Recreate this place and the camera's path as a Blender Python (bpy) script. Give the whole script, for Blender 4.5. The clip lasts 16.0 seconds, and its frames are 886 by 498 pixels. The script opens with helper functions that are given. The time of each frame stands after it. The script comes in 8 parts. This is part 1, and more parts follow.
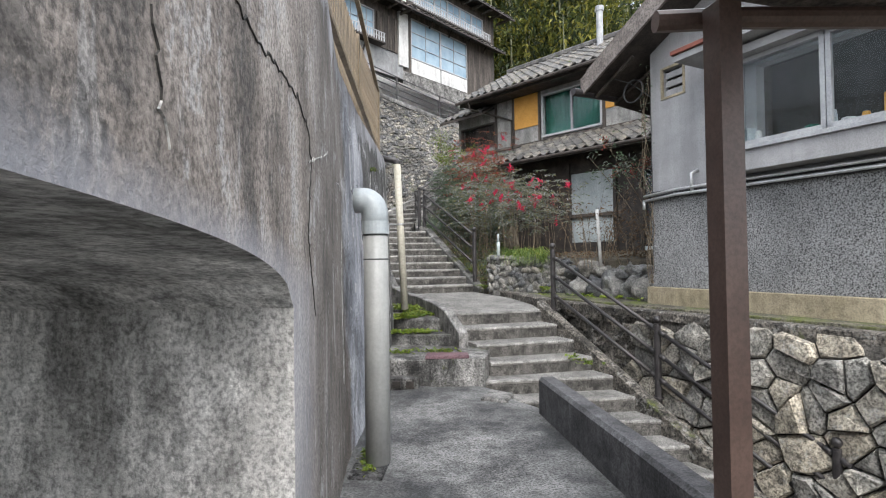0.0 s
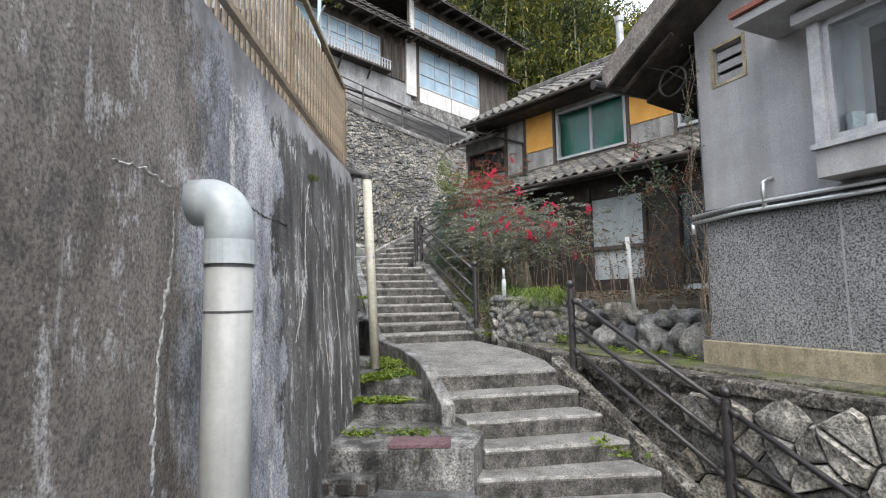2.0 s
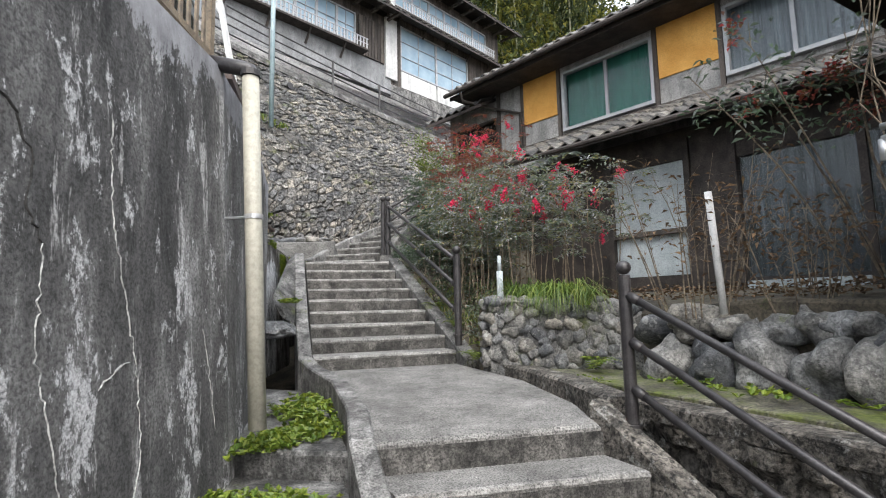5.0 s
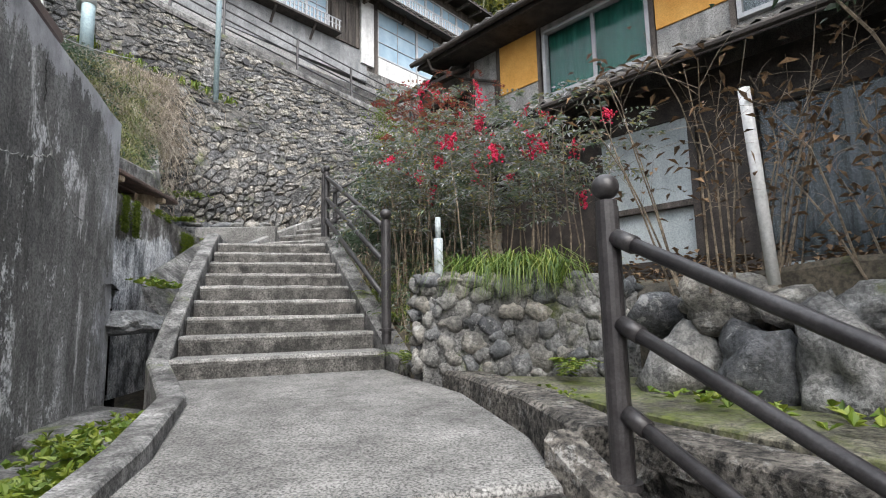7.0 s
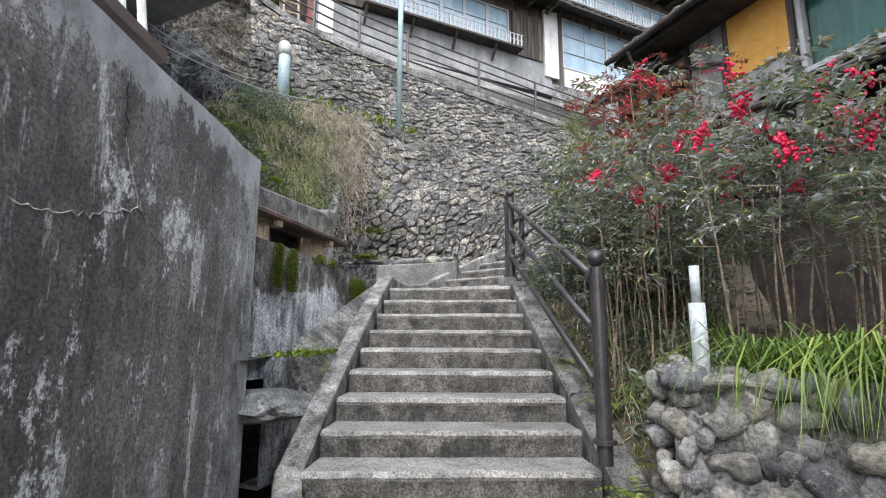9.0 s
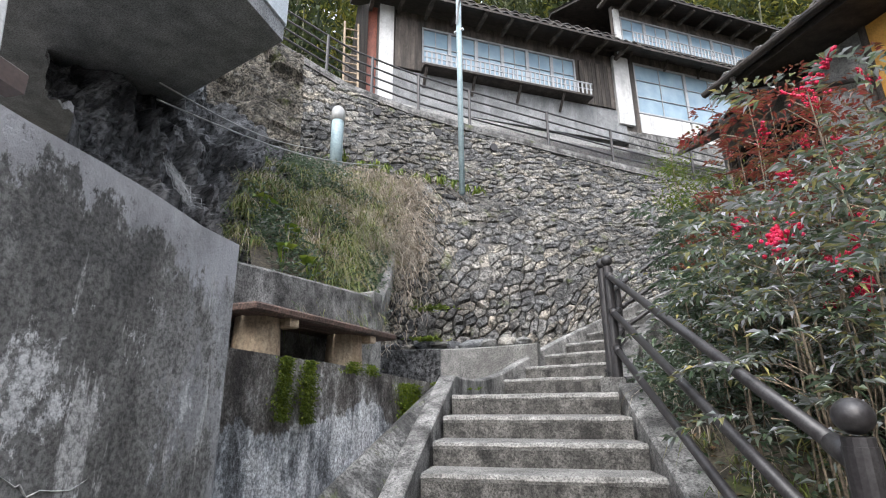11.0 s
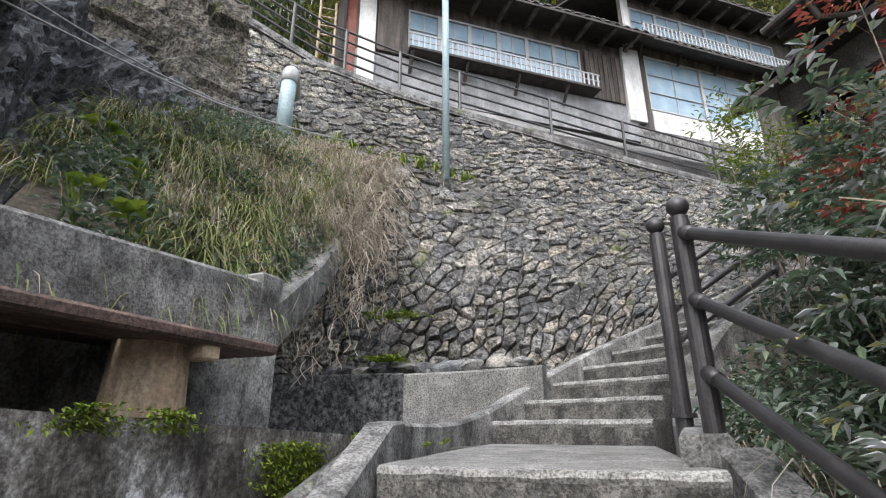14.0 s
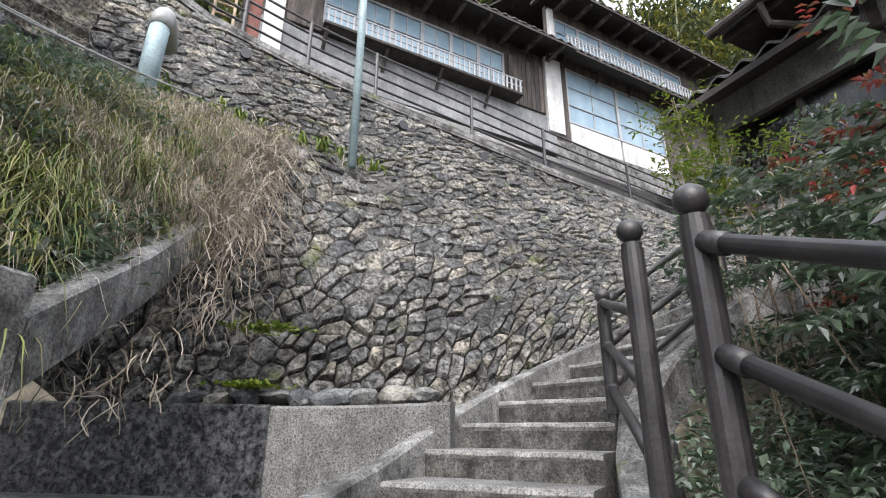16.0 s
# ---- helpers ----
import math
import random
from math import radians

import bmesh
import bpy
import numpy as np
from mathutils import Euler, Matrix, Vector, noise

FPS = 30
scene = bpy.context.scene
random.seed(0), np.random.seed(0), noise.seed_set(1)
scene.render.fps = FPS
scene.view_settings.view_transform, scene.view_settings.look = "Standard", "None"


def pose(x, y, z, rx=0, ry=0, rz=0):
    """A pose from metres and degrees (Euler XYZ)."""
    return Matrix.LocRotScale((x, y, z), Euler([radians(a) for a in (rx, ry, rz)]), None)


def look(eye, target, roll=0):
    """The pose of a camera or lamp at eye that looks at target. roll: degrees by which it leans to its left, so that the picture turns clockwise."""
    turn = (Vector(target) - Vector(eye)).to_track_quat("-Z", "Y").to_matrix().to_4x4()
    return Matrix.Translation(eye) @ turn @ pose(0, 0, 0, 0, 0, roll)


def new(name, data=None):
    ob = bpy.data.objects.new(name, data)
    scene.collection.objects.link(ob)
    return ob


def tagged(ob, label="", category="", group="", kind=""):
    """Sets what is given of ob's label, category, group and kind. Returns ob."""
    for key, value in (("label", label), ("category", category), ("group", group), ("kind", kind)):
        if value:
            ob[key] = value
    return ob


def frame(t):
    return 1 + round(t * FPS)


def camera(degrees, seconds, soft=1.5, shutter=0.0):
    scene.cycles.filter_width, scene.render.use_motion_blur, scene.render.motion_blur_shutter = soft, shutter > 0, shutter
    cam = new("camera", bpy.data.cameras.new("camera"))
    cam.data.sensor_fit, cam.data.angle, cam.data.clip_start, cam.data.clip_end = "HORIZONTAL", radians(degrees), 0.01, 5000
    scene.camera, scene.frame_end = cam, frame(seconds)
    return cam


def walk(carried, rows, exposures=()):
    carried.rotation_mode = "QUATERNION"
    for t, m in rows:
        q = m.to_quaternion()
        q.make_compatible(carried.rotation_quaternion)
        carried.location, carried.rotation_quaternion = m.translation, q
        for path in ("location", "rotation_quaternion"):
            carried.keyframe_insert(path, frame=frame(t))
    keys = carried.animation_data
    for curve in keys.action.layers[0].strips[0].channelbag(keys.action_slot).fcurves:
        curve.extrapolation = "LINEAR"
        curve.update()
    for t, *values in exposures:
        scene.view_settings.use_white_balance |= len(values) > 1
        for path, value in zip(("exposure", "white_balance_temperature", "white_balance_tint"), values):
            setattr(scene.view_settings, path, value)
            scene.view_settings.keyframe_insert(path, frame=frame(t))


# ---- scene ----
cam = camera(81.7, 16.0, soft=1.1)
PATH = [
    (0, (0.631, -0.534, 2.152), (0.502, 1.462, 2.192), -0.8),
    (0.5, (0.873, -0.113, 2.175), (0.752, 1.882, 2.238), -0.8),
    (1, (0.939, 0.393, 2.218), (0.805, 2.386, 2.319), -0.7),
    (1.5, (0.937, 0.91, 2.222), (0.787, 2.898, 2.382), -0.8),
    (2, (0.962, 1.428, 2.206), (0.759, 3.409, 2.394), -0.9),
    (2.5, (0.899, 1.943, 2.18), (0.645, 3.916, 2.384), -0.8),
    (3, (0.893, 2.484, 2.184), (0.618, 4.454, 2.394), -1.0),
    (3.5, (0.773, 3.028, 2.178), (0.489, 4.995, 2.404), -1.0),
    (4, (0.796, 3.498, 2.142), (0.511, 5.464, 2.374), -1.1),
    (4.5, (0.825, 3.975, 2.099), (0.548, 5.942, 2.332), -1.1),
    (5, (0.951, 4.396, 2.091), (0.783, 6.376, 2.323), -1.2),
    (7.5, (1.445, 6.435, 1.858), (1.300, 8.410, 2.140), -1.2),
    (8, (1.300, 6.715, 1.990), (0.745, 8.607, 2.325), -0.2),
    (8.5, (1.12, 7.103, 2.189), (0.327, 8.909, 2.524), 0.3),
    (9, (1.048, 7.486, 2.325), (0.205, 9.265, 2.672), 0.2),
    (9.5, (0.902, 7.735, 2.482), (-0.059, 9.441, 2.892), -0.0),
    (10, (0.752, 8.023, 2.666), (-0.252, 9.674, 3.179), -0.1),
    (12.5, (0.005, 9.651, 2.892), (-1.118, 11.195, 3.489), -0.3),
    (13, (-0.187, 10.006, 2.918), (-1.314, 11.54, 3.532), -0.2),
    (13.5, (-0.317, 10.363, 2.945), (-1.417, 11.905, 3.587), -0.2),
    (14, (-0.433, 10.647, 3.04), (-1.477, 12.219, 3.703), -0.1),
    (14.5, (-0.57, 10.879, 3.136), (-1.529, 12.5, 3.811), 0.0),
    (15, (-0.665, 11.118, 3.197), (-1.51, 12.8, 3.873), 0.1),
    (15.5, (-0.74, 11.319, 3.275), (-1.525, 13.029, 3.953), 0.1),
    (16, (-0.871, 11.548, 3.379), (-1.604, 13.283, 4.052), 0.2),
]
walk(cam, [(t, look(eye, target, roll)) for t, eye, target, roll in PATH], exposures=[(0.0, 1.42, 6200, 9), (7.5, 1.52, 6200, 9), (9.0, 1.6, 6080, 10), (12.5, 1.48, 6120, 10), (16.0, 1.48, 6150, 10)])

# ---- world, sun ----
world = bpy.data.worlds.new("sky")
scene.world = world
world.use_nodes = True
wn = world.node_tree.nodes
sky = wn.new("ShaderNodeTexSky")
sky.sky_type, sky.sun_disc = "NISHITA", False
sky.sun_elevation, sky.sun_rotation = radians(42), radians(165)
sky.air_density, sky.dust_density, sky.ozone_density = 0.8, 9.0, 1.0
wn["Background"].inputs["Strength"].default_value = 0.15
cloud = wn.new("ShaderNodeMix")  # an even cloud layer over the clear sky
cloud.data_type = "RGBA"
cloud.inputs[0].default_value = 0.72
cloud.inputs[7].default_value = (6.6, 6.75, 7.0, 1)
world.node_tree.links.new(sky.outputs["Color"], cloud.inputs[6])
world.node_tree.links.new(cloud.outputs[2], wn["Background"].inputs["Color"])
sun_data = bpy.data.lights.new("sun", "SUN")
sun_data.energy, sun_data.angle, sun_data.color = 1.2, radians(35), (1.0, 0.985, 0.96)
sun_lamp = new("sun", sun_data)
sun_lamp.matrix_world = look((5, -16, 36), (0, 8, 3))


# ---- materials ----
def nodes_of(name):
    m = bpy.data.materials.new(name)
    m.use_nodes = True
    nt = m.node_tree
    return m, nt, nt.nodes["Principled BSDF"]


def noise_tex(nt, scale, stretch=(1, 1, 1), detail=6.0, rough=0.6, coord="Object"):
    tc = nt.nodes.new("ShaderNodeTexCoord")
    mp = nt.nodes.new("ShaderNodeMapping")
    mp.inputs["Scale"].default_value = stretch
    nt.links.new(tc.outputs[coord], mp.inputs["Vector"])
    tx = nt.nodes.new("ShaderNodeTexNoise")
    tx.inputs["Scale"].default_value, tx.inputs["Detail"].default_value = scale, detail
    tx.inputs["Roughness"].default_value = rough
    nt.links.new(mp.outputs["Vector"], tx.inputs["Vector"])
    return tx.outputs["Fac"]


def ramp(nt, fac, stops):
    r = nt.nodes.new("ShaderNodeValToRGB")
    while len(r.color_ramp.elements) < len(stops):
        r.color_ramp.elements.new(0.5)
    for el, (p, c) in zip(r.color_ramp.elements, stops):
        el.position = p
        el.color = (*c, 1) if len(c) == 3 else c
    nt.links.new(fac, r.inputs["Fac"])
    return r.outputs["Color"]


def mix(nt, fac, a, b, blend="MIX"):
    n = nt.nodes.new("ShaderNodeMix")
    n.data_type, n.blend_type = "RGBA", blend
    for sock, v in ((n.inputs[0], fac), (n.inputs[6], a), (n.inputs[7], b)):
        if isinstance(v, (int, float)):
            sock.default_value = v
        elif isinstance(v, tuple):
            sock.default_value = (*v, 1)
        else:
            nt.links.new(v, sock)
    return n.outputs[2]


def math_node(nt, op, a, b=0.0, clamp=False):
    n = nt.nodes.new("ShaderNodeMath")
    n.operation, n.use_clamp = op, clamp
    for sock, v in zip(n.inputs, (a, b)):
        if isinstance(v, (int, float)):
            sock.default_value = v
        else:
            nt.links.new(v, sock)
    return n.outputs[0]


def bump(nt, bsdf, height, strength, distance=0.02):
    n = nt.nodes.new("ShaderNodeBump")
    n.inputs["Strength"].default_value, n.inputs["Distance"].default_value = strength, distance
    nt.links.new(height, n.inputs["Height"])
    nt.links.new(n.outputs["Normal"], bsdf.inputs["Normal"])


def g(v):
    return (v, v, v)


def surface(name, dark, light, scale=3.0, rough=0.85, fine=40.0, bumpy=0.5, stretch=(1, 1, 1), tint=0.25, moss=0.0,
            island=0.0, piece=0.0, metal=0.0, fine_amt=0.35, dist=0.01, streak=0.0, grime=0.0, lichen=0.0, stain=0.0):
    """A two-scale procedural surface: patches from dark to light, fine grain over them, moss, and a shift from piece to piece."""
    m, nt, b = nodes_of(name)
    big = noise_tex(nt, scale, stretch, 9.0, 0.68)
    col = ramp(nt, big, [(0.38, dark), (0.62, light)])
    grain = noise_tex(nt, fine, (1, 1, 1), 4.0, 0.7)
    dark_grain = ramp(nt, grain, [(0.39, g(max(0.06, 1 - fine_amt * 1.25))), (0.50, g(1.0)), (0.60, g(1 + fine_amt * 0.85))])
    col = mix(nt, 1.0, col, dark_grain, "MULTIPLY")
    if grime:
        gr = noise_tex(nt, 9.0, (1, 1, 0.7), 10.0, 0.78)
        col = mix(nt, grime, col, ramp(nt, gr, [(0.40, g(0.22)), (0.50, g(0.85)), (0.60, g(1.0)), (0.68, g(1.9))]), "MULTIPLY")
    if streak:
        st = noise_tex(nt, 5.0, (1, 1, 0.07), 5.0, 0.65)
        col = mix(nt, streak, col, ramp(nt, st, [(0.35, g(0.25)), (0.62, g(1.25))]), "MULTIPLY")
    if piece:
        oi = nt.nodes.new("ShaderNodeObjectInfo")
        col = mix(nt, piece, col, ramp(nt, oi.outputs["Random"], [(0.0, (0.45, 0.46, 0.5)), (0.4, (0.9, 0.9, 0.9)), (0.7, (1.25, 1.15, 1.0)), (1.0, (0.7, 0.72, 0.76))]), "MULTIPLY")
    if island:
        gi = nt.nodes.new("ShaderNodeNewGeometry")
        col = mix(nt, island, col, ramp(nt, gi.outputs["Random Per Island"], [(0.0, (0.4, 0.41, 0.45)), (0.35, (0.85, 0.86, 0.88)), (0.7, (1.3, 1.2, 1.02)), (0.88, (1.5, 1.47, 1.4)), (1.0, (0.65, 0.67, 0.7))]), "MULTIPLY")
    if stain:
        sn = noise_tex(nt, 0.55, (1, 1, 0.7), 7.0, 0.65)
        col = mix(nt, stain, col, ramp(nt, sn, [(0.38, (0.36, 0.35, 0.33)), (0.50, (0.85, 0.84, 0.82)), (0.62, (1.15, 1.12, 1.05))]), "MULTIPLY")
    if lichen:
        li = noise_tex(nt, 7.0, (1, 1, 1), 10.0, 0.8)
        col = mix(nt, math_node(nt, "MULTIPLY", ramp(nt, li, [(0.555, g(0.0)), (0.60, g(1.0))]), lichen), col, (0.48, 0.48, 0.46))
    if moss:
        ms = noise_tex(nt, 2.2, (1, 1, 1), 8.0, 0.72)
        fac = ramp(nt, ms, [(0.66 - 0.22 * moss, g(0.0)), (0.78 - 0.16 * moss, g(1.0))])
        mcol = ramp(nt, noise_tex(nt, 25.0), [(0.3, (0.04, 0.06, 0.012)), (0.7, (0.14, 0.16, 0.03))])
        col = mix(nt, fac, col, mcol)
    nt.links.new(col, b.inputs["Base Color"])
    b.inputs["Roughness"].default_value, b.inputs["Metallic"].default_value = rough, metal
    if bumpy:
        h = math_node(nt, "ADD", math_node(nt, "MULTIPLY", grain, 0.6), big)
        bump(nt, b, h, bumpy, dist)
    return m


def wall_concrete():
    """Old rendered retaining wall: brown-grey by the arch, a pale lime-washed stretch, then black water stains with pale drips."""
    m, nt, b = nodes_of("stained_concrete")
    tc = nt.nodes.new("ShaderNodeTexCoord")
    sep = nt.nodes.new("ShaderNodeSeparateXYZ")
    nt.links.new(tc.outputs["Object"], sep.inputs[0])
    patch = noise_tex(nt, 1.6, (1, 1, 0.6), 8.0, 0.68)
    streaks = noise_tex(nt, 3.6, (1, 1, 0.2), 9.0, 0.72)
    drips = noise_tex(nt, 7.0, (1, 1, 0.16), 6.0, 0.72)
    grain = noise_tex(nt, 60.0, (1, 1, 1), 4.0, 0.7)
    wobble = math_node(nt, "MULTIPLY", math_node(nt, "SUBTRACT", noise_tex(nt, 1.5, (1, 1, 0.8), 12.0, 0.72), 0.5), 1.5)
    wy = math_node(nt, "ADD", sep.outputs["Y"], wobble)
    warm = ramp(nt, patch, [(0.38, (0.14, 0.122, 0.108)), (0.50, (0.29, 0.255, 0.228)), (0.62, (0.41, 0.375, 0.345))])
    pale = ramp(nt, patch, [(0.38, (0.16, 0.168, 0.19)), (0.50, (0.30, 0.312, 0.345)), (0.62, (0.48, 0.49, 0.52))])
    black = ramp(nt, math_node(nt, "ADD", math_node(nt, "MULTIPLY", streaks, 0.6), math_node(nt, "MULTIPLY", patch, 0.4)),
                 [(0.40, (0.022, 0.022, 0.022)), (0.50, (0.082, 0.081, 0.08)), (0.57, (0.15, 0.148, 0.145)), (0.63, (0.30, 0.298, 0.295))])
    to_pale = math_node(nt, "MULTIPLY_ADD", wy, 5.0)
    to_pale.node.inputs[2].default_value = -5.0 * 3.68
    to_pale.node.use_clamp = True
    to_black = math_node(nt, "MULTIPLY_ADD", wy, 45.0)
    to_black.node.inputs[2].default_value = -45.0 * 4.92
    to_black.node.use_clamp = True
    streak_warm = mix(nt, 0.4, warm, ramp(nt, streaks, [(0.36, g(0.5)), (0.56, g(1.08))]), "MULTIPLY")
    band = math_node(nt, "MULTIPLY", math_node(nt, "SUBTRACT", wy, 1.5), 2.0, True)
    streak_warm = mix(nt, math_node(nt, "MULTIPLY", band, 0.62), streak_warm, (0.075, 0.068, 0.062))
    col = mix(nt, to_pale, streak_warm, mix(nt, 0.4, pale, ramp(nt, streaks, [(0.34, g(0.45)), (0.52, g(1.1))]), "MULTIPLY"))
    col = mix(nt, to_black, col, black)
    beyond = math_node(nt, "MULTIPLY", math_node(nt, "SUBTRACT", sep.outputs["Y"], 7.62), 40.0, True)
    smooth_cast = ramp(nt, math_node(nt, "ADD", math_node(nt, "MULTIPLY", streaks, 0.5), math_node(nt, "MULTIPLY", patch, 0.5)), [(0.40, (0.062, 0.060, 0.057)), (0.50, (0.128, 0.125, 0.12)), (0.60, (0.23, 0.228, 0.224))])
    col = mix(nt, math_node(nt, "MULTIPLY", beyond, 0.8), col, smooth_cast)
    blotch = noise_tex(nt, 3.4, (1, 1, 0.55), 12.0, 0.82)
    lime = ramp(nt, drips, [(0.585, g(0.0)), (0.64, g(0.9))])
    col = mix(nt, math_node(nt, "MULTIPLY", lime, math_node(nt, "MULTIPLY_ADD", to_pale, 0.4)), col, (0.42, 0.415, 0.41))
    flake = ramp(nt, blotch, [(0.555, g(0.0)), (0.585, g(1.0))])
    col = mix(nt, math_node(nt, "MULTIPLY", flake, math_node(nt, "MULTIPLY_ADD", to_pale, 0.5)), col, (0.47, 0.47, 0.475))
    soot = ramp(nt, blotch, [(0.42, g(1.0)), (0.46, g(0.0))])
    col = mix(nt, math_node(nt, "MULTIPLY", soot, 0.6), col, (0.05, 0.05, 0.05))
    col = mix(nt, 1.0, col, ramp(nt, grain, [(0.38, g(0.5)), (0.5, g(1.0)), (0.61, g(1.35))]), "MULTIPLY")
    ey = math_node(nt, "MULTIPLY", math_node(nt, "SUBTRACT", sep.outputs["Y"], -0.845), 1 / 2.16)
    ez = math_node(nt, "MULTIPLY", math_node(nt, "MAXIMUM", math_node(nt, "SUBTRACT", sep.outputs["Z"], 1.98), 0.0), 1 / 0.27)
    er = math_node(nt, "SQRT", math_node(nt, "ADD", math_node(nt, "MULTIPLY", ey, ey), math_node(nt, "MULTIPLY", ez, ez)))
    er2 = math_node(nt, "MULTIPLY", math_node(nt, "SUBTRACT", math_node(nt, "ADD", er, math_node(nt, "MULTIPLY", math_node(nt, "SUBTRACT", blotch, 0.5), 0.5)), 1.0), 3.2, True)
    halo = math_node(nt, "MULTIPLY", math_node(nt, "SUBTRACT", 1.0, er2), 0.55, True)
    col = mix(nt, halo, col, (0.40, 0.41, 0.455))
    # pale crumbled band along the top edge
    top = math_node(nt, "SUBTRACT", 3.76, math_node(nt, "MULTIPLY", math_node(nt, "MAXIMUM", math_node(nt, "SUBTRACT", sep.outputs["Y"], 7.7), 0.0), 0.10))
    below = math_node(nt, "SUBTRACT", top, sep.outputs["Z"])
    worn = math_node(nt, "SUBTRACT", 1.0, math_node(nt, "MULTIPLY", math_node(nt, "SUBTRACT", below, math_node(nt, "MULTIPLY", math_node(nt, "SUBTRACT", blotch, 0.36), 1.3)), 30.0, True), True)
    col = mix(nt, math_node(nt, "MULTIPLY", worn, 0.9), col, ramp(nt, patch, [(0.4, (0.16, 0.16, 0.17)), (0.6, (0.40, 0.40, 0.42))]))
    # pale lime and flaking near the broken far end
    end = math_node(nt, "MULTIPLY", math_node(nt, "SUBTRACT", math_node(nt, "ADD", sep.outputs["Y"], math_node(nt, "MULTIPLY", math_node(nt, "SUBTRACT", blotch, 0.5), 3.0)), 9.75), 8.0, True)
    col = mix(nt, math_node(nt, "MULTIPLY", end, 0.4), col, (0.30, 0.31, 0.335))
    nt.links.new(col, b.inputs["Base Color"])
    b.inputs["Roughness"].default_value = 0.88
    h = math_node(nt, "ADD", math_node(nt, "MULTIPLY", grain, 0.45), math_node(nt, "ADD", patch, math_node(nt, "MULTIPLY", blotch, 0.6)))
    bump(nt, b, h, 0.8, 0.016)
    return m


def leaf_material(name, cols, rough=0.5):
    """Leaves that differ from one to the next, with a little light coming through them."""
    m, nt, b = nodes_of(name)
    gi = nt.nodes.new("ShaderNodeNewGeometry")
    n = len(cols)
    col = ramp(nt, gi.outputs["Random Per Island"], [(i / max(1, n - 1), c) for i, c in enumerate(cols)])
    col = mix(nt, 1.0, col, ramp(nt, noise_tex(nt, 1.6), [(0.3, g(0.6)), (0.7, g(1.3))]), "MULTIPLY")
    nt.links.new(col, b.inputs["Base Color"])
    b.inputs["Roughness"].default_value = rough
    tr = nt.nodes.new("ShaderNodeBsdfTranslucent")
    nt.links.new(col, tr.inputs["Color"])
    ms = nt.nodes.new("ShaderNodeMixShader")
    ms.inputs[0].default_value = 0.3
    out = nt.nodes["Material Output"]
    nt.links.new(b.outputs[0], ms.inputs[1])
    nt.links.new(tr.outputs[0], ms.inputs[2])
    nt.links.new(ms.outputs[0], out.inputs["Surface"])
    return m


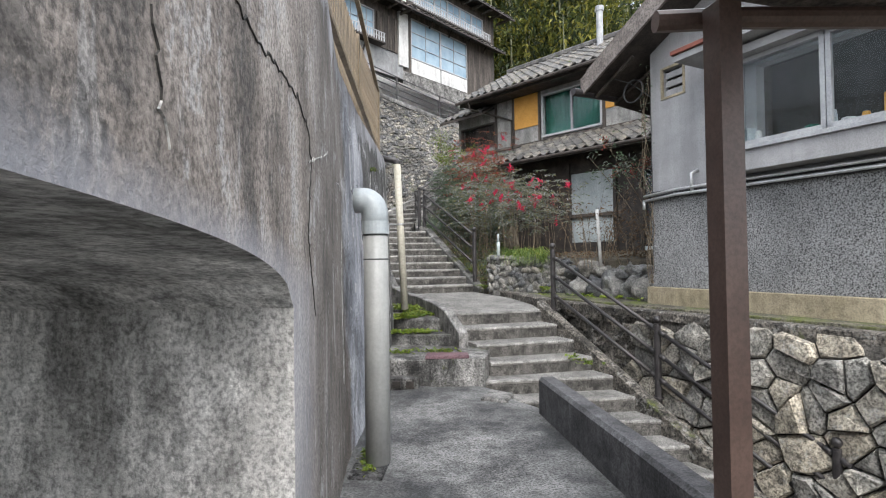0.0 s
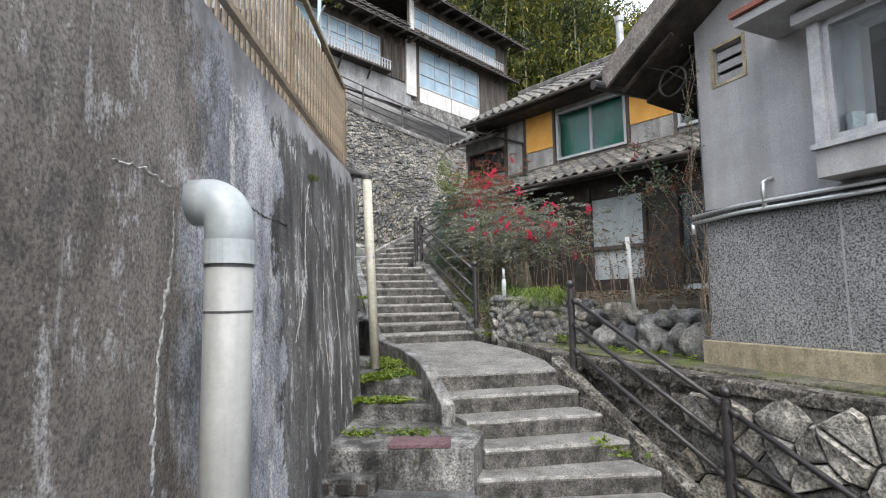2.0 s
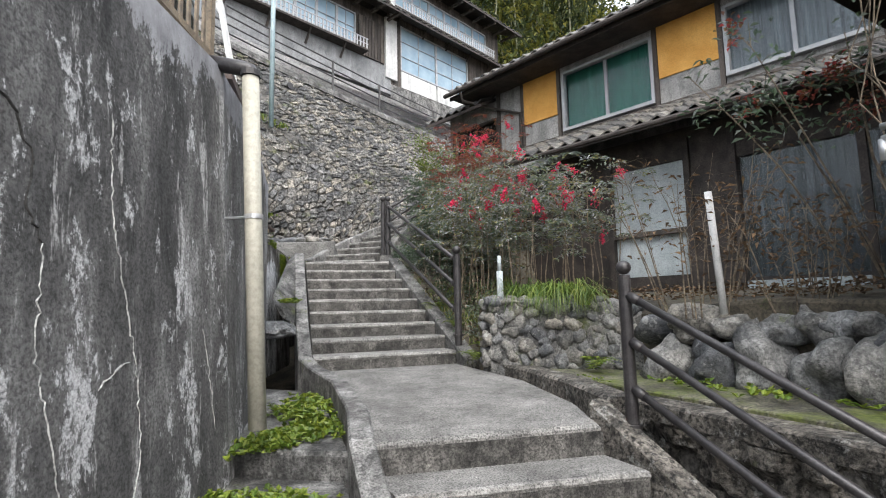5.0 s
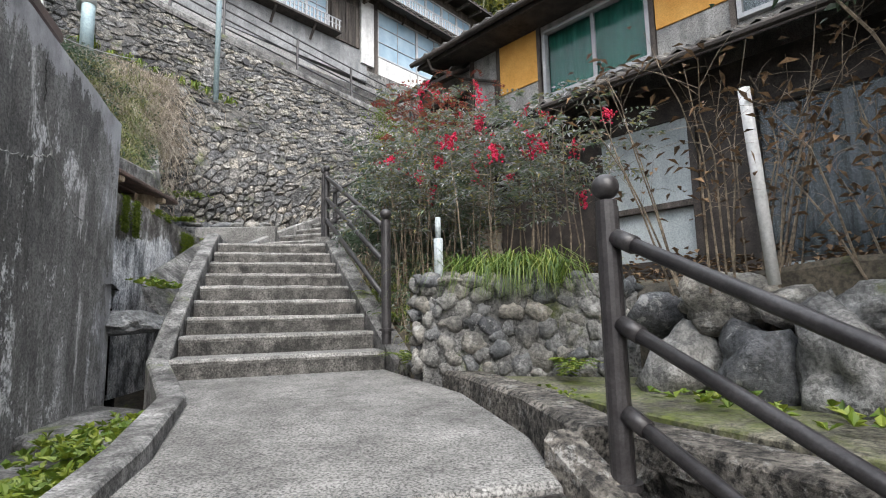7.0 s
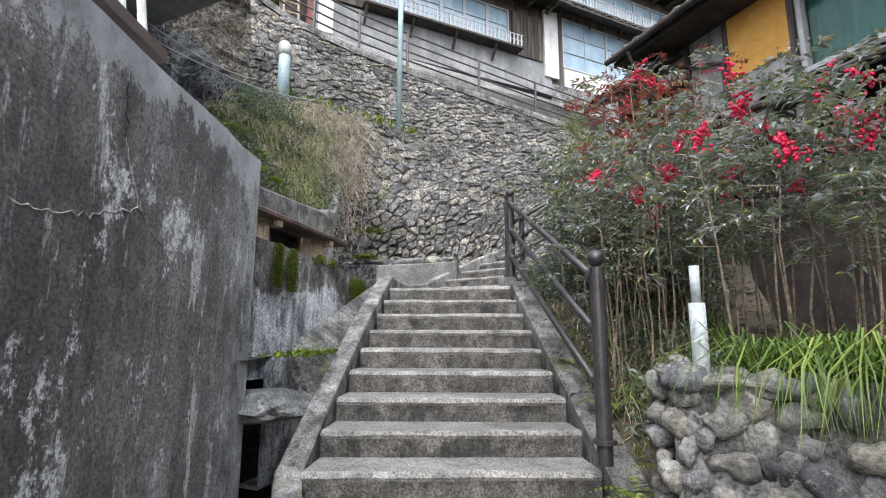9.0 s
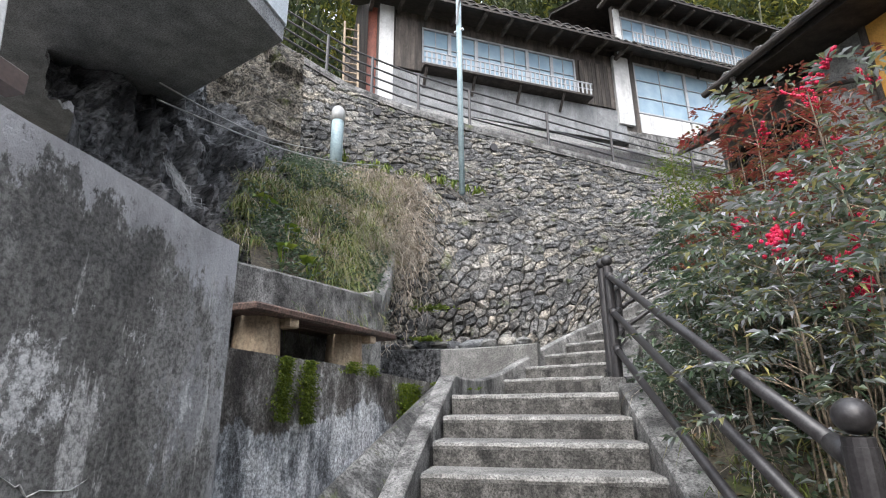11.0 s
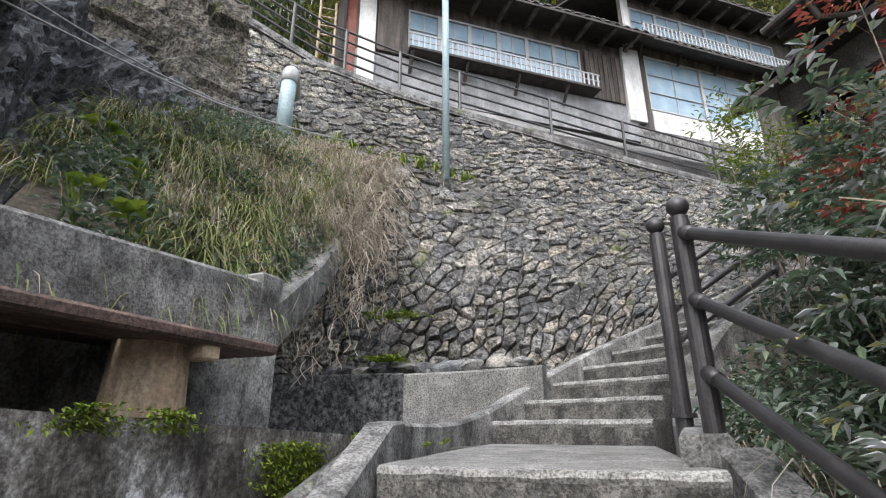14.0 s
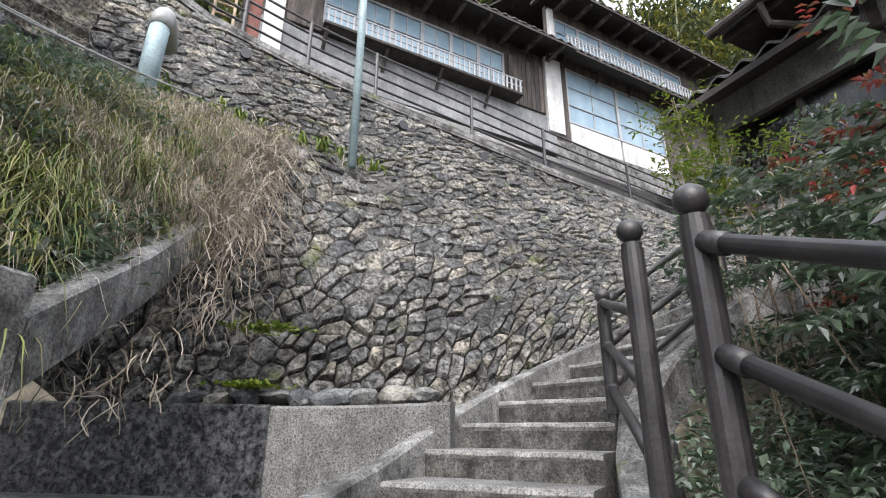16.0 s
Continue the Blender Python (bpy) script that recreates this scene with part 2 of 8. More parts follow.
M = {
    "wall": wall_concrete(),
    "concrete": surface("weathered_concrete", (0.085, 0.083, 0.08), (0.30, 0.295, 0.285), 3.0, 0.9, 75, 1.0, moss=0.2, streak=0.45, grime=0.9, fine_amt=0.4),
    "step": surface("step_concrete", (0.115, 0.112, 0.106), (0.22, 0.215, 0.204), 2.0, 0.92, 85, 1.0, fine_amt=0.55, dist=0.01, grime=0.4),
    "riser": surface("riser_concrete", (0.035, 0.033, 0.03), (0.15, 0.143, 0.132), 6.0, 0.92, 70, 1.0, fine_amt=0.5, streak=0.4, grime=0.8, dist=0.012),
    "nosing": surface("pale_step_edge", (0.15, 0.146, 0.138), (0.30, 0.295, 0.28), 7.0, 0.92, 80, 1.0, fine_amt=0.45, grime=0.5),
    "rubble": surface("rough_rubble_concrete", (0.028, 0.025, 0.021), (0.17, 0.155, 0.135), 3.4, 0.92, 30, 1.0, moss=0.25, fine_amt=0.7, grime=0.9, lichen=0.35, dist=0.03),
    "floor": surface("terrace_concrete", (0.035, 0.036, 0.038), (0.20, 0.20, 0.197), 1.3, 0.7, 50, 0.6, fine_amt=0.45, grime=0.6),
    "parapet": surface("parapet_concrete", (0.045, 0.045, 0.049), (0.13, 0.13, 0.137), 2.0, 0.85, 70, 0.7, streak=0.5, grime=0.6),
    "moss_concrete": surface("mossy_concrete", (0.045, 0.044, 0.042), (0.23, 0.227, 0.22), 2.4, 0.9, 50, 0.9, moss=0.45, streak=0.85, grime=0.85, fine_amt=0.5),
    "trough": surface("wet_rough_concrete", (0.02, 0.02, 0.021), (0.12, 0.12, 0.122), 9.0, 0.45, 22, 1.0, dist=0.06, fine_amt=0.7),
    "stone": surface("retaining_stone", (0.055, 0.054, 0.053), (0.29, 0.284, 0.274), 5.0, 0.88, 22, 1.0, piece=0.9, moss=0.3, dist=0.06, grime=1.0, fine_amt=0.7, lichen=0.3, stain=0.9),
    "stone_near": surface("house_wall_stone", (0.17, 0.165, 0.15), (0.44, 0.42, 0.37), 3.0, 0.88, 34, 1.0, piece=0.75, moss=0.1, dist=0.03, grime=0.85, fine_amt=0.5, lichen=0.4),
    "stone_far": surface("wall_stone", (0.055, 0.054, 0.053), (0.29, 0.284, 0.274), 5.0, 0.9, 22, 1.0, island=0.9, moss=0.34, dist=0.06, grime=1.0, fine_amt=0.7, lichen=0.3, stain=0.9),
    "rock": surface("river_rock", (0.08, 0.084, 0.088), (0.26, 0.262, 0.257), 4.0, 0.8, 45, 0.9, piece=1.0, moss=0.16, dist=0.02, grime=0.6, fine_amt=0.35, lichen=0.4),
    # Lime streaks on a base lightened for the daylight reaching inside.
    "recess": surface("lime_streaked_lit_recess", (0.17, 0.167, 0.158), (0.80, 0.79, 0.765), 1.4, 0.85, 45, 0.9, stretch=(1.2, 1.2, 0.45), streak=0.5, grime=0.6, lichen=0.6),
    "joint": surface("joint_earth", (0.03, 0.028, 0.025), (0.13, 0.122, 0.11), 5.0, 0.95, 40, 0.8, moss=0.3),
    "earth": surface("earth", (0.03, 0.026, 0.02), (0.10, 0.085, 0.06), 3.0, 0.95, 40, 0.8, moss=0.4),
    "moss": leaf_material("moss_tips", [(0.05, 0.085, 0.008), (0.11, 0.155, 0.012), (0.19, 0.23, 0.02)], 0.8),
    "pipe": surface("grey_plastic_pipe", (0.25, 0.255, 0.25), (0.31, 0.315, 0.305), 2.0, 0.45, 30, 0.05, streak=0.2, fine_amt=0.05),
    "pipe_elbow": surface("blue_grey_plastic", (0.29, 0.325, 0.345), (0.36, 0.395, 0.41), 2.0, 0.4, 30, 0.05, streak=0.15, fine_amt=0.05),
    "pipe_cream": surface("cream_plastic_pipe", (0.36, 0.345, 0.285), (0.45, 0.43, 0.36), 3.0, 0.5, 30, 0.1, streak=0.2, fine_amt=0.12, grime=0.12),
    "pipe_blue": surface("pale_blue_pipe", (0.22, 0.30, 0.325), (0.31, 0.39, 0.41), 3.0, 0.5, 30, 0.1, fine_amt=0.12, streak=0.25),
    "iron": surface("dark_painted_iron", (0.018, 0.016, 0.017), (0.04, 0.037, 0.038), 9.0, 0.42, 90, 0.25, fine_amt=0.25, dist=0.004),
    "brown_steel": surface("brown_painted_steel", (0.055, 0.034, 0.028), (0.085, 0.055, 0.045), 3.0, 0.4, 60, 0.1, fine_amt=0.15),
    "fence": surface("bronze_fence_metal", (0.14, 0.105, 0.066), (0.24, 0.185, 0.12), 6.0, 0.5, 60, 0.1, fine_amt=0.2, grime=0.3),
    "plaster": surface("grey_plaster", (0.27, 0.27, 0.278), (0.34, 0.34, 0.345), 1.6, 0.85, 80, 0.2, fine_amt=0.12, streak=0.2),
    "house_plaster": surface("aged_plaster", (0.20, 0.20, 0.197), (0.32, 0.315, 0.30), 2.0, 0.85, 60, 0.3, streak=0.4, grime=0.3),
    "pebble": surface("pebbledash", (0.16, 0.163, 0.165), (0.22, 0.223, 0.225), 1.2, 0.9, 62, 1.0, fine_amt=0.7, dist=0.014),
    "beige": surface("beige_plinth", (0.28, 0.24, 0.16), (0.36, 0.31, 0.22), 2.0, 0.85, 60, 0.2, fine_amt=0.2, streak=0.3, grime=0.4),
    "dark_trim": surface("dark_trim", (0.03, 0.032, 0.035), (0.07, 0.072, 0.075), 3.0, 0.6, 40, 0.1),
    "white_alu": surface("aged_aluminium", (0.26, 0.27, 0.285), (0.36, 0.37, 0.38), 3.0, 0.4, 60, 0.0, fine_amt=0.1, grime=0.15),
    "roof_tin": surface("ribbed_brown_roof", (0.10, 0.085, 0.075), (0.19, 0.165, 0.15), 5.0, 0.6, 40, 0.3, streak=0.2),
    "old_wood": surface("weathered_wood", (0.035, 0.029, 0.025), (0.125, 0.105, 0.09), 3.0, 0.8, 60, 0.6, stretch=(1, 1, 0.12), streak=0.5, grime=0.4),
    "dark_wood": surface("dark_wood", (0.015, 0.012, 0.01), (0.05, 0.04, 0.034), 4.0, 0.75, 60, 0.4),
    "bench_wood": surface("bench_wood", (0.035, 0.02, 0.016), (0.13, 0.082, 0.064), 2.0, 0.7, 60, 0.8, stretch=(6.0, 0.7, 6.0), fine_amt=0.5, grime=0.5),
    "log": surface("sawn_log", (0.22, 0.155, 0.10), (0.46, 0.37, 0.26), 4.0, 0.8, 50, 0.6, stretch=(1, 1, 0.25), grime=0.5, streak=0.3, fine_amt=0.2),
    "tile": surface("roof_tile", (0.04, 0.039, 0.039), (0.15, 0.142, 0.13), 4.0, 0.7, 30, 0.6, island=0.7, moss=0.28, grime=0.6),
    "yellow": surface("ochre_panel", (0.50, 0.25, 0.045), (0.62, 0.34, 0.08), 1.5, 0.75, 50, 0.1, fine_amt=0.12),
    "white_paint": surface("white_painted_wall", (0.47, 0.47, 0.465), (0.62, 0.62, 0.61), 2.0, 0.7, 60, 0.1, fine_amt=0.1, streak=0.25, grime=0.2),
    "house_grey": surface("grey_render", (0.16, 0.165, 0.17), (0.27, 0.275, 0.28), 2.0, 0.85, 60, 0.2, streak=0.3),
    "pale_panel": surface("pale_shutter_board", (0.30, 0.34, 0.35), (0.42, 0.46, 0.47), 2.0, 0.7, 50, 0.1, fine_amt=0.15, streak=0.2),
    "curtain_green": surface("green_curtain", (0.008, 0.085, 0.06), (0.028, 0.16, 0.115), 3.0, 0.9, 50, 0.2, stretch=(6, 6, 0.2)),
    "curtain_grey": surface("grey_curtain", (0.08, 0.092, 0.10), (0.20, 0.22, 0.235), 3.0, 0.9, 50, 0.2, stretch=(6, 6, 0.2)),
    "copper": surface("rusty_gutter", (0.12, 0.03, 0.018), (0.20, 0.06, 0.035), 4.0, 0.6, 50, 0.2),
    "chrome": surface("galvanised_tube", (0.42, 0.43, 0.44), (0.55, 0.56, 0.57), 6.0, 0.35, 50, 0.05, metal=0.6, fine_amt=0.1),
    "dead_leaf": surface("dead_leaf", (0.07, 0.04, 0.02), (0.2, 0.13, 0.07), 8.0, 0.9, 30, 0.2, island=0.6),
    "water": surface("wet_rock", (0.012, 0.012, 0.013), (0.10, 0.10, 0.103), 3.0, 0.4, 16, 1.0, stretch=(1, 1, 0.3), dist=0.04, fine_amt=0.7),
    "stem": surface("bare_stem", (0.07, 0.053, 0.037), (0.23, 0.185, 0.13), 9.0, 0.85, 50, 0.3),
    "far_wood": surface("far_trunk", (0.10, 0.10, 0.06), (0.22, 0.23, 0.14), 2.0, 0.85, 20, 0.2),
}


def two_tone_wall():
    """Damp wall: dark brown-black rendering above, pale lime-washed concrete below a jagged line."""
    m, nt, b = nodes_of("two_tone_damp_wall")
    tc = nt.nodes.new("ShaderNodeTexCoord")
    sep = nt.nodes.new("ShaderNodeSeparateXYZ")
    nt.links.new(tc.outputs["Object"], sep.inputs[0])
    patch = noise_tex(nt, 4.0, (1, 1, 0.6), 12.0, 0.8)
    streaks = noise_tex(nt, 7.0, (1, 1, 0.22), 9.0, 0.75)
    edge = math_node(nt, "ADD", sep.outputs["Z"], math_node(nt, "MULTIPLY", math_node(nt, "SUBTRACT", noise_tex(nt, 2.2, (1, 1, 0.5), 10.0, 0.7), 0.5), 0.7))
    up = math_node(nt, "MULTIPLY_ADD", edge, 60.0)
    up.node.inputs[2].default_value = -60.0 * 2.72
    up.node.use_clamp = True
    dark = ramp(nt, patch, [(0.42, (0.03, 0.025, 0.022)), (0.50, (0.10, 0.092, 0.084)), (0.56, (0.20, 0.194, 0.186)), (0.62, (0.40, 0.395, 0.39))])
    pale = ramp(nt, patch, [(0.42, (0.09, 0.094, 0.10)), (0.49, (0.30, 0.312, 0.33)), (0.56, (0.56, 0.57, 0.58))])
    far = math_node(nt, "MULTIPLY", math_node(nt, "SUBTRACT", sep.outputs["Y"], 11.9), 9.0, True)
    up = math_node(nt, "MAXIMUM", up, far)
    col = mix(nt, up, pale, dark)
    col = mix(nt, 0.55, col, ramp(nt, streaks, [(0.40, g(0.5)), (0.56, g(1.35))]), "MULTIPLY")
    col = mix(nt, 1.0, col, ramp(nt, noise_tex(nt, 55.0, (1, 1, 1), 4.0, 0.7), [(0.40, g(0.55)), (0.5, g(1.0)), (0.6, g(1.4))]), "MULTIPLY")
    nt.links.new(col, b.inputs["Base Color"])
    b.inputs["Roughness"].default_value = 0.85
    bump(nt, b, math_node(nt, "ADD", patch, math_node(nt, "MULTIPLY", noise_tex(nt, 45.0, (1, 1, 1), 4.0, 0.7), 0.5)), 1.0, 0.025)
    return m


for wet in ("water", "trough"):
    M[wet].node_tree.nodes["Principled BSDF"].inputs["Specular IOR Level"].default_value = 0.15
# Lace curtain colour darkened to carry the shade under the eave.
M["curtain_eave_shade"] = surface("eave_shaded_lace_curtain", (0.035, 0.04, 0.044), (0.10, 0.11, 0.118), 3.0, 0.9, 50, 0.2, stretch=(6, 6, 0.2))
M["two_tone"] = two_tone_wall()
M["lime"] = surface("lime_bloom", (0.22, 0.22, 0.215), (0.5, 0.5, 0.48), 9.0, 0.9, 60, 0.5)
M["crack"] = surface("crack_and_drain_dark", (0.01, 0.01, 0.01), (0.05, 0.047, 0.043), 9.0, 0.95, 60, 0.5)
M["leaf_dark"] = leaf_material("dark_leaves", [(0.035, 0.07, 0.035), (0.09, 0.14, 0.075), (0.16, 0.20, 0.15), (0.07, 0.10, 0.05), (0.32, 0.35, 0.33)])
M["leaf_nandina"] = leaf_material("mixed_bush_leaves", [(0.07, 0.115, 0.06), (0.13, 0.18, 0.10), (0.27, 0.31, 0.24), (0.09, 0.13, 0.085), (0.42, 0.43, 0.45), (0.17, 0.20, 0.15), (0.56, 0.55, 0.62), (0.14, 0.18, 0.11), (0.38, 0.34, 0.12), (0.16, 0.20, 0.14)])
M["leaf_red"] = leaf_material("reddish_leaves", [(0.16, 0.03, 0.025), (0.26, 0.07, 0.045), (0.16, 0.13, 0.05), (0.34, 0.05, 0.05), (0.20, 0.12, 0.09)])
M["flower"] = leaf_material("crimson_berries", [(0.48, 0.006, 0.035), (0.66, 0.02, 0.10), (0.52, 0.008, 0.04), (0.74, 0.06, 0.16)], 0.35)
M["grass"] = leaf_material("grass_blades", [(0.05, 0.09, 0.015), (0.11, 0.16, 0.03), (0.20, 0.24, 0.05), (0.30, 0.28, 0.11), (0.07, 0.10, 0.02), (0.26, 0.22, 0.12), (0.13, 0.18, 0.03)], 0.6)
M["bright_leaf"] = leaf_material("fresh_leaves", [(0.07, 0.13, 0.015), (0.14, 0.20, 0.02), (0.22, 0.26, 0.03)], 0.5)
M["straw"] = leaf_material("dry_roots", [(0.24, 0.19, 0.14), (0.40, 0.34, 0.27), (0.52, 0.46, 0.38), (0.16, 0.13, 0.08)], 0.8)
M["forest"] = leaf_material("far_foliage", [(0.035, 0.055, 0.012), (0.08, 0.10, 0.018), (0.16, 0.165, 0.025), (0.24, 0.22, 0.035)], 0.7)
M["forest_dark"] = leaf_material("far_dark_foliage", [(0.018, 0.032, 0.012), (0.04, 0.058, 0.018), (0.075, 0.09, 0.025)], 0.7)


def glass(name, tint, rough=0.03):
    m, nt, b = nodes_of(name)
    b.inputs["Base Color"].default_value = (*tint, 1)
    b.inputs["Roughness"].default_value, b.inputs["Transmission Weight"].default_value = rough, 1.0
    b.inputs["IOR"].default_value = 1.25
    return m


M["glass"] = glass("window_glass", (0.85, 0.9, 0.92))
M["frosted"], nt_f, b_f = nodes_of("frosted_pane")
nt_f.links.new(ramp(nt_f, noise_tex(nt_f, 1.2), [(0.3, (0.17, 0.26, 0.34)), (0.7, (0.30, 0.40, 0.47))]), b_f.inputs["Base Color"])
b_f.inputs["Roughness"].default_value = 0.12


# ---- building helpers ----
def mesh_of(bm, name, material, smooth=False):
    me = bpy.data.meshes.new(name)
    bmesh.ops.recalc_face_normals(bm, faces=bm.faces)
    bm.to_mesh(me)
    bm.free()
    for m in material if isinstance(material, (list, tuple)) else [material]:
        me.materials.append(m)
    if smooth:
        me.polygons.foreach_set("use_smooth", [True] * len(me.polygons))
    return me


def solid(name, bm, material, label="", category="", kind="", group="", smooth=False):
    """A top-level thing that is one mesh."""
    return tagged(new(name, mesh_of(bm, name, material, smooth)), label, category, group, kind)


def part(name, bm, material, parent, label="", smooth=False):
    ob = new(name, mesh_of(bm, name, material, smooth))
    ob.parent = parent
    return tagged(ob, label)


def root(name, label="", category="", at=(0, 0, 0), kind="", group=""):
    ob = new(name)
    ob.location = at
    ob.empty_display_size = 0.1
    return tagged(ob, label, category, group, kind)


def shifted(bm, at):
    """Moves a bmesh made in world places into the frame of a thing whose base is at the point given."""
    bmesh.ops.translate(bm, vec=[-v for v in at], verts=bm.verts)
    return bm


def slab(bm, quad, z0, z1, c=0.012):
    """A prism on a plan polygon with a chamfered top edge. z1 may be one height or one for each corner."""
    n = len(quad)
    z1 = [z1] * n if isinstance(z1, (int, float)) else z1
    cx, cy = sum(p[0] for p in quad) / n, sum(p[1] for p in quad) / n
    low = [bm.verts.new((x, y, z0)) for x, y in quad]
    mid = [bm.verts.new((x, y, z - c)) for (x, y), z in zip(quad, z1)]
    top = []
    for (x, y), z in zip(quad, z1):
        d = math.hypot(cx - x, cy - y) or 1
        top.append(bm.verts.new((x + (cx - x) / d * c * 1.3, y + (cy - y) / d * c * 1.3, z)))
    for i in range(n):
        j = (i + 1) % n
        bm.faces.new((low[i], low[j], mid[j], mid[i]))
        bm.faces.new((mid[i], mid[j], top[j], top[i]))
    bm.faces.new(top)
    bm.faces.new(low[::-1])
    return bm


def block(bm, m, size, c=0.006):
    """A chamfered box of that size, centred on the pose m."""
    sx, sy, sz = (v / 2 for v in size)
    c = min(c, sx * 0.45, sy * 0.45, sz * 0.45)
    rings = []
    for z, k in ((-sz, c), (-sz + c, 0), (sz - c, 0), (sz, c)):
        rings.append([bm.verts.new(m @ Vector((a * (sx - k), b * (sy - k), z))) for a, b in ((-1, -1), (1, -1), (1, 1), (-1, 1))])
    for a, b in zip(rings, rings[1:]):
        for i in range(4):
            bm.faces.new((a[i], a[(i + 1) % 4], b[(i + 1) % 4], b[i]))
    bm.faces.new(rings[0][::-1])
    bm.faces.new(rings[-1])
    return bm


def sweep(bm, pts, w, h, c=0.012, sink=0.0):
    """A kerb or beam: an upright chamfered section w wide and h high (its top on the points) along a line."""
    pts = [Vector(p) for p in pts]
    rings = []
    for i, p in enumerate(pts):
        a, b = pts[max(0, i - 1)], pts[min(len(pts) - 1, i + 1)]
        d = Vector((b.x - a.x, b.y - a.y, 0)).normalized()
        s = Vector((d.y, -d.x, 0)) * (w / 2)
        prof = [(-1, -h - sink), (-1, -c), (-1 + 2 * c / w, 0), (1 - 2 * c / w, 0), (1, -c), (1, -h - sink)]
        rings.append([bm.verts.new(p + s * k + Vector((0, 0, z))) for k, z in prof])
    for a, b in zip(rings, rings[1:]):
        for i in range(6):
            bm.faces.new((a[i], a[(i + 1) % 6], b[(i + 1) % 6], b[i]))
    bm.faces.new(rings[0])
    bm.faces.new(rings[-1][::-1])
    return bm


def tube(bm, pts, r, n=10, r_end=None):
    """A round bar along a line of points, closed at both ends; r_end tapers it."""
    pts = [Vector(p) for p in pts]
    rings, side = [], None
    for i, p in enumerate(pts):
        d = (pts[min(len(pts) - 1, i + 1)] - pts[max(0, i - 1)]).normalized()
        side = d.orthogonal().normalized() if side is None else (side - d * side.dot(d)).normalized()
        up = d.cross(side)
        k = r if r_end is None else r + (r_end - r) * i / (len(pts) - 1)
        rings.append([bm.verts.new(p + (side * math.cos(a) + up * math.sin(a)) * k) for a in (2 * math.pi * j / n for j in range(n))])
    for a, b in zip(rings, rings[1:]):
        for i in range(n):
            bm.faces.new((a[i], a[(i + 1) % n], b[(i + 1) % n], b[i]))
    bm.faces.new(rings[0][::-1])
    bm.faces.new(rings[-1])
    return bm


def ball(bm, at, r, squash=1.0, seg=12):
    bmesh.ops.create_uvsphere(bm, u_segments=seg, v_segments=seg // 2 + 2, radius=r, matrix=Matrix.Translation(at) @ Matrix.Diagonal((1, 1, squash, 1)))
    return bm


def rock(bm, at, size, rng, sub=2, rough=0.22):
    """A rounded uneven boulder."""
    turn = Euler([rng.uniform(0, 6.28) for _ in range(3)]).to_matrix()
    made = bmesh.ops.create_icosphere(bm, subdivisions=sub, radius=1.0)["verts"]
    seed = Vector((rng.uniform(-50, 50), rng.uniform(-50, 50), rng.uniform(-50, 50)))
    for v in made:
        p = v.co.copy()
        k = 1 + rough * 1.6 * noise.noise(p * 0.9 + seed) + rough * 0.6 * noise.noise(p * 2.3 + seed)
        q = turn @ (p * k)
        v.co = Vector(at) + Vector((q.x * size[0], q.y * size[1], q.z * size[2]))
    return bm


def line_at(pts, u):
    """The point a share u along a line of points, by equal shares."""
    k = min(len(pts) - 2, max(0, int(u * (len(pts) - 1))))
    f = u * (len(pts) - 1) - k
    return Vector(pts[k]).lerp(Vector(pts[k + 1]), f)


def cells(w, h, size, rng, aspect=1.0, jitter=0.42, drop=0.0):
    """Voronoi cells of a jittered grid over w by h: a list of (centre, polygon)."""
    nx, ny = max(2, round(w / (size * aspect))), max(2, round(h / size))
    grid = {}
    for i in range(-2, nx + 2):
        for j in range(-2, ny + 2):
            grid[i, j] = np.array([(i + 0.5 + (0.5 if j % 2 else 0) * 0.6 + rng.uniform(-jitter, jitter)) * w / nx, (j + 0.5 + rng.uniform(-jitter, jitter)) * h / ny])
    if drop:
        grid = {k: p for k, p in grid.items() if rng.random() > drop}
    out = []
    for i in range(nx):
        for j in range(ny):
            if (i, j) not in grid:
                continue
            c = grid[i, j]
            poly = [np.array(p) for p in ((max(0, c[0] - 2 * size), max(0, c[1] - 2 * size)), (min(w, c[0] + 2 * size), max(0, c[1] - 2 * size)), (min(w, c[0] + 2 * size), min(h, c[1] + 2 * size)), (max(0, c[0] - 2 * size), min(h, c[1] + 2 * size)))]
            for a in range(-2, 3):
                for b in range(-2, 3):
                    if (a or b) and (i + a, j + b) in grid:
                        o = grid[i + a, j + b]
                        m, d = (c + o) / 2, o - c
                        cut = []
                        for p, q in zip(poly, poly[1:] + poly[:1]):
                            fp, fq = (p - m) @ d, (q - m) @ d
                            if fp <= 0:
                                cut.append(p)
                            if fp * fq < 0:
                                cut.append(p + (q - p) * (fp / (fp - fq)))
                        poly = cut
                        if len(poly) < 3:
                            break
                if len(poly) < 3:
                    break
            if len(poly) >= 3:
                out.append((sum(poly) / len(poly), poly))
    return out


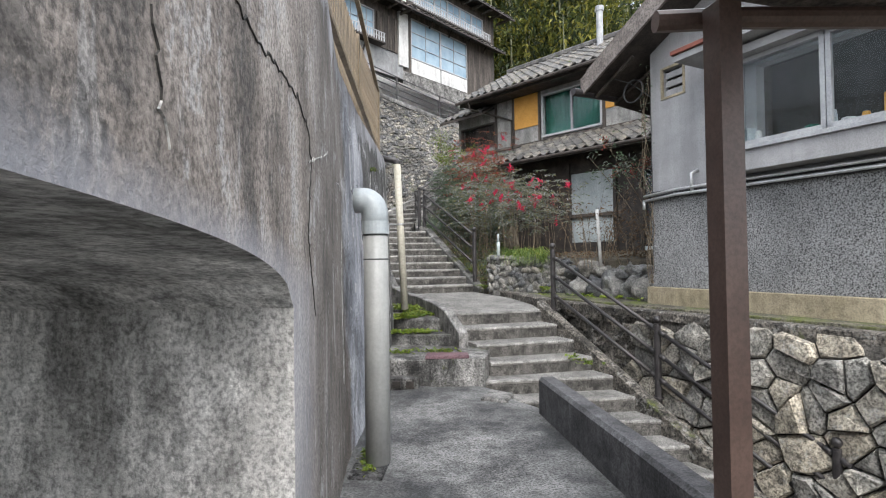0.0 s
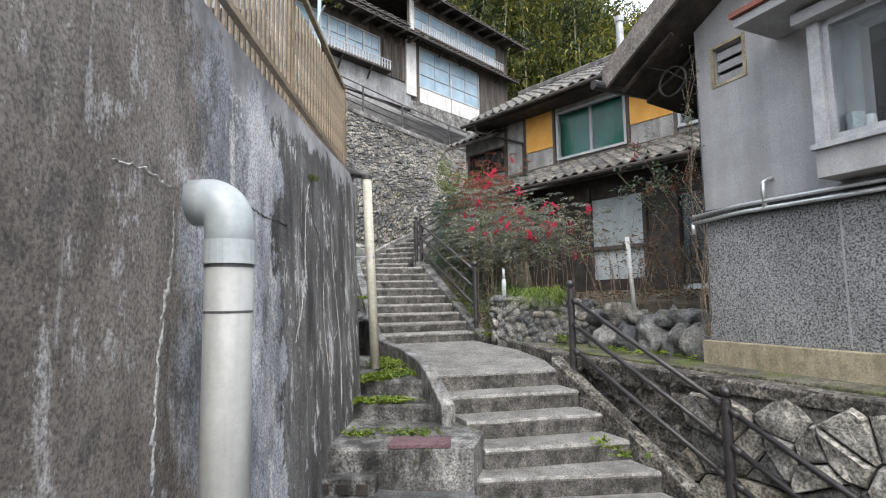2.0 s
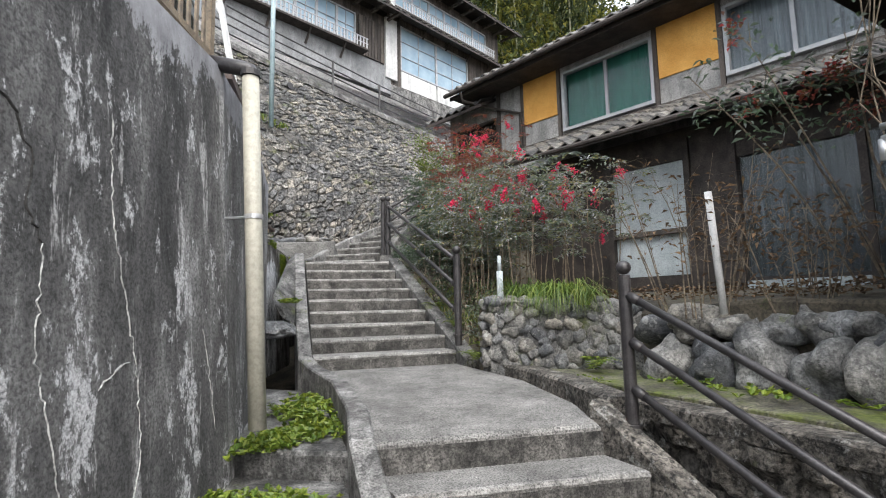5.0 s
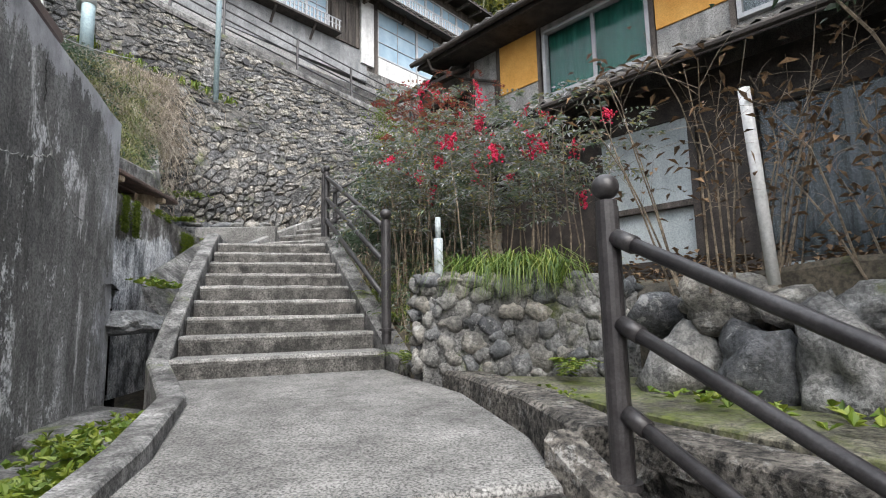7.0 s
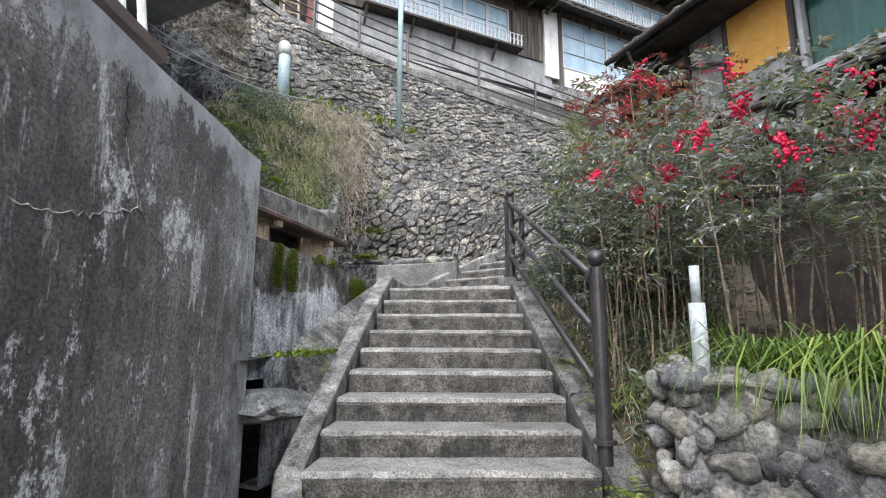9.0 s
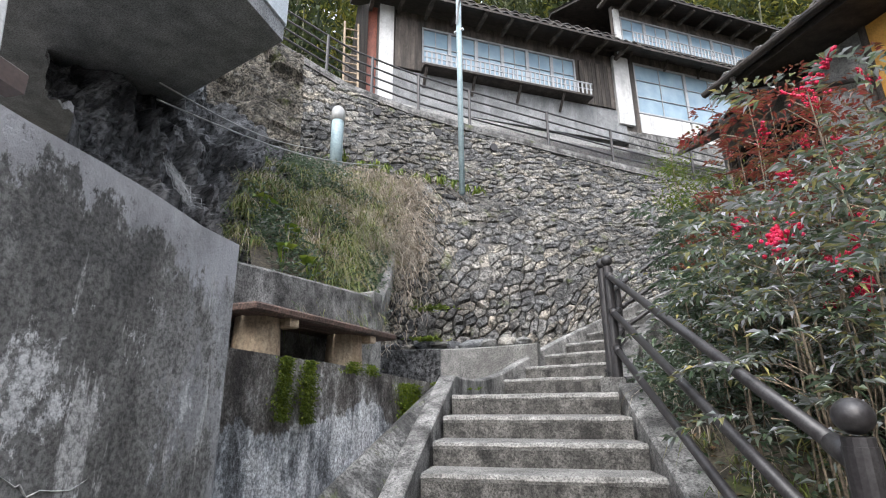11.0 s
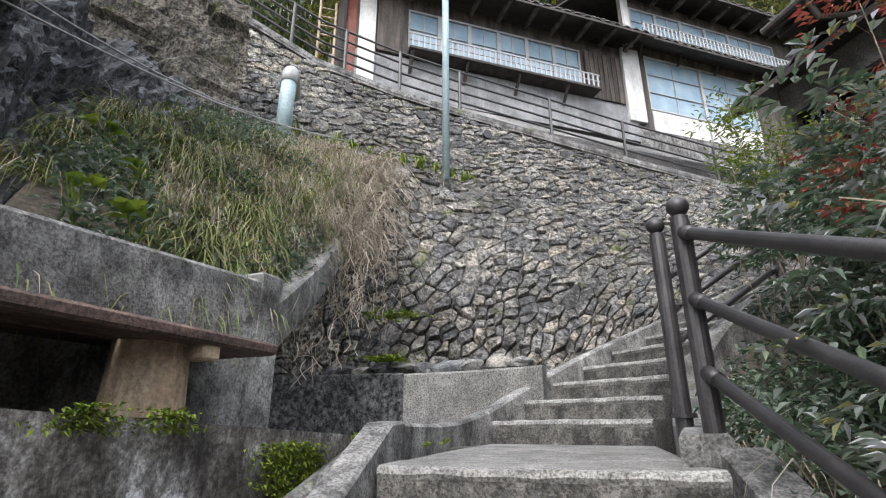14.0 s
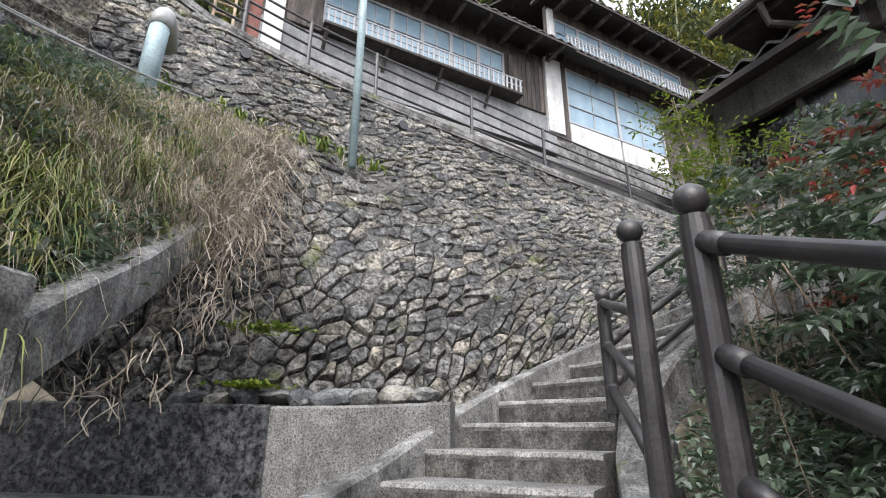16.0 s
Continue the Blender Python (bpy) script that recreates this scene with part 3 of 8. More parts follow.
def stone_mesh(bm, centre, poly, place, rng, gap=0.018, proud=0.05, base=-0.08):
    """One stone of a wall: a cell shrunk by the joint, with rounded shoulders and a broken face. place(u, v, out) gives world points."""
    low, mid, top = [], [], []
    far = max(np.linalg.norm(p - centre) for p in poly)
    out = proud * rng.uniform(0.3, 1.35)
    tilt = (rng.uniform(-0.28, 0.28), rng.uniform(-0.28, 0.28))
    for p in poly:
        d = p - centre
        k = max(0.3, 1 - gap / max(0.02, np.linalg.norm(d)))
        a, b = centre + d * k, centre + d * k * 0.84
        lean = (d @ np.array(tilt)) * 0.55
        low.append(bm.verts.new(place(*a, base)))
        mid.append(bm.verts.new(place(*a, out * 0.35 + lean * 0.4)))
        top.append(bm.verts.new(place(*b, out + lean * 0.7 + rng.uniform(-0.22, 0.22) * proud)))
    peak = bm.verts.new(place(*centre + (rng.uniform(-0.3, 0.3) * far, rng.uniform(-0.3, 0.3) * far), out * 0.95 + rng.uniform(-0.2, 0.3) * proud))
    n = len(poly)
    for i in range(n):
        j = (i + 1) % n
        bm.faces.new((low[i], low[j], mid[j], mid[i]))
        bm.faces.new((mid[i], mid[j], top[j], top[i]))
        bm.faces.new((top[i], top[j], peak))
    return bm


def leaf(bm, at, direction, length, width, rng, droop=0.2):
    """A leaf as two folded triangles pairs along its middle."""
    d = Vector(direction).normalized()
    s = d.cross(Vector((rng.uniform(-0.4, 0.4), rng.uniform(-0.4, 0.4), 1))).normalized() * width / 2
    u = s.cross(d).normalized()
    a = bm.verts.new(at)
    m1 = bm.verts.new(at + d * length * 0.45 + s + u * width * 0.18)
    m2 = bm.verts.new(at + d * length * 0.45 - s + u * width * 0.18)
    e = bm.verts.new(at + d * length - Vector((0, 0, droop * length)))
    bm.faces.new((a, m1, e))
    bm.faces.new((a, e, m2))


def leaves_on(bm, points, rng, length, width, count, spread, droop=0.25, up=0.2):
    for p in points:
        for _ in range(count):
            o = Vector((rng.gauss(0, spread), rng.gauss(0, spread), rng.gauss(0, spread * 0.8)))
            d = Vector((rng.uniform(-1, 1), rng.uniform(-1, 1), rng.uniform(-0.6, 0.6) + up))
            leaf(bm, Vector(p) + o, d, length * rng.uniform(0.6, 1.3), width * rng.uniform(0.7, 1.2), rng, droop)


def bush(name, at, height, radius, seed, label, category="shrub", leaf_mat="leaf_nandina", stems=9, leaf_len=0.075, leaf_w=0.028, twigs=12, per_twig=26,
         flowers=0, flower_mat="flower", low=0.35, lean=(0, 0), stem_r=0.009, group="", spread=0.07):
    """A shrub: bare upright stems that branch into twigs, a loose crown of single leaves, and clusters of red where it has them."""
    rng = random.Random(seed)
    base = Vector(at)
    thing = root(name, label, category, at, group=group)
    crown = bmesh.new()
    tips = []
    for i in range(stems):
        wood = bmesh.new()
        a = rng.uniform(0, 6.28)
        r = radius * math.sqrt(rng.random())
        foot = Vector((math.cos(a), math.sin(a), 0)) * r * 0.4
        tip = Vector((math.cos(a) * r + lean[0], math.sin(a) * r + lean[1], height * rng.uniform(0.62, 1.0)))
        bend = foot.lerp(tip, 0.5) + Vector((rng.gauss(0, 0.06), rng.gauss(0, 0.06), 0.05 * height))
        line = [foot - Vector((0, 0, 0.08)), foot.lerp(bend, 0.6), bend, bend.lerp(tip, 0.5) + Vector((rng.gauss(0, 0.03), rng.gauss(0, 0.03), 0)), tip]
        tube(wood, line, stem_r * rng.uniform(0.7, 1.4), 5, stem_r * 0.3)
        for _ in range(twigs):
            s = line_at(line, rng.uniform(low, 1.0))
            e = s + Vector((rng.gauss(0, 1), rng.gauss(0, 1), rng.gauss(0.25, 0.6))).normalized() * radius * rng.uniform(0.15, 0.5)
            tube(wood, [s, s.lerp(e, 0.5) + Vector((0, 0, 0.02)), e], stem_r * 0.3, 3, stem_r * 0.12)
            tips += [s.lerp(e, 0.55), e]
        part("stem", wood, M["stem"], thing)
    leaves_on(crown, tips, rng, leaf_len, leaf_w, per_twig // 2, spread)
    part("crown", crown, M[leaf_mat], thing)
    if flowers:
        high = [p for p in tips if p.z > height * 0.42]
        for p in rng.sample(high, min(flowers, len(high))):
            c = p + Vector((rng.gauss(0, 0.03), rng.gauss(0, 0.03), 0.04))
            red = bmesh.new()
            for _ in range(46):
                o = Vector((rng.gauss(0, 0.04), rng.gauss(0, 0.04), rng.gauss(0, 0.055)))
                leaf(red, c + o, (rng.uniform(-1, 1), rng.uniform(-1, 1), rng.uniform(-0.5, 1)), 0.045, 0.030, rng, 0.2)
            part("red_spray", red, M[flower_mat], thing, "crimson cluster")["kind"] = "stuff"
    return thing


def frond(bm, at, heading, length, rng, leaf_len, leaf_w, pairs=5):
    """A compound leaf: a drooping stalk with side stalks of three narrow leaflets each."""
    d = Vector(heading).normalized()
    side = d.cross(Vector((0, 0, 1))).normalized()
    for k in range(pairs):
        f = (k + 1.4) / (pairs + 0.4)
        q = Vector(at) + d * length * f - Vector((0, 0, 0.35 * length * f * f))
        for sgn in (-1, 1) if k < pairs - 1 else (-1, 0, 1):
            reach = length * 0.42 * (1.15 - f) if sgn else 0.02
            a = (side * sgn + d * 0.7).normalized()
            e = q + a * reach
            for o, spin in ((0.0, 0.0), (0.35, 0.8), (0.35, -0.8)):
                h = (a + side * spin * (sgn or 1) * 0.6 + d * spin * 0.6 + Vector((0, 0, rng.uniform(-0.35, 0.15)))).normalized()
                leaf(bm, e - a * reach * o, h, leaf_len * rng.uniform(0.7, 1.2), leaf_w * rng.uniform(0.8, 1.2), rng, 0.25)


def cane_shrub(name, at, height, radius, seed, label, canes=9, fronds=7, leaf_mat="leaf_nandina", berries=6, low=0.48, leaf_len=0.06, leaf_w=0.021, group="", category="shrub", size=0.34):
    """A shrub of bare upright canes that carry tiers of compound leaves towards the top, with upright sprays of red berries."""
    rng = random.Random(seed)
    thing = root(name, label, category, at, group=group)
    crown, twigs, heads = bmesh.new(), bmesh.new(), []
    for i in range(canes):
        wood = bmesh.new()
        a = 6.28 * (i + rng.uniform(-0.4, 0.4)) / canes
        r = radius * math.sqrt(rng.uniform(0.05, 1.25))
        foot = Vector((math.cos(a), math.sin(a), 0)) * r * 0.7
        tip = Vector((math.cos(a) * r, math.sin(a) * r, height * rng.uniform(0.58, 1.0)))
        line = [foot - Vector((0, 0, 0.1))] + [foot.lerp(tip, f) + Vector((rng.gauss(0, 0.022), rng.gauss(0, 0.022), 0)) for f in (0.3, 0.6, 0.85)] + [tip]
        tube(wood, line, 0.0075 * rng.uniform(0.6, 1.3), 6, 0.003)
        part("cane", wood, M["stem"], thing)
        for k in range(fronds):
            f = low + (1 - low) * (k + rng.random()) / fronds
            s0 = line_at(line, min(0.999, f))
            b = rng.uniform(0, 6.28)
            d = Vector((math.cos(b), math.sin(b), rng.uniform(0.1, 0.75)))
            stalk = s0 + d.normalized() * size * rng.uniform(0.35, 0.7)
            tube(twigs, [s0, s0.lerp(stalk, 0.5), stalk], 0.003, 3)
            frond(crown, stalk, d, size * rng.uniform(0.7, 1.2), rng, leaf_len, leaf_w)
        heads.append(tip)
        if rng.random() < 0.7:
            heads.append(line_at(line, rng.uniform(0.6, 0.9)) + Vector((rng.gauss(0, 0.12), rng.gauss(0, 0.12), 0.0)))
    part("twig_work", twigs, M["stem"], thing)["kind"] = "stuff"
    part("crown", crown, M[leaf_mat], thing)["kind"] = "stuff"
    for p in rng.sample(heads, min(berries, len(heads))):
        red = bmesh.new()
        n = rng.randint(34, 60)
        hang = Vector((rng.gauss(0, 0.35), rng.gauss(0, 0.35), rng.choice((0.7, 0.5, -0.6)))).normalized() * rng.uniform(0.14, 0.26)
        tube(red, [p, p + hang], 0.003, 3)
        for _ in range(n):
            f = rng.random()
            o = Vector((rng.gauss(0, 1), rng.gauss(0, 1), rng.gauss(0, 0.8))) * 0.034 * (1.15 - f)
            bmesh.ops.create_icosphere(red, subdivisions=1, radius=rng.uniform(0.010, 0.014), matrix=Matrix.Translation(p + hang * f + o))
        part("berry_spray", red, M["flower"], thing, "crimson berries")["kind"] = "stuff"
    return thing


def tuft(bm, at, rng, blades, length, width, lean=0.9, droop=0.7):
    """Arching blades from one point."""
    for _ in range(blades):
        a = rng.uniform(0, 6.28)
        d = Vector((math.cos(a), math.sin(a), 0)) * rng.uniform(0.15, lean)
        l = length * rng.uniform(0.55, 1.15)
        p0 = Vector(at) + Vector((rng.gauss(0, 0.03), rng.gauss(0, 0.03), 0))
        p1 = p0 + (d * 0.45 + Vector((0, 0, 0.55))) * l
        p2 = p0 + (d * 0.95 + Vector((0, 0, 0.62 - droop * 0.25))) * l
        p3 = p0 + (d * 1.25 + Vector((0, 0, 0.45 - droop * 0.6))) * l
        s = Vector((-d.y, d.x, 0)).normalized() * width / 2
        v = [bm.verts.new(p0 - s), bm.verts.new(p0 + s), bm.verts.new(p1 + s), bm.verts.new(p1 - s), bm.verts.new(p2 + s * 0.7), bm.verts.new(p2 - s * 0.7), bm.verts.new(p3)]
        bm.faces.new((v[0], v[1], v[2], v[3]))
        bm.faces.new((v[3], v[2], v[4], v[5]))
        bm.faces.new((v[5], v[4], v[6]))


def facade(origin, along):
    """Places on an upright plane: (u metres along, z height, out towards the street)."""
    o, a = Vector((*origin, 0)), Vector((*along, 0)).normalized()
    n = Vector((a.y, -a.x, 0))
    return lambda u, z, out=0.0: o + a * u + n * out + Vector((0, 0, z))


def board(bm, at, u0, u1, z0, z1, out0, out1, c=0.004):
    """A chamfered board on a facade between the limits given."""
    p = [at(u, z, 0) for u, z in ((u0, z0), (u1, z0))]
    a = (p[1] - p[0]).normalized()
    n = at(0, 0, 1) - at(0, 0, 0)
    m = Matrix((a, n, Vector((0, 0, 1)))).transposed().to_4x4()
    m.translation = at((u0 + u1) / 2, (z0 + z1) / 2, (out0 + out1) / 2)
    return block(bm, m, (abs(u1 - u0), abs(out1 - out0), abs(z1 - z0)), c)


def wall_with_holes(bm, at, u0, u1, z0, z1, thick, holes):
    """A wall of real thickness on a facade, with rectangular openings (u0, u1, z0, z1) through it."""
    us = sorted({u0, u1, *(v for h in holes for v in h[:2])})
    zs = sorted({z0, z1, *(v for h in holes for v in h[2:])})
    for ua, ub in zip(us, us[1:]):
        for za, zb in zip(zs, zs[1:]):
            um, zm = (ua + ub) / 2, (za + zb) / 2
            if not any(h[0] < um < h[1] and h[2] < zm < h[3] for h in holes):
                p = [at(u, z, o) for o in (0, -thick) for u, z in ((ua, za), (ub, za), (ub, zb), (ua, zb))]
                v = [bm.verts.new(q) for q in p]
                for f in ((0, 1, 2, 3), (7, 6, 5, 4), (0, 4, 5, 1), (1, 5, 6, 2), (2, 6, 7, 3), (3, 7, 4, 0)):
                    bm.faces.new([v[k] for k in f])
    bmesh.ops.remove_doubles(bm, verts=bm.verts, dist=1e-5)
    seen = {}
    for f in bm.faces:
        seen.setdefault(tuple(round(k, 4) for k in f.calc_center_median()), []).append(f)
    bmesh.ops.delete(bm, geom=[f for fs in seen.values() if len(fs) > 1 for f in fs], context="FACES_ONLY")
    return bm

# ---- the ground: one sheet to the horizon, below everything that is built on it ----
def ground_height(x, y):
    base = -1.6 if y < 9 else -1.6 + 0.42 * min(y - 9, 24)
    s = (x + 2.66) * -0.78 + (y - 26.25) * 0.62 - 8.0
    hill = max(0.0, s + 2) * 1.05 if y > 14 else 0.0
    hill = max(hill, max(0.0, y - 36) * 0.65)
    return base + min(hill, 40 + hill * 0.05) + (0.6 * noise.noise(Vector((x * 0.1, y * 0.1, 0))) if s > -1 else 0)


gm = bmesh.new()
xs = [-900, -400, -200, -110, -70] + [-50 + 4 * i for i in range(31)] + [90, 120, 200, 400, 900]
ys = [-900, -400, -150, -60, -20] + [-8 + 4 * i for i in range(38)] + [170, 230, 400, 900]
gv = [[gm.verts.new((x, y, ground_height(x, y))) for x in xs] for y in ys]
for r0, r1 in zip(gv, gv[1:]):
    for i in range(len(xs) - 1):
        gm.faces.new((r0[i], r0[i + 1], r1[i + 1], r1[i]))
solid("ground", gm, M["earth"], "dark leafy hillside earth", "ground", "structure", smooth=True)

# ---- plan of the stairs ----
LANDING = 1.30
RISE = 0.195
LOW_L = lambda k: (0.24 + 0.19 * k, 7.52 - 0.30 * k)
LOW_R = lambda k: (1.68 + 0.20 * k, 8.02 - 0.335 * k)
MID_Z0, MID_N, MID_RISE = 1.44, 9, 0.1615
FOOT_L, FOOT_R = (-0.93, 9.85), (0.55, 10.62)
TOP_L, TOP_R = (-2.10, 12.78), (-0.83, 13.10)
UP_Z0, UP_RISE = 2.93, 0.17
UP_L = [(-2.52, 14.50), (-2.42, 14.90), (-2.29, 15.28), (-2.13, 15.65), (-1.92, 16.0), (-1.66, 16.33), (-1.36, 16.62), (-1.02, 16.88), (-0.66, 17.1), (-0.28, 17.3), (0.12, 17.5)]
UP_R = [(-1.27, 14.46), (-1.24, 14.74), (-1.19, 15.02), (-1.11, 15.28), (-1.0, 15.5), (-0.85, 15.7), (-0.66, 15.88), (-0.44, 16.03), (-0.2, 16.17), (0.06, 16.3), (0.34, 16.42)]


def lerp2(a, b, f):
    return (a[0] + (b[0] - a[0]) * f, a[1] + (b[1] - a[1]) * f)


def step_piece(parent, quad, z, depth, rng):
    """One step: a worn cast tread, paler along its edge, with a darker riser face. quad: front left, front right, back
    right, back left.
    """
    bm = bmesh.new()
    fl, fr, br, bl = quad
    n = 10
    rows = []
    prof = [(0.0, -depth), (0.0, -0.05), (-0.012, -0.028), (-0.004, -0.006), (0.022, 0.0), (1.0, 0.004)]
    for i in range(n + 1):
        f = i / n
        a, b = lerp2(fl, fr, f), lerp2(bl, br, f)
        length = math.hypot(b[0] - a[0], b[1] - a[1]) or 1
        w = rng.gauss(0, 0.005)
        row = []
        for k, (s, dz) in enumerate(prof):
            q = lerp2(a, b, s if k == 5 else s / length)
            sag = w if 1 <= k <= 4 else 0
            row.append(bm.verts.new((q[0] + (a[0] - b[0]) / length * sag, q[1] + (a[1] - b[1]) / length * sag, z + dz + (rng.gauss(0, 0.003) if 2 <= k <= 4 else 0))))
        row.append(bm.verts.new((b[0], b[1], z - depth)))
        rows.append(row)
    for a, b in zip(rows, rows[1:]):
        for k in range(6):
            f = bm.faces.new((a[k], b[k], b[k + 1], a[k + 1]))
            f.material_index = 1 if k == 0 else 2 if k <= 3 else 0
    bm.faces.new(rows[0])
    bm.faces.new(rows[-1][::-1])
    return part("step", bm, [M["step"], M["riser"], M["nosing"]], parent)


rng = random.Random(3)
PAR_A, PAR_B = (1.36, 4.95), (1.92, 2.0)
def terrace_edge(y):
    if y > 5.0:
        return 1.34 - (y - 5.0) * 0.6 + 0.04 * math.sin(y * 9)
    return PAR_A[0] + (PAR_B[0] - PAR_A[0]) * (y - PAR_A[1]) / (PAR_B[1] - PAR_A[1]) - 0.02
stairs_low = tagged(root("stairs_lower"), "worn grey concrete stairs up to a landing", "stairs", kind="structure")
for k in range(1, 13):
    l, r, l2, r2 = LOW_L(k), LOW_R(k), LOW_L(k - 1), LOW_R(k - 1)
    def clip(p):
        if p[1] > PAR_A[1]:
            return p
        f = (p[1] - PAR_A[1]) / (PAR_B[1] - PAR_A[1])
        return (max(p[0], PAR_A[0] + (PAR_B[0] - PAR_A[0]) * f + 0.1), p[1])
    if k >= 4:
        l = (min(l[0], terrace_edge(max(l[1], 5.0)) - 0.05), l[1])
        l2 = (min(l2[0], terrace_edge(max(l2[1], 5.0)) - 0.05), l2[1])
    step_piece(stairs_low, (clip(l), r, (r2[0] - 0.02, r2[1] + 0.03), (clip(l2)[0] - 0.02, clip(l2)[1] + 0.03)), LANDING - RISE * k, 0.6, rng)
# the sloping landing
bm = bmesh.new()
slab(bm, [LOW_L(0), LOW_R(0), (1.62, 8.6), (1.28, 9.6), FOOT_R, FOOT_L, (-0.35, 9.1), (0.05, 8.2)], 0.4, [1.30, 1.30, 1.33, 1.38, 1.44, 1.45, 1.40, 1.34], 0.02)
part("landing", bm, M["step"], stairs_low)
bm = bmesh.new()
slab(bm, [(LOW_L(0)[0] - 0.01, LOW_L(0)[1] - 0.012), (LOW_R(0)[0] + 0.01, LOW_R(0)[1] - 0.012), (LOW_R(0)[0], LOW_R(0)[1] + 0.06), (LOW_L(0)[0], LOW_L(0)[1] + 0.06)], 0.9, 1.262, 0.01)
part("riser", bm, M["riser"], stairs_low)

stairs_mid = tagged(root("stairs_middle"), "straight flight of worn grey concrete steps", "stairs", kind="structure")
def mid_edge(k):
    f = k / MID_N
    return lerp2(FOOT_L, TOP_L, f), lerp2(FOOT_R, TOP_R, f)
for k in range(MID_N):
    (l, r), (l2, r2) = mid_edge(k), mid_edge(k + 1.08)
    step_piece(stairs_mid, (l, r, r2, l2), MID_Z0 + MID_RISE * (k + 1), 0.7, rng)
bm = bmesh.new()
slab(bm, [mid_edge(MID_N)[0], mid_edge(MID_N)[1], (-1.0, 13.7), UP_R[0], (-1.25, 14.6), (-2.54, 14.62), UP_L[0], (-2.35, 13.6)], 2.0, [2.893, 2.893, 2.91, 2.93, 2.93, 2.93, 2.93, 2.91], 0.01)
part("landing", bm, M["step"], stairs_mid)

stairs_up = tagged(root("stairs_upper"), "grey concrete steps that wind up along a stone wall", "stairs", kind="structure")
for k in range(len(UP_L) - 1):
    step_piece(stairs_up, (UP_L[k], UP_R[k], lerp2(UP_R[k + 1], UP_R[k], -0.1), lerp2(UP_L[k + 1], UP_L[k], -0.1)), UP_Z0 + UP_RISE * (k + 1), 0.9, rng)
bm = bmesh.new()
slab(bm, [UP_L[-1], UP_R[-1], (2.6, 17.4), (2.4, 18.6)], 3.5, UP_Z0 + UP_RISE * 10 - 0.01)
part("path", bm, M["step"], stairs_up)

# kerbs beside the flights
def off(p, dx, dy, z):
    return (p[0] + dx, p[1] + dy, z)
bm = bmesh.new()
sweep(bm, [off(LOW_R(k), 0.11, 0.05, LANDING - RISE * k + 0.06) for k in (-0.4, 0.4, 1, 2, 3, 4, 5, 6, 7, 8, 9, 10, 11, 12)], 0.17, 0.9, 0.03)
solid("kerb_lower", bm, M["rubble"], "mossy sloping concrete kerb beside the steps", "kerb", "structure")
bm = bmesh.new()
sweep(bm, [(1.90, 8.25, 1.44), (1.72, 9.0, 1.46), (1.40, 9.75, 1.48), (1.0, 10.35, 1.5), (0.66, 10.8, 1.55)], 0.24, 0.8, 0.025)
solid("kerb_garden", bm, M["rubble"], "mossy dark concrete kerb round a garden bed", "kerb", "structure")
bm = bmesh.new()
sweep(bm, [off(lerp2(FOOT_R, TOP_R, f), 0.13, 0.07, MID_Z0 + MID_RISE * (MID_N * f) + 0.15) for f in (-0.04, 0.15, 0.35, 0.55, 0.75, 0.95)], 0.2, 0.9, 0.02)
sweep(bm, [(-0.76, 13.0, 3.02), (-0.85, 13.6, 3.05), (-1.02, 14.3, 3.08), (-1.08, 14.75, 3.25)] + [off(p, 0.13, -0.05, UP_Z0 + UP_RISE * (k + 1) + 0.06) for k, p in list(enumerate(UP_R))[2:]], 0.2, 0.9, 0.02)
solid("kerb_rail_side", bm, M["concrete"], "worn concrete kerb carrying a railing", "kerb", "structure")
bm = bmesh.new()
sweep(bm, [(0.43, 6.92, 1.08), (0.20, 7.42, 1.35), (-0.01, 8.12, 1.40), (-0.42, 9.08, 1.46), (-0.82, 9.62, 1.52), (-1.02, 9.85, 1.60), (-1.30, 10.5, 1.96), (-1.72, 11.55, 2.53), (-2.18, 12.7, 3.07), (-2.26, 12.9, 3.08)], 0.15, 0.75, 0.014)
solid("kerb_left", bm, M["concrete"], "rough concrete kerb along the stairs", "kerb", "structure")
bm = bmesh.new()
sweep(bm, [(-2.25, 12.85, 3.075), (-2.36, 13.2, 3.07), (-2.48, 13.6, 3.07), (-2.58, 14.0, 3.09), (-2.62, 14.3, 3.13)] + [off(p, -0.06, 0.02, UP_Z0 + UP_RISE * (k + 1) + 0.09) for k, p in enumerate(UP_L)], 0.14, 0.9, 0.02)
solid("kerb_upper", bm, M["concrete"], "curved concrete kerb of the winding steps", "kerb", "structure")

# ---- terrace below the arch ----
bm = bmesh.new()
nx, ny = 14, 60
tv = []
for j in range(ny + 1):
    y = -4.0 + (6.05 + 4.0) * j / ny
    tv.append([bm.verts.new((-0.9 + (terrace_edge(y) + 0.9) * i / nx, y, 0.52 + 0.012 * noise.noise(Vector((i * 0.5, y * 1.3, 4))))) for i in range(nx + 1)])
for a, b in zip(tv, tv[1:]):
    for i in range(nx):
        bm.faces.new((a[i], a[i + 1], b[i + 1], b[i]))
skirt = [bm.verts.new((r[-1].co.x, r[-1].co.y, -1.6)) for r in tv]
for a, b, c, d in zip(tv, tv[1:], skirt, skirt[1:]):
    bm.faces.new((a[-1], b[-1], d, c))
solid("terrace_floor", bm, M["floor"], "stained grey concrete terrace with damp patches", "terrace", "structure", smooth=False)
bm = bmesh.new()
sweep(bm, [(*PAR_A, 0.90), (*lerp2(PAR_A, PAR_B, 0.33), 0.90), (*lerp2(PAR_A, PAR_B, 0.66), 0.9), (2.45, -1.0, 0.9)], 0.19, 1.6, 0.03)
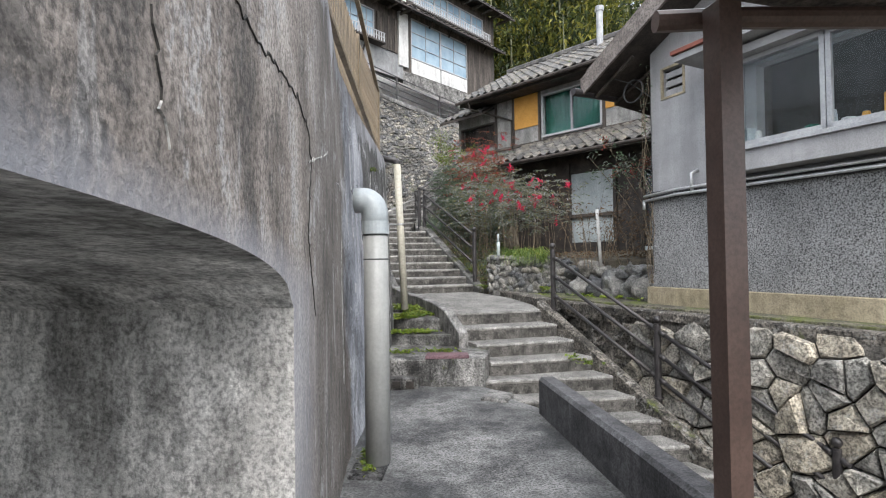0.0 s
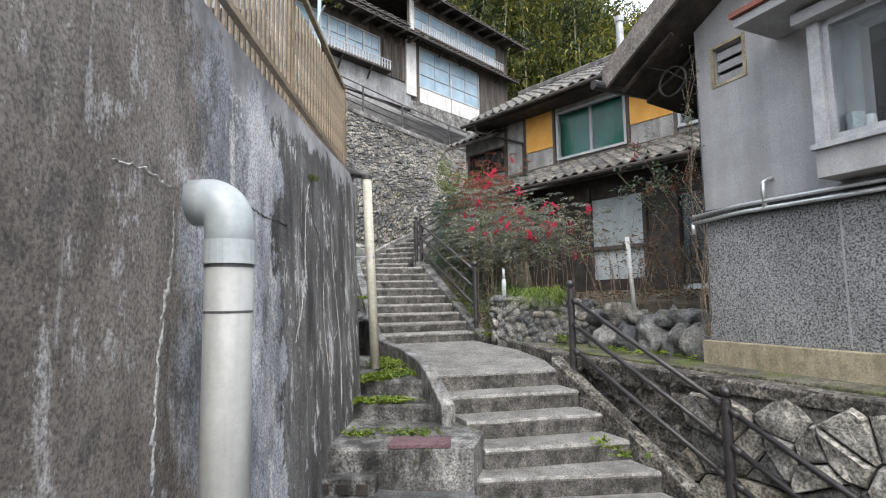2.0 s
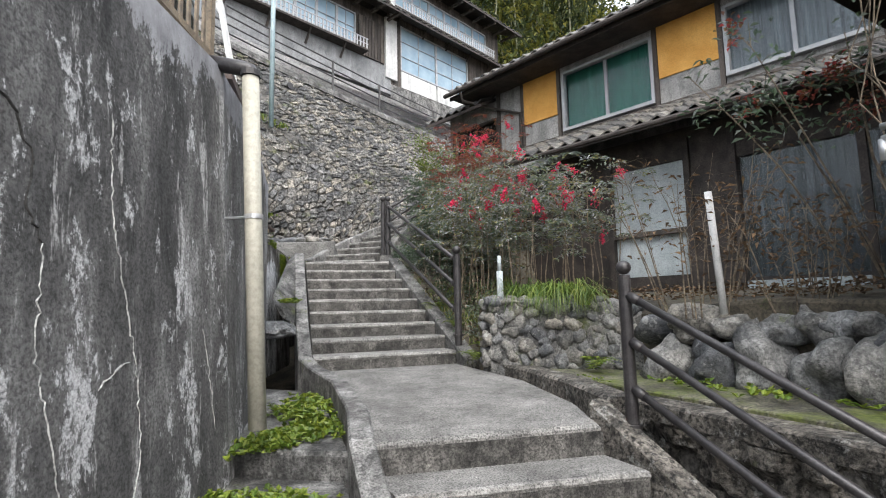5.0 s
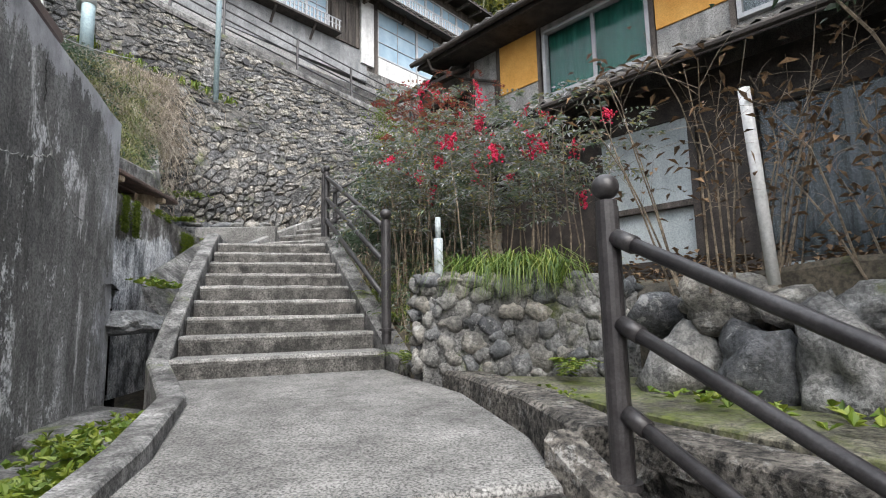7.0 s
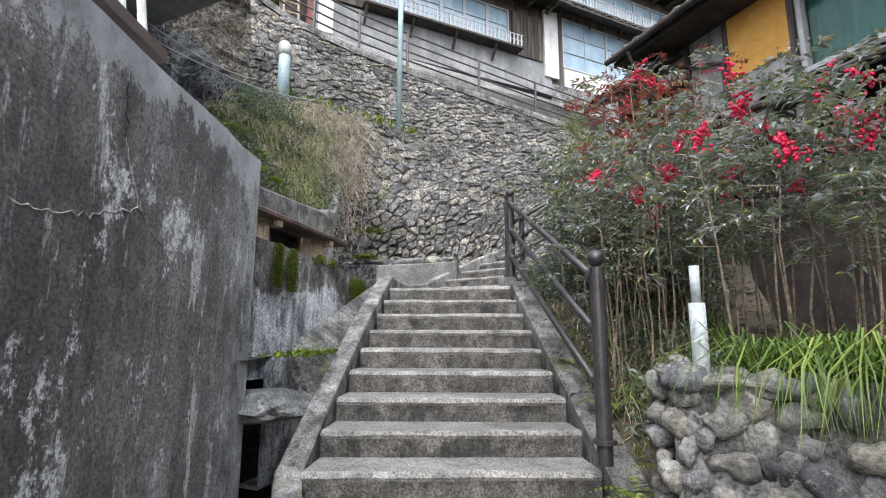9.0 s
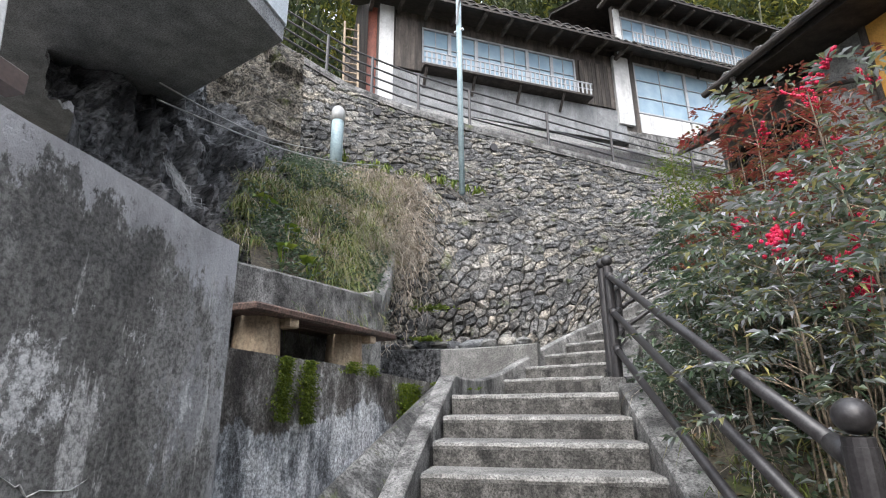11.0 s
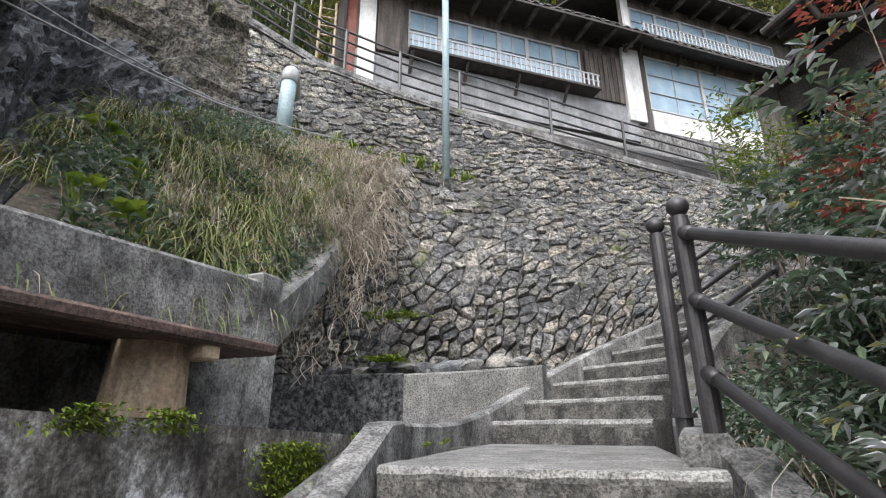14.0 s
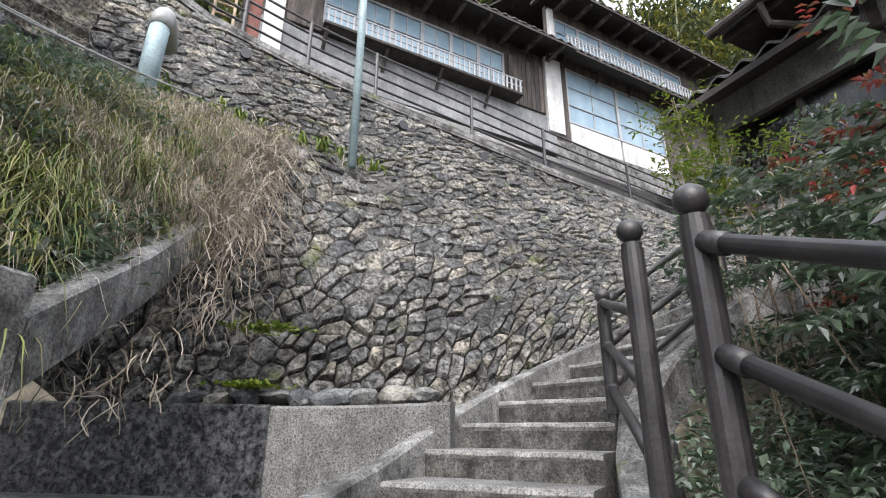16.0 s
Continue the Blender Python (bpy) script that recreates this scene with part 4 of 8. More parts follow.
solid("parapet", bm, M["parapet"], "low dark concrete parapet beside the steps", "parapet", "structure")
# raised concrete bench with hollow block at the terrace's end
ledge = tagged(root("terrace_ledge"), "broken concrete ledge with moss and a hollow block", "ledge", kind="structure")
bm = bmesh.new()
slab(bm, [(-0.8, 6.05), (0.30, 6.12), (0.72, 6.22), (0.80, 6.75), (0.50, 7.2), (-0.8, 7.3)], 0.3, 0.86, 0.02)
part("ledge_block", bm, M["moss_concrete"], ledge)
bm = bmesh.new()
slab(bm, [(-0.05, 6.10), (0.52, 6.16), (0.50, 6.38), (-0.05, 6.36)], 0.86, 0.90, 0.008)
part("purple_slab", bm, surface("purple_slate", (0.07, 0.035, 0.045), (0.13, 0.075, 0.085), 4.0, 0.7, 50, 0.3), ledge, "thin purple slate")
for i in range(2):
    bm = bmesh.new()
    if i == 0:
        slab(bm, [(-0.66, 5.86), (-0.12, 5.90), (-0.12, 6.06), (-0.66, 6.04)], 0.5, 0.66, 0.006)
        part("hollow_block", bm, M["moss_concrete"], ledge)
    else:
        # Dark plates on the block's front stand for the shade in its hollows.
        for c in range(3):
            block(bm, pose(-0.56 + 0.17 * c, 5.868, 0.585), (0.10, 0.02, 0.085), 0.004)
        part("hole_shade", bm, M["dark_wood"], ledge)
bm = bmesh.new()
slab(bm, [(0.66, 5.42), (0.95, 5.30), (1.05, 5.62), (0.78, 5.78)], 0.2, 0.56, 0.02)
part("broken_block", bm, M["concrete"], ledge)
bm = bmesh.new()
slab(bm, [(-0.85, 7.25), (0.32, 7.1), (0.02, 7.75), (-0.9, 7.9)], 0.4, 1.02, 0.03)
slab(bm, [(-0.9, 7.8), (0.06, 7.7), (-0.35, 8.7), (-1.2, 8.9)], 0.4, 1.20, 0.03)
slab(bm, [(-1.2, 8.8), (-0.36, 8.6), (-1.0, 9.7), (-1.6, 9.9)], 0.4, 1.28, 0.03)
part("paving", bm, M["moss_concrete"], ledge)

# ---- left retaining wall with the arched recess ----
def wall_x(y):
    if y < 3.63:
        return -0.04 - 0.177 * (max(y, -0.7) - 1.31)
    return -0.205 - 0.0667 * y if y < 7.62 else -0.713 - 0.345 * (y - 7.62)
def lean_back(y, z):
    """The long stretch of the wall leans back a little towards its top."""
    return -0.042 * (z - 1.3) * min(1.0, max(0.0, (y - 2.5) / 2.5)) * min(1.0, max(0.0, (8.3 - y) / 0.6))
ARCH_Y0, ARCH_Y1, ARCH_Z, ARCH_TOP = -3.00, 1.31, 1.98, 2.250
def arch_height(y):
    if not ARCH_Y0 < y < ARCH_Y1:
        return None
    f = (y - (ARCH_Y0 + ARCH_Y1) / 2) / ((ARCH_Y1 - ARCH_Y0) / 2)
    return ARCH_Z + (ARCH_TOP - ARCH_Z) * math.sqrt(max(0.0, 1 - abs(f) ** 2.3))
bm = bmesh.new()
WALL_TOP = 3.76
wys = sorted({-8.0, -4.0, -0.7, 1.5, 1.75, 2.0, ARCH_Y0, ARCH_Y1, 7.62, 10.0, *(ARCH_Y0 + (ARCH_Y1 - ARCH_Y0) * i / 36 for i in range(37)), *(2.2 + 0.3 * i for i in range(19)), *(7.7 + 0.23 * i for i in range(11))})
def top_at(y):
    return WALL_TOP if y < 7.7 else WALL_TOP - 0.10 * (y - 7.7) - (0.07 * abs(noise.noise(Vector((y * 3, 0, 0)))))
THICK = 0.32
for ya, yb in zip(wys, wys[1:]):
    ym = (ya + yb) / 2
    zs = []
    for y in (ya, yb):
        inside = ARCH_Y0 <= y <= ARCH_Y1 and ARCH_Y0 < ym < ARCH_Y1
        zs.append((max(ARCH_Z, arch_height(y) or ARCH_Z)) if inside else -1.2)
    for x_off, flip in ((0.0, 1), (-THICK, -1)):
        v = [bm.verts.new((wall_x(y) + lean_back(y, z) + x_off, y, z)) for y, z in ((ya, zs[0]), (yb, zs[1]), (yb, top_at(yb)), (ya, top_at(ya)))]
        bm.faces.new(v)
    v = [bm.verts.new((wall_x(y) + lean_back(y, top_at(y)) + o, y, top_at(y))) for y, o in ((ya, 0), (yb, 0), (yb, -THICK), (ya, -THICK))]
    bm.faces.new(v)
    if zs[0] > 0:
        v = [bm.verts.new((wall_x(y) + o, y, z)) for y, z, o in ((ya, zs[0], 0), (yb, zs[1], 0), (yb, zs[1], -1.7), (ya, zs[0], -1.7))]
        bm.faces.new(v).material_index = 1
for y in (ARCH_Y0, ARCH_Y1):
    bm.faces.new([bm.verts.new((wall_x(y) + o, y, z)) for o, z in ((0, -1.2), (0, ARCH_Z), (-1.7, ARCH_Z), (-1.7, -1.2))]).material_index = 1
for y in (wys[0], wys[-1]):
    bm.faces.new([bm.verts.new((wall_x(y) + o, y, z)) for o, z in ((0, -1.2), (0, top_at(y)), (-THICK, top_at(y)), (-THICK, -1.2))])
bmesh.ops.remove_doubles(bm, verts=bm.verts, dist=1e-4)
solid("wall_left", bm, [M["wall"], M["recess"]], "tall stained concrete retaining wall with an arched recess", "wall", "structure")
bm = bmesh.new()
block(bm, pose(-1.76, 0.1, 0.9), (0.2, 6.2, 4.2), 0.01)
solid("wall_recess", bm, M["recess"], "dark damp back wall of the arched recess", "wall", "structure")
# filled ground on top of the wall
bm = bmesh.new()
slab(bm, [(-0.5, -8), (-1.05, 7.5), (-1.75, 9.75), (-3.0, 10.4), (-6.5, 10.6), (-9, 9), (-9, -8)], 2.6, 3.70, 0.01)
solid("upper_path", bm, M["concrete"], "concrete path above the retaining wall", "path", "structure")

# ---- large drain pipe and the cream downpipe ----
def downpipe(at, foot, head, r, mat, elbow, label, name, bands=()):
    thing = root(name, label, "pipe", (at[0], at[1], foot))
    bm = bmesh.new()
    tube(bm, [(0, 0, 0), (0, 0, (head - foot) * 0.5), (0, 0, head - foot - r * 2.2)], r, 20)
    part("shaft", bm, M[mat], thing, smooth=True)
    bm = bmesh.new()
    z = head - foot - r * 1.15
    arc = [(0, 0, head - foot - r * 2.4)] + [(elbow[0] * (1 - math.cos(a)), elbow[1] * (1 - math.cos(a)), z + r * 1.15 * math.sin(a)) for a in (i * math.pi / 16 for i in range(9))] + [(elbow[0] * 1.6, elbow[1] * 1.6, z + r * 1.15)]
    tube(bm, arc, r * 1.04, 20)
    part("elbow", bm, M["pipe_elbow"], thing, "blue-grey elbow", smooth=True)
    for z, w in bands:
        bm = bmesh.new()
        tube(bm, [(0, 0, z - foot), (0, 0, z - foot + w)], r * (1.10 if w > 0.05 else 1.015), 24)
        part("collar", bm, M["pipe_elbow" if w > 0.05 else "dark_trim"], thing)
    return thing
downpipe((-0.165, 3.50), 0.56, 2.63, 0.098, "pipe", (-0.10, 0.0), "thick weathered grey plastic drain pipe on the wall", "drain_pipe", bands=((2.36, 0.10), (2.345, 0.014), (2.155, 0.010)))
pipe_at = Vector((-0.52, 7.62, 1.36))
slim = root("downpipe", "slim cream plastic downpipe on the concrete wall", "pipe", pipe_at)
bm = bmesh.new()
tube(bm, [(0, 0, 0), (-0.05, 0, 1.17), (-0.10, 0, 2.33)], 0.056, 18)
part("shaft", bm, M["pipe_cream"], slim, smooth=True)
bm = bmesh.new()
tube(bm, [(-0.056, 0, 1.345), (-0.057, 0, 1.375)], 0.061, 18)
tube(bm, [(-0.10, 0, 1.36), (-0.27, 0.0, 1.36)], 0.009, 6)
part("clamp", bm, M["chrome"], slim, "steel clamp")
# spout over the wall's edge
spout = root("spout", "short black spout pipe at the wall top", "pipe", (-0.62, 7.62, 3.74))
bm = bmesh.new()
tube(bm, [(-0.28, -0.06, 0.05), (-0.06, 0.0, 0.02), (-0.01, 0.0, 0.005), (0.0, 0.0, -0.05)], 0.052, 14)
part("bend", bm, M["iron"], spout, smooth=True)
bm = bmesh.new()
tube(bm, [(0.0, 0.0, -0.045), (0.0, 0.0, -0.005)], 0.066, 16)
part("collar", bm, M["iron"], spout)
# black drain shaft below the large pipe
bm = bmesh.new()
block(bm, pose(-0.22, 3.42, 0.535), (0.26, 0.34, 0.05), 0.01)
solid("drain_grate", bm, M["trough"], "wet black drain under the pipe", "drain")

# ---- fence on the wall ----
fence = tagged(root("balcony_fence", at=(-0.6, 5, WALL_TOP)), "bronze metal fence of upright slats on the wall", "fence")
def fx(y):
    return wall_x(y) + lean_back(y, WALL_TOP) - 0.10
FEND = 7.60
for y in (1.6, 3.6, 5.6, FEND):
    bm = bmesh.new()
    block(bm, Matrix.Translation((fx(y) + 0.6, y - 5, 0.58)), (0.05, 0.05, 1.16), 0.004)
    part("post", bm, M["fence"], fence)
for z in (0.10, 1.13):
    bm = bmesh.new()
    sweep(bm, [(fx(-2) + 0.6, -7, z + 0.025), (fx(FEND) + 0.6, FEND - 5, z + 0.025)], 0.045, 0.05, 0.004)
    part("rail", bm, M["fence"], fence)
slat_me = mesh_of(block(bmesh.new(), Matrix.Identity(4), (0.018, 0.028, 1.02), 0.002), "slat", M["fence"])
for i in range(96):
    y = FEND - 0.08 - i * 0.098
    ob = new("slat", slat_me)
    ob.location = (fx(y) + 0.6, y - 5, 0.62)
    ob.parent = fence

# ---- brown steel post near the start, with its roof ----
shelter = root("shelter_roof", "brown steel post carrying a small canopy roof", "shelter", (1.58, 1.47, -0.6))
bm = bmesh.new()
block(bm, pose(0, 0, 1.855, 0, 0, 14), (0.093, 0.093, 3.710), 0.005)
part("post", bm, M["brown_steel"], shelter)
bm = bmesh.new()
block(bm, pose(0.59, -0.75, 3.78, 0, 0, 20), (1.36, 1.9, 0.05), 0.01)
part("canopy", bm, M["roof_tin"], shelter)
bm = bmesh.new()
tube(bm, [(-0.22, 0.08, 3.69), (0.12, 0.1, 3.70), (0.99, 0.2, 3.71)], 0.043, 12)
part("gutter", bm, M["brown_steel"], shelter)


# ---- iron railings ----
def rail_post(parent, at, height=1.06, r=0.043):
    bm = bmesh.new()
    x, y, z = at
    tube(bm, [(x, y, z - 0.12), (x, y, z + height - 0.13)], r, 16)
    tube(bm, [(x, y, z + height - 0.135), (x, y, z + height - 0.105)], r * 0.92, 16)
    p = part("post", bm, M["iron"], parent, smooth=False)
    bm = bmesh.new()
    ball(bm, (x, y, z + height - 0.052), 0.052, 0.95)
    part("ball_cap", bm, M["iron"], p, smooth=True)
    bm = bmesh.new()
    tube(bm, [(x, y, z - 0.01), (x, y, z + 0.012)], r * 1.5, 16)
    part("base_ring", bm, M["iron"], p)
def rail_bars(parent, a, b, heights=(0.88, 0.57, 0.26), r=0.026):
    a, b = Vector(a), Vector(b)
    for h in heights:
        bm = bmesh.new()
        up = Vector((0, 0, h))
        tube(bm, [a + up, a.lerp(b, 0.5) + up, b + up], r, 12)
        bar = part("bar", bm, M["iron"], parent, smooth=True)
        for e, f in ((a, b), (b, a)):
            d = (f - e).normalized()
            bm = bmesh.new()
            tube(bm, [e + up + d * 0.04, e + up + d * 0.13], r * 1.28, 12)
            part("sleeve", bm, M["iron"], bar, smooth=True)
P1, P0 = (1.89, 8.02, 1.29), (2.97, 6.33, 0.31)
P2, P3, P4, P5 = (0.595, 10.50, 1.78), (-0.735, 13.08, 3.01), (-0.925, 13.57, 3.10), (-1.19, 15.07, 3.50)
PN = tuple(2 * a - b for a, b in zip(P0, P1))
PM = tuple(3 * a - 2 * b for a, b in zip(P0, P1))
low_rail = root("lower_railing", "dark iron railing with ball-capped posts beside the steps", "railing")
for p in (P1, P0, PN, PM):
    rail_post(low_rail, p, 1.11 if p is P1 else 1.07)
for a, b in ((P1, P0), (P0, PN), (PN, PM)):
    rail_bars(low_rail, a, b)
mid_rail = root("middle_railing", "dark iron railing with ball-capped posts on a kerb", "railing")
for p in (P2, P3):
    rail_post(mid_rail, p)
rail_bars(mid_rail, P2, P3)
up_rail = root("upper_railing", "dark iron railing that curves up the winding steps", "railing")
P6, P7 = (-0.35, 15.95, 4.25), (0.9, 16.65, 5.0)
for p, h in ((P4, 1.08), (P5, 0.8), (P6, 0.9), (P7, 0.9)):
    rail_post(up_rail, p, h)
for a, b in ((P4, P5), (P5, P6), (P6, P7)):
    rail_bars(up_rail, a, b, (0.70, 0.42, 0.16) if a == P4 or a == P5 else (0.78, 0.5, 0.22))

# ---- stone retaining wall below the near house ----
COP = [(1.98, 8.42, 1.42), (2.96, 6.70, 1.42), (3.98, 5.10, 1.42), (5.6, 2.4, 1.42)]
rng = random.Random(11)
wall_r = tagged(root("wall_stone_near"), "retaining wall of irregular grey and tan stones", "wall", kind="structure")
def near_place(u, v, out):
    f = u / 7.07
    a = Vector(COP[0]).lerp(Vector(COP[3]), f)
    return a + Vector((-0.85, -0.53, 0)) * (out + 0.10) + Vector((-0.85, -0.53, 0)) * (0.10 * (1 - v / 3.0)) + Vector((0, 0, -3.0 + v - 0.06))
bm = bmesh.new()
vv = [bm.verts.new(near_place(u, v, o)) for o in (-0.02, -0.6) for u, v in ((0, 0), (7.07, 0), (7.07, 3.0), (0, 3.0))]
for f in ((0, 1, 2, 3), (7, 6, 5, 4), (0, 4, 5, 1), (1, 5, 6, 2), (2, 6, 7, 3), (3, 7, 4, 0)):
    bm.faces.new([vv[k] for k in f])
part("mortar", bm, M["joint"], wall_r)
for c, poly in cells(7.07, 3.0, 0.25, rng, 1.1, 0.5, 0.25):
    if c[1] < 3.0 - 0.25 - 0.55 * c[0] - 0.75 or c[0] < 1.75:
        continue
    part("stone", stone_mesh(bmesh.new(), c, poly, near_place, rng, 0.012, 0.075), M["stone_near"], wall_r)
bm = bmesh.new()
face_rows = []
for j in range(29):
    face_rows.append([])
    for i in range(37):
        u, v = 1.85 * i / 36, 1.5 + 1.45 * j / 28
        q = Vector((u * 4.2, v * 4.2, 7))
        lump = 0.05 + 0.075 * noise.noise(q) + 0.05 * noise.noise(q * 2.7) + 0.05 * (noise.cell(Vector((u * 5 + v, v * 6, 1))) - 0.5)
        face_rows[-1].append(bm.verts.new(near_place(u, v, lump)))
for ra, rb in zip(face_rows, face_rows[1:]):
    for i in range(36):
        bm.faces.new((ra[i], ra[i + 1], rb[i + 1], rb[i]))
part("rubble_face", bm, M["rubble"], wall_r, "dark rough rubble and concrete")
bm = bmesh.new()
sweep(bm, [tuple(Vector(p) + Vector((0.08, 0.05, 0.0))) for p in COP], 0.36, 0.12, 0.02)
solid("coping", bm, M["rubble"], "worn dark coping along the stone wall", "coping", "structure")
bm = bmesh.new()
slab(bm, [(2.12, 8.45), (3.06, 6.82), (5.7, 2.4), (8, 3), (8, 12.3), (3.6, 13.4), (0.9, 12.6), (0.7, 10.9), (1.1, 10.4), (1.5, 9.8), (1.85, 9.0)], -1.0, 1.45, 0.01)
solid("garden_bed", bm, surface("mossy_garden_slab", (0.05, 0.046, 0.035), (0.17, 0.16, 0.12), 3.0, 0.9, 40, 1.0, moss=0.85, grime=0.9, fine_amt=0.6), "mossy earth of the garden behind the kerb", "garden bed", "structure")

# ---- the near grey house ----
near = facade((3.3, 7.35), (0.5, -0.866))
bm = bmesh.new()
wall_with_holes(bm, near, 0.0, 5.0, 3.02, 6.4, 0.16, [(0.22, 0.57, 4.48, 4.88), (1.60, 4.4, 3.46, 4.48)])
solid("wall_house_upper", bm, M["plaster"], "smooth grey plaster house wall", "wall", "structure")
bm = bmesh.new()
board(bm, near, 0.0, 5.0, 1.70, 3.02, -0.2, 0.03, 0.004)
solid("wall_house_lower", bm, M["pebble"], "pebbledash lower wall of the grey house", "wall", "structure")
bm = bmesh.new()
board(bm, near, -0.06, 5.1, 1.42, 1.70, -0.25, 0.09, 0.01)
solid("plinth", bm, M["beige"], "beige concrete plinth under the grey house", "plinth", "structure")
bm = bmesh.new()
board(bm, near, 0.0, 5.0, 2.99, 3.11, 0.032, 0.06, 0.004)
solid("trim_band", bm, M["dark_trim"], "dark slate-grey band between the wall finishes", "trim", "structure")
bm = bmesh.new()
board(bm, near, 1.345, 1.36, 1.72, 2.98, 0.031, 0.036, 0.001)
solid("wall_seam", bm, M["plaster"], "pale joint strip in the pebbledash", "trim", "structure")
# side and back of the house
side = facade((3.3, 7.35), (0.866, 0.5))
bm = bmesh.new()
a, b = side(0.0, 0), side(4.5, 0)
p = [near(0, 1.4, 0.0), near(0, 1.4, 0) + (b - a), near(0, 6.4, 0) + (b - a), near(0, 6.4, 0)]
bm.faces.new([bm.verts.new(q) for q in p])
bmesh.ops.solidify(bm, geom=bm.faces[:], thickness=0.12)
solid("wall_house_side", bm, M["old_wood"], "dark timber gable side wall", "wall", "structure")
# louvred vent
vent = root("wall_vent", "small louvred vent in the plaster", "vent", near(0.4, 4.48, 0))
bm = bmesh.new()
for u0, u1, z0, z1 in ((0.19, 0.225, 4.45, 4.91), (0.565, 0.60, 4.45, 4.91), (0.19, 0.60, 4.445, 4.48), (0.19, 0.60, 4.88, 4.915)):
    board(bm, near, u0, u1, z0, z1, -0.02, 0.012)
part("frame", shifted(bm, near(0.4, 4.48, 0)), M["beige"], vent)
for i in range(3):
    bm = bmesh.new()
    board(bm, near, 0.225, 0.565, 4.50 + 0.13 * i, 4.59 + 0.13 * i, -0.09, -0.06)
    part("slat", shifted(bm, near(0.4, 4.48, 0)), M["plaster"], vent)
bm = bmesh.new()
board(bm, near, 0.215, 0.575, 4.47, 4.89, -0.15, -0.12)
part("backing", shifted(bm, near(0.4, 4.48, 0)), M["dark_wood"], vent)
# bay window
bay = root("bay_window", "projecting aluminium sliding window with dark glass", "window", near(1.4, 3.18, 0))
bat = near(1.4, 3.18, 0)
def baypart(name, mat, *boards, label=""):
    bm = bmesh.new()
    for x in boards:
        board(bm, near, *x)
    return part(name, shifted(bm, bat), M[mat], bay, label)
baypart("sill_box", "plaster", (1.36, 4.6, 3.16, 3.40, 0.0, 0.32))
baypart("window_sill", "white_alu", (1.34, 4.62, 3.40, 3.45, 0.0, 0.36))
baypart("cheek", "white_alu", (1.36, 1.46, 3.45, 4.52, 0.0, 0.31))
baypart("cheek", "white_alu", (4.52, 4.6, 3.45, 4.52, 0.0, 0.31))
baypart("head", "plaster", (1.30, 4.7, 4.52, 4.62, 0.0, 0.42))
baypart("hood", "plaster", (0.92, 4.9, 4.66, 4.74, 0.0, 0.62))
baypart("hood_edge", "copper", (0.90, 4.95, 4.745, 4.80, 0.55, 0.66), label="rust-red gutter edge")
for u0 in (1.46, 2.50, 3.52):
    f = baypart("sash", "white_alu", (u0, u0 + 0.05, 3.45, 4.52, 0.22, 0.27), (u0 + 0.98, u0 + 1.03, 3.45, 4.52, 0.22, 0.27), (u0, u0 + 1.03, 3.45, 3.52, 0.22, 0.27), (u0, u0 + 1.03, 4.46, 4.52, 0.22, 0.27))
    bm = bmesh.new()
    board(bm, near, u0 + 0.05, u0 + 0.98, 3.52, 4.46, 0.235, 0.245, 0.001)
    pane = part("pane", shifted(bm, bat), M["glass"], f)
    pane.visible_shadow = False
# things on the sill inside
rng = random.Random(5)
room = root("window_clutter", "jars and boxes on a shelf behind the window", "clutter", near(2.8, 3.45, 0))
for i in range(16):
    bm = bmesh.new()
    u = 1.55 + i * 0.18 + rng.uniform(-0.05, 0.05)
    h = rng.uniform(0.08, 0.3)
    z = 3.46
    o = rng.uniform(-0.05, 0.12)
    c = near(u, z, o) - near(2.8, 3.45, 0)
    if i % 2:
        tube(bm, [c, c + Vector((0, 0, h * 0.75)), c + Vector((0, 0, h))], 0.045, 10, 0.03)
    else:
        block(bm, Matrix.Translation(c + Vector((0, 0, h / 2))), (0.1, 0.08, h), 0.008)
    part("jar" if i % 2 else "box", bm, M[rng.choice(["white_paint", "yellow", "copper", "curtain_green", "pale_panel"])], room)
# Room shell whose dark colour stands in for an unlit interior.
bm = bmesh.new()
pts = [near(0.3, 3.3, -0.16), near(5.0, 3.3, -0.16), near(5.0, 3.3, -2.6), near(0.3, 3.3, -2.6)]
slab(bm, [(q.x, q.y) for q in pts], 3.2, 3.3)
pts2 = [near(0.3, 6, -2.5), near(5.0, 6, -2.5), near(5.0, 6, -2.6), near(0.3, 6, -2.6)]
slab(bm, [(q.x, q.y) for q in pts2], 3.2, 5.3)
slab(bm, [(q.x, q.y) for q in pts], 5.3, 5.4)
solid("room_shell", bm, M["dark_trim"], "room shell behind the window, coloured dark as if unlit", "room", "structure")
# white service pipes
bm = bmesh.new()
for dz in (0.0, 0.07):
    tube(bm, [near(-0.08, 2.98 + dz, 0.10), near(0.5, 3.02 + dz, 0.11), near(5.0, 3.02 + dz, 0.11)], 0.022, 8)
tube(bm, [near(-0.08, 2.98, 0.10), near(-0.08, 2.86, 0.10)], 0.022, 8)
tube(bm, [near(0.75, 3.02, 0.11), near(0.75, 3.28, 0.11), near(0.78, 3.32, 0.02)], 0.024, 8)
solid("service_pipe", bm, M["chrome"], "pair of pale service pipes along the wall", "pipe", smooth=True)
